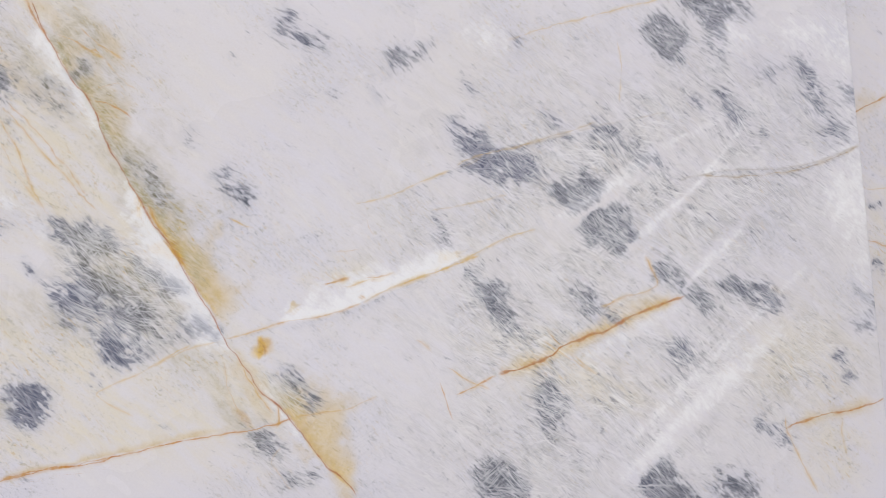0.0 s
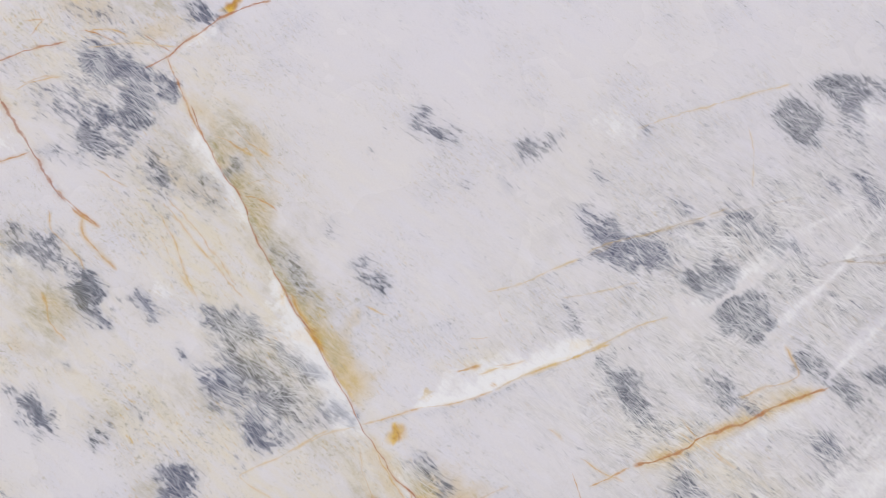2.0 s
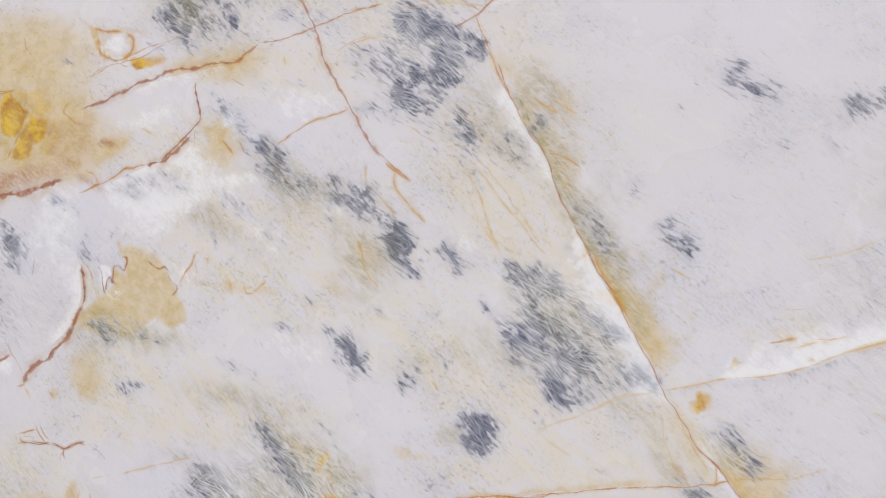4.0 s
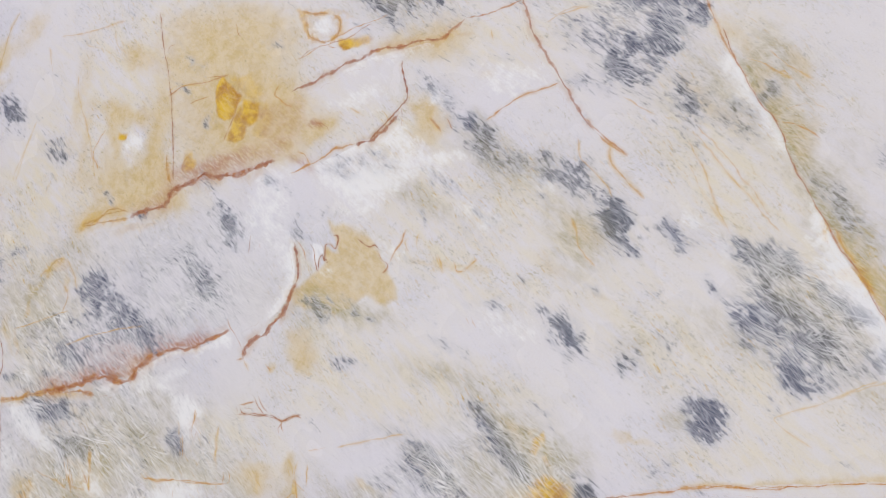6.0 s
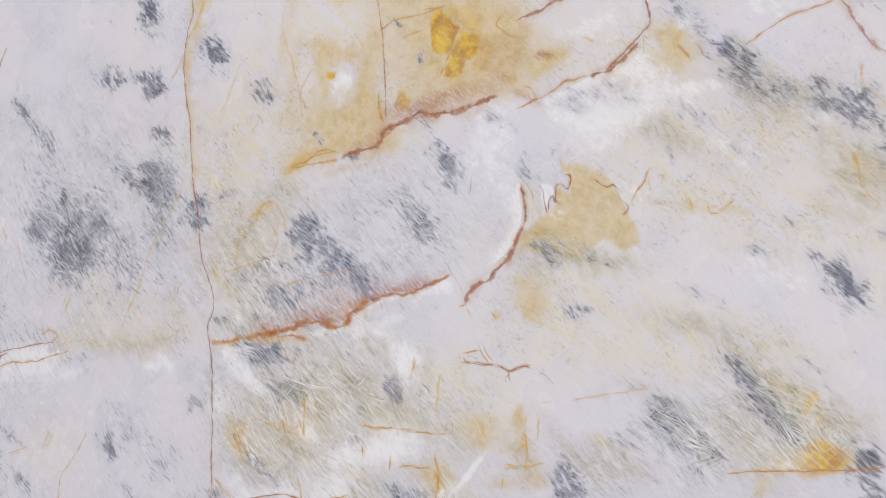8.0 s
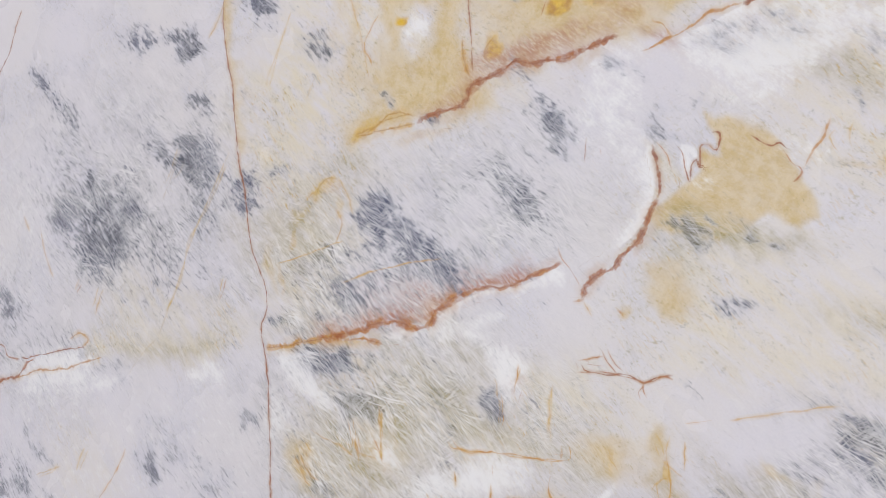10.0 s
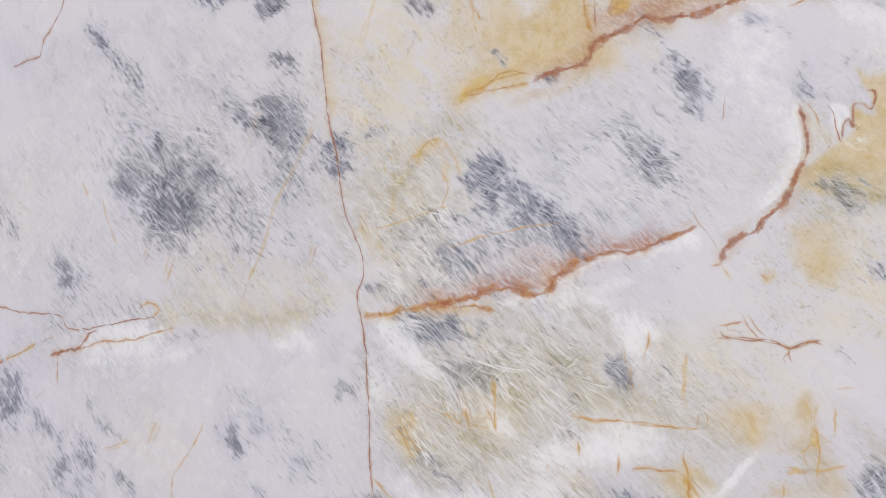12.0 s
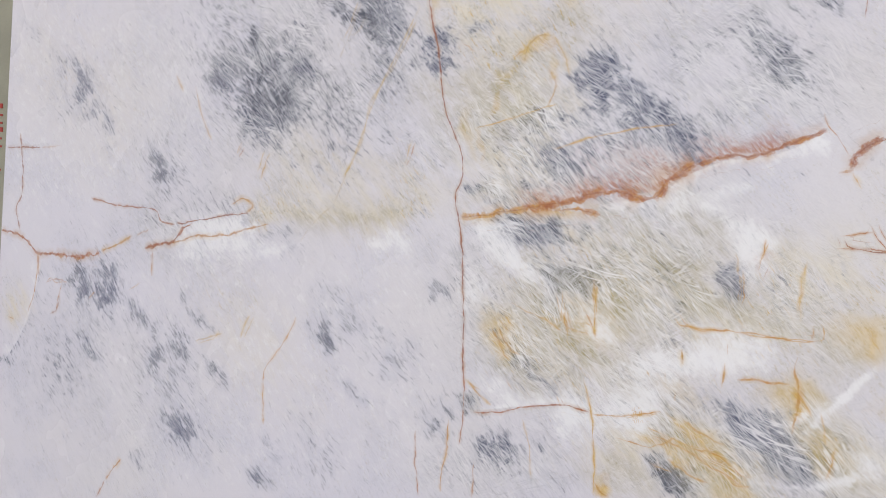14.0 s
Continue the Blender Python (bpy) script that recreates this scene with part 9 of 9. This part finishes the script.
vein(0.0006, 0.55, 0.6, 0.4, (-1.1891, -0.4903), (-1.1562, -0.4713))
vein(0.001, 0.75, 0.5, 0.4, (-1.0184, -0.5456), (-0.9891, -0.5330), (-0.9727, -0.5169))
vein(0.001, 0.75, 0.5, 0.4, (-0.9311, -0.5222), (-0.9224, -0.4950), (-0.9126, -0.4806))
vein(0.0007, 0.65, 0.7, 0.4, (-0.5239, -0.5169), (-0.5152, -0.5235), (-0.5070, -0.5259))
vein(0.0007, 0.5, 0.8, 0.4, (-0.4244, -0.4932), (-0.4174, -0.5045))
patch("gray", 0.36, 0.0168, (-0.5515, -0.5231), (-0.5286, -0.5108), (-0.5215, -0.5378), (-0.5449, -0.5448))
patch("gray", 0.2, 0.044, (-0.5515, -0.5231), (-0.5286, -0.5108), (-0.5215, -0.5378), (-0.5449, -0.5448))
patch("olive", 0.4, 0.006, (-0.5515, -0.5231), (-0.5286, -0.5108), (-0.5215, -0.5378), (-0.5449, -0.5448))
patch("ochre", 0.6, 0.005, (-0.3703, -0.5755), (-0.3607, -0.5762), (-0.3558, -0.5995), (-0.3691, -0.6034))
patch("ochre", 0.35, 0.01, (-0.3663, -0.5411), (-0.3298, -0.5122), (-0.3080, -0.5325), (-0.3493, -0.5697))
patch("ochre", 0.6, 0.014, (-0.2578, 0.2063), (-0.2294, 0.2177), (-0.1613, 0.2093), (-0.1121, 0.1815), (-0.0890, 0.1312), (-0.1210, 0.0912), (-0.1758, 0.0841), (-0.2149, 0.0933), (-0.2385, 0.1278))
patch("amber", 0.22, 0.012, (-0.2378, 0.2052), (-0.1608, 0.2051), (-0.1288, 0.1657), (-0.1310, 0.0997), (-0.2058, 0.0973), (-0.2346, 0.1362))
patch("rust", 0.22, 0.008, (-0.3443, 0.0047), (-0.2960, 0.0280), (-0.2696, 0.0577), (-0.1930, 0.0694), (-0.1200, 0.0814), (-0.0859, 0.1002), (-0.1134, 0.1058), (-0.2138, 0.0831), (-0.2909, 0.0673))
patch("rust", 0.2, 0.008, (-0.1643, 0.1505), (-0.0923, 0.1640), (-0.0793, 0.1227), (-0.1210, 0.0912), (-0.1504, 0.1084))
patch("gray", 0.54, 0.0192, (0.1872, -0.2400), (0.2003, -0.2438), (0.2337, -0.2789), (0.2599, -0.3104), (0.2636, -0.3225), (0.2483, -0.3184), (0.2222, -0.2932), (0.1949, -0.2608))
patch("gray", 0.3, 0.044, (0.1872, -0.2400), (0.2003, -0.2438), (0.2337, -0.2789), (0.2599, -0.3104), (0.2636, -0.3225), (0.2483, -0.3184), (0.2222, -0.2932), (0.1949, -0.2608))
patch("ochre", 0.5, 0.012, (0.2136, -0.2554), (0.2572, -0.2632), (0.2813, -0.2667), (0.3003, -0.2954), (0.2962, -0.3270), (0.2671, -0.3314), (0.2406, -0.2908))
patch("olive", 0.3, 0.012, (0.1875, -0.2452), (0.2572, -0.2632), (0.3003, -0.2954), (0.2962, -0.3270), (0.2548, -0.3269))
patch("amber", 0.8, 0.006, (0.2611, -0.3323), (0.2901, -0.3217), (0.3136, -0.3304), (0.3174, -0.3482), (0.2861, -0.3545), (0.2650, -0.3473))
patch("amber", 0.5, 0.004, (0.2639, -0.2751), (0.2813, -0.2667), (0.2850, -0.2819), (0.2712, -0.2994))
patch("white", 0.6, 0.004, (0.2318, -0.3507), (0.2557, -0.3425), (0.2653, -0.3535), (0.2355, -0.3609))
patch("ochre", 0.6, 0.008, (0.2237, -0.3698), (0.2509, -0.3628), (0.2405, -0.3935), (0.2223, -0.3968))
patch("ochre", 0.45, 0.01, (0.2375, -0.3422), (0.3183, -0.3114), (0.3313, -0.3459), (0.2386, -0.3610))
patch("gray", 0.5, 0.0168, (0.3217, -0.3231), (0.3383, -0.3176), (0.3448, -0.3377), (0.3253, -0.3378))
patch("gray", 0.28, 0.044, (0.3217, -0.3231), (0.3383, -0.3176), (0.3448, -0.3377), (0.3253, -0.3378))
patch("gray", 0.68, 0.0192, (0.3205, -0.3538), (0.3427, -0.3501), (0.3655, -0.3712), (0.3329, -0.3770))
patch("gray", 0.38, 0.044, (0.3205, -0.3538), (0.3427, -0.3501), (0.3655, -0.3712), (0.3329, -0.3770))
patch("gray", 0.41, 0.0192, (0.1054, -0.3152), (0.1392, -0.3107), (0.1485, -0.3493), (0.1209, -0.3401))
patch("gray", 0.23, 0.044, (0.1054, -0.3152), (0.1392, -0.3107), (0.1485, -0.3493), (0.1209, -0.3401))
patch("gray", 0.54, 0.0192, (-0.0110, -0.4088), (0.0109, -0.3982), (0.0281, -0.4266), (-0.0011, -0.4352))
patch("gray", 0.3, 0.044, (-0.0110, -0.4088), (0.0109, -0.3982), (0.0281, -0.4266), (-0.0011, -0.4352))
patch("olive", 0.4, 0.012, (0.0296, -0.3533), (0.0737, -0.3606), (0.1180, -0.3941), (0.0484, -0.4058))
patch("fibre", 0.6, 0.015, (-0.0058, -0.3797), (0.1049, -0.3085), (0.1806, -0.3379), (0.1970, -0.3936), (-0.0011, -0.4352))
patch("ochre", 0.4, 0.008, (0.0223, -0.3544), (0.0372, -0.3557), (0.0534, -0.3775), (0.0385, -0.3729))
patch("ochre", 0.4, 0.008, (0.0802, -0.3528), (0.0946, -0.3575), (0.0931, -0.3848), (0.0817, -0.3730))
band("white", 0.006, 0.6, 0, (0.1244, -0.2925), (0.1529, -0.3155), (0.1806, -0.3379), (0.2010, -0.3575))
patch("white", -0.35, 0.012, (-0.1900, 0.0428), (-0.0991, 0.0544), (-0.0838, -0.0530), (-0.1548, -0.0628))
patch("cream", 0.5, 0.02, (-0.4895, 0.1821), (-0.3449, 0.1666), (-0.3059, 0.0263), (-0.4511, -0.0005), (-0.6148, -0.0667), (-0.6366, -0.0113))
patch("fibre", 0.5, 0.02, (-0.5609, -0.1861), (-0.4168, -0.1327), (-0.2777, -0.0468), (-0.1764, -0.1594), (-0.2696, -0.2069), (-0.4096, -0.2552), (-0.5375, -0.2789))
patch("rust", 0.28, 0.008, (-0.4249, -0.2563), (-0.3878, -0.2402), (-0.3368, -0.2401), (-0.2965, -0.2084), (-0.2375, -0.1927), (-0.1761, -0.1655), (-0.1818, -0.1748), (-0.2696, -0.2069), (-0.3221, -0.2489), (-0.3717, -0.2625))
patch("gray", 0.27, 0.0192, (-0.4454, -0.1748), (-0.4152, -0.1600), (-0.3695, -0.1721), (-0.4132, -0.1941))
patch("gray", 0.15, 0.044, (-0.4454, -0.1748), (-0.4152, -0.1600), (-0.3695, -0.1721), (-0.4132, -0.1941))
vein(0.0005, 0.25, 0.8, 0.4, (-0.1443, -0.2747), (-0.1329, -0.2695), (-0.1186, -0.2665))
vein(0.0005, 0.25, 0.8, 0.4, (-0.1173, -0.2576), (-0.1099, -0.2716), (-0.0982, -0.2821))
vein(0.0005, 0.25, 0.8, 0.4, (-0.0760, -0.2856), (-0.0784, -0.2945), (-0.0736, -0.3042))
vein(0.0007, 0.7, 0.7, 0.3, (0.6443, -0.1808), (0.6190, -0.1924), (0.5940, -0.2070))
patch("ochre", 0.45, 0.008, (0.6880, -0.2095), (0.7159, -0.2441), (0.7375, -0.2750), (0.7245, -0.2773), (0.6998, -0.2430))
patch("ochre", 0.4, 0.006, (0.7563, -0.2960), (0.7819, -0.3144), (0.7713, -0.3331), (0.7558, -0.3123))
patch("ochre", 0.5, 0.004, (0.7454, -0.3309), (0.7584, -0.3294), (0.7549, -0.3369))
patch("gray", 0.32, 0.0192, (0.6989, -0.2754), (0.7243, -0.2838), (0.7235, -0.3097), (0.7045, -0.3017))
patch("gray", 0.17, 0.044, (0.6989, -0.2754), (0.7243, -0.2838), (0.7235, -0.3097), (0.7045, -0.3017))

slab = tagged(new("stone_slab"), "polished white quartzite slab with rust veins and grey crystals", "stone slab", "slabs on the rack", "thing")
slab.matrix_world = ON_RACK
front = new("polished_face", face.mesh("polished_face"))
front.parent = slab
tagged(front, "polished white face with rust, gold and grey figure")
boxed("slab_body", (-HALF + 0.0004, HALF - 0.0004, 0.0022, 0.02, BOTTOM + 0.0004, TOP - 0.0004), SAWN, slab, 0.0008, "sawn stone edge and back")

# the next slab on the rack, a little further along to the right
second = Face([1.28] + spaced(1.2815, 0.02, 1.46, 0.003, 1.80, 0.02, 2.0985) + [2.10],
              [BOTTOM] + spaced(BOTTOM + 0.0015, 0.03, -0.6, 0.003, 0.45, 0.02, TOP - 0.0215) + [TOP - 0.02])
second.vein(0.0016, 0.5, 0.85, 0.5, (1.555, 0.082), (1.585, 0.106), (1.615, 0.120), (1.68, 0.15))
second.vein(0.0012, 0.4, 0.6, 0.5, (1.57, 0.09), (1.582, 0.07), (1.58, 0.05))
second.vein(0.0008, 0.7, 0.5, 0.5, (1.57, 0.0), (1.6, -0.01), (1.64, -0.005))
second.vein(0.001, 0.5, 0.6, 0.5, (1.57, -0.083), (1.60, -0.09), (1.64, -0.11))
second.blot("ochre", 1.6, 0.115, 0.03, 0.02, 20, 0.5)
second.blot("cream", 1.65, 0.1, 0.08, 0.2, 0, 0.3)
second.blot("cream", 1.62, -0.1, 0.05, 0.1, 0, 0.5)
second.blot("gray", 1.595, -0.03, 0.014, 0.007, -20, 0.6)
second.blot("gray", 1.60, -0.12, 0.012, 0.012, 0, 0.5)

neighbour = tagged(new("stone_slab"), "white quartzite slab with gold veins, leaning behind the front slab", "stone slab", "slabs on the rack", "thing")
neighbour.matrix_world = ON_RACK @ pose(0, 0.044, 0)
second_face = new("polished_face", second.mesh("polished_face"))
second_face.parent = neighbour
boxed("slab_body", (1.2804, 2.0996, 0.0022, 0.02, BOTTOM + 0.0004, TOP - 0.0204), SAWN, neighbour, 0.0008, "sawn stone edge and back")

# a slab turned round, its resin-coated back to the viewer, with a lot mark in red
turned_slab = tagged(new("stone_slab"), "stone slab with a greenish resin-coated back and red marks", "stone slab", "slabs on the rack", "thing")
turned_slab.matrix_world = ON_RACK @ pose(0, 0.044, 0)
boxed("slab_body", (-2.02, -1.30, 0.0, 0.02, BOTTOM, TOP - 0.03), RESIN, turned_slab, 0.0015, "greenish grey resin-coated back")
mark_rng = random.Random(5)
for k in range(11):
    z = -0.205 - 0.015 * k
    wide = mark_rng.uniform(0.010, 0.022)
    boxed("lot_mark", (-1.668, -1.654 + wide, -0.0012, -0.0002, z - 0.002, z + 0.002 + 0.005 * (k % 3 == 0)), MARKER, turned_slab, 0.0, "red marker stroke")

# ---- the rack, of steel with timber strips ----
rack = tagged(new("slab_rack"), "dark painted steel A-frame rack with timber strips, on the hall floor", "slab rack")
for x in (-1.1, 0.0, 1.1):
    boxed("base_beam", (x - 0.05, x + 0.05, -0.35, 1.0, 0.02, 0.10), STEEL, rack, 0.006)
    boxed("foot_plate", (x - 0.08, x + 0.08, -0.35, -0.2, 0.0, 0.02), STEEL, rack, 0.003)
    boxed("foot_plate", (x - 0.08, x + 0.08, 0.85, 1.0, 0.0, 0.02), STEEL, rack, 0.003)
    bm = bmesh.new()
    box(bm, x - 0.04, x + 0.04, 0.085, 0.155, 0.0, 1.75, 0.006)
    bm.transform(pose(0, 0, BASE, -LEAN))
    part("upright", bm, STEEL, rack)
    bm = bmesh.new()
    box(bm, x - 0.035, x + 0.035, -0.03, 0.03, 0.0, 1.72, 0.006)
    bm.transform(pose(0, 0.86, 0.10, 17))
    part("brace", bm, STEEL, rack)
for z in (0.25, 0.95, 1.62):
    bm = bmesh.new()
    box(bm, -1.35, 1.35, 0.0665, 0.0845, z - 0.05, z + 0.05, 0.003)
    bm.transform(pose(0, 0, BASE, -LEAN))
    part("timber_strip", bm, TIMBER, rack, "rough timber padding strip")
for y in (0.0,):
    boxed("timber_bearer", (-2.0, 2.08, y - 0.06, y + 0.14, 0.10, BASE - 0.0035), TIMBER, rack, 0.004, "rough timber bearer under the slabs")

# ---- the hall: assumed and out of view, it encloses and bounces the light ----
def wall(name, extent, material):
    bm = bmesh.new()
    box(bm, *extent)
    me = bpy.data.meshes.new(name)
    bm.to_mesh(me)
    bm.free()
    me.materials.append(material)
    return tagged(new(name, me), kind="structure")


wall("floor", (-7.2, 7.2, -9.2, 4.2, -0.2, 0.0), CONCRETE)
# unseen walls and roof, added to shape the light and keep the sun out
wall("unseen_wall_back", (-7.2, 7.2, 4.0, 4.2, 0.0, 5.2), PLASTER)
wall("unseen_wall_left", (-7.2, -7.0, -9.2, 4.0, 0.0, 5.2), PLASTER)
wall("unseen_wall_right", (7.0, 7.2, -9.2, 4.0, 0.0, 5.2), PLASTER)
wall("unseen_lintel", (-7.0, 7.0, -9.2, -9.0, 4.95, 5.2), PLASTER)
wall("unseen_ceiling", (-7.2, 7.2, -9.2, 4.2, 5.2, 5.4), SHEET)
wall("ground", (-60, 60, -80, -9.2, -0.25, -0.02), CONCRETE)
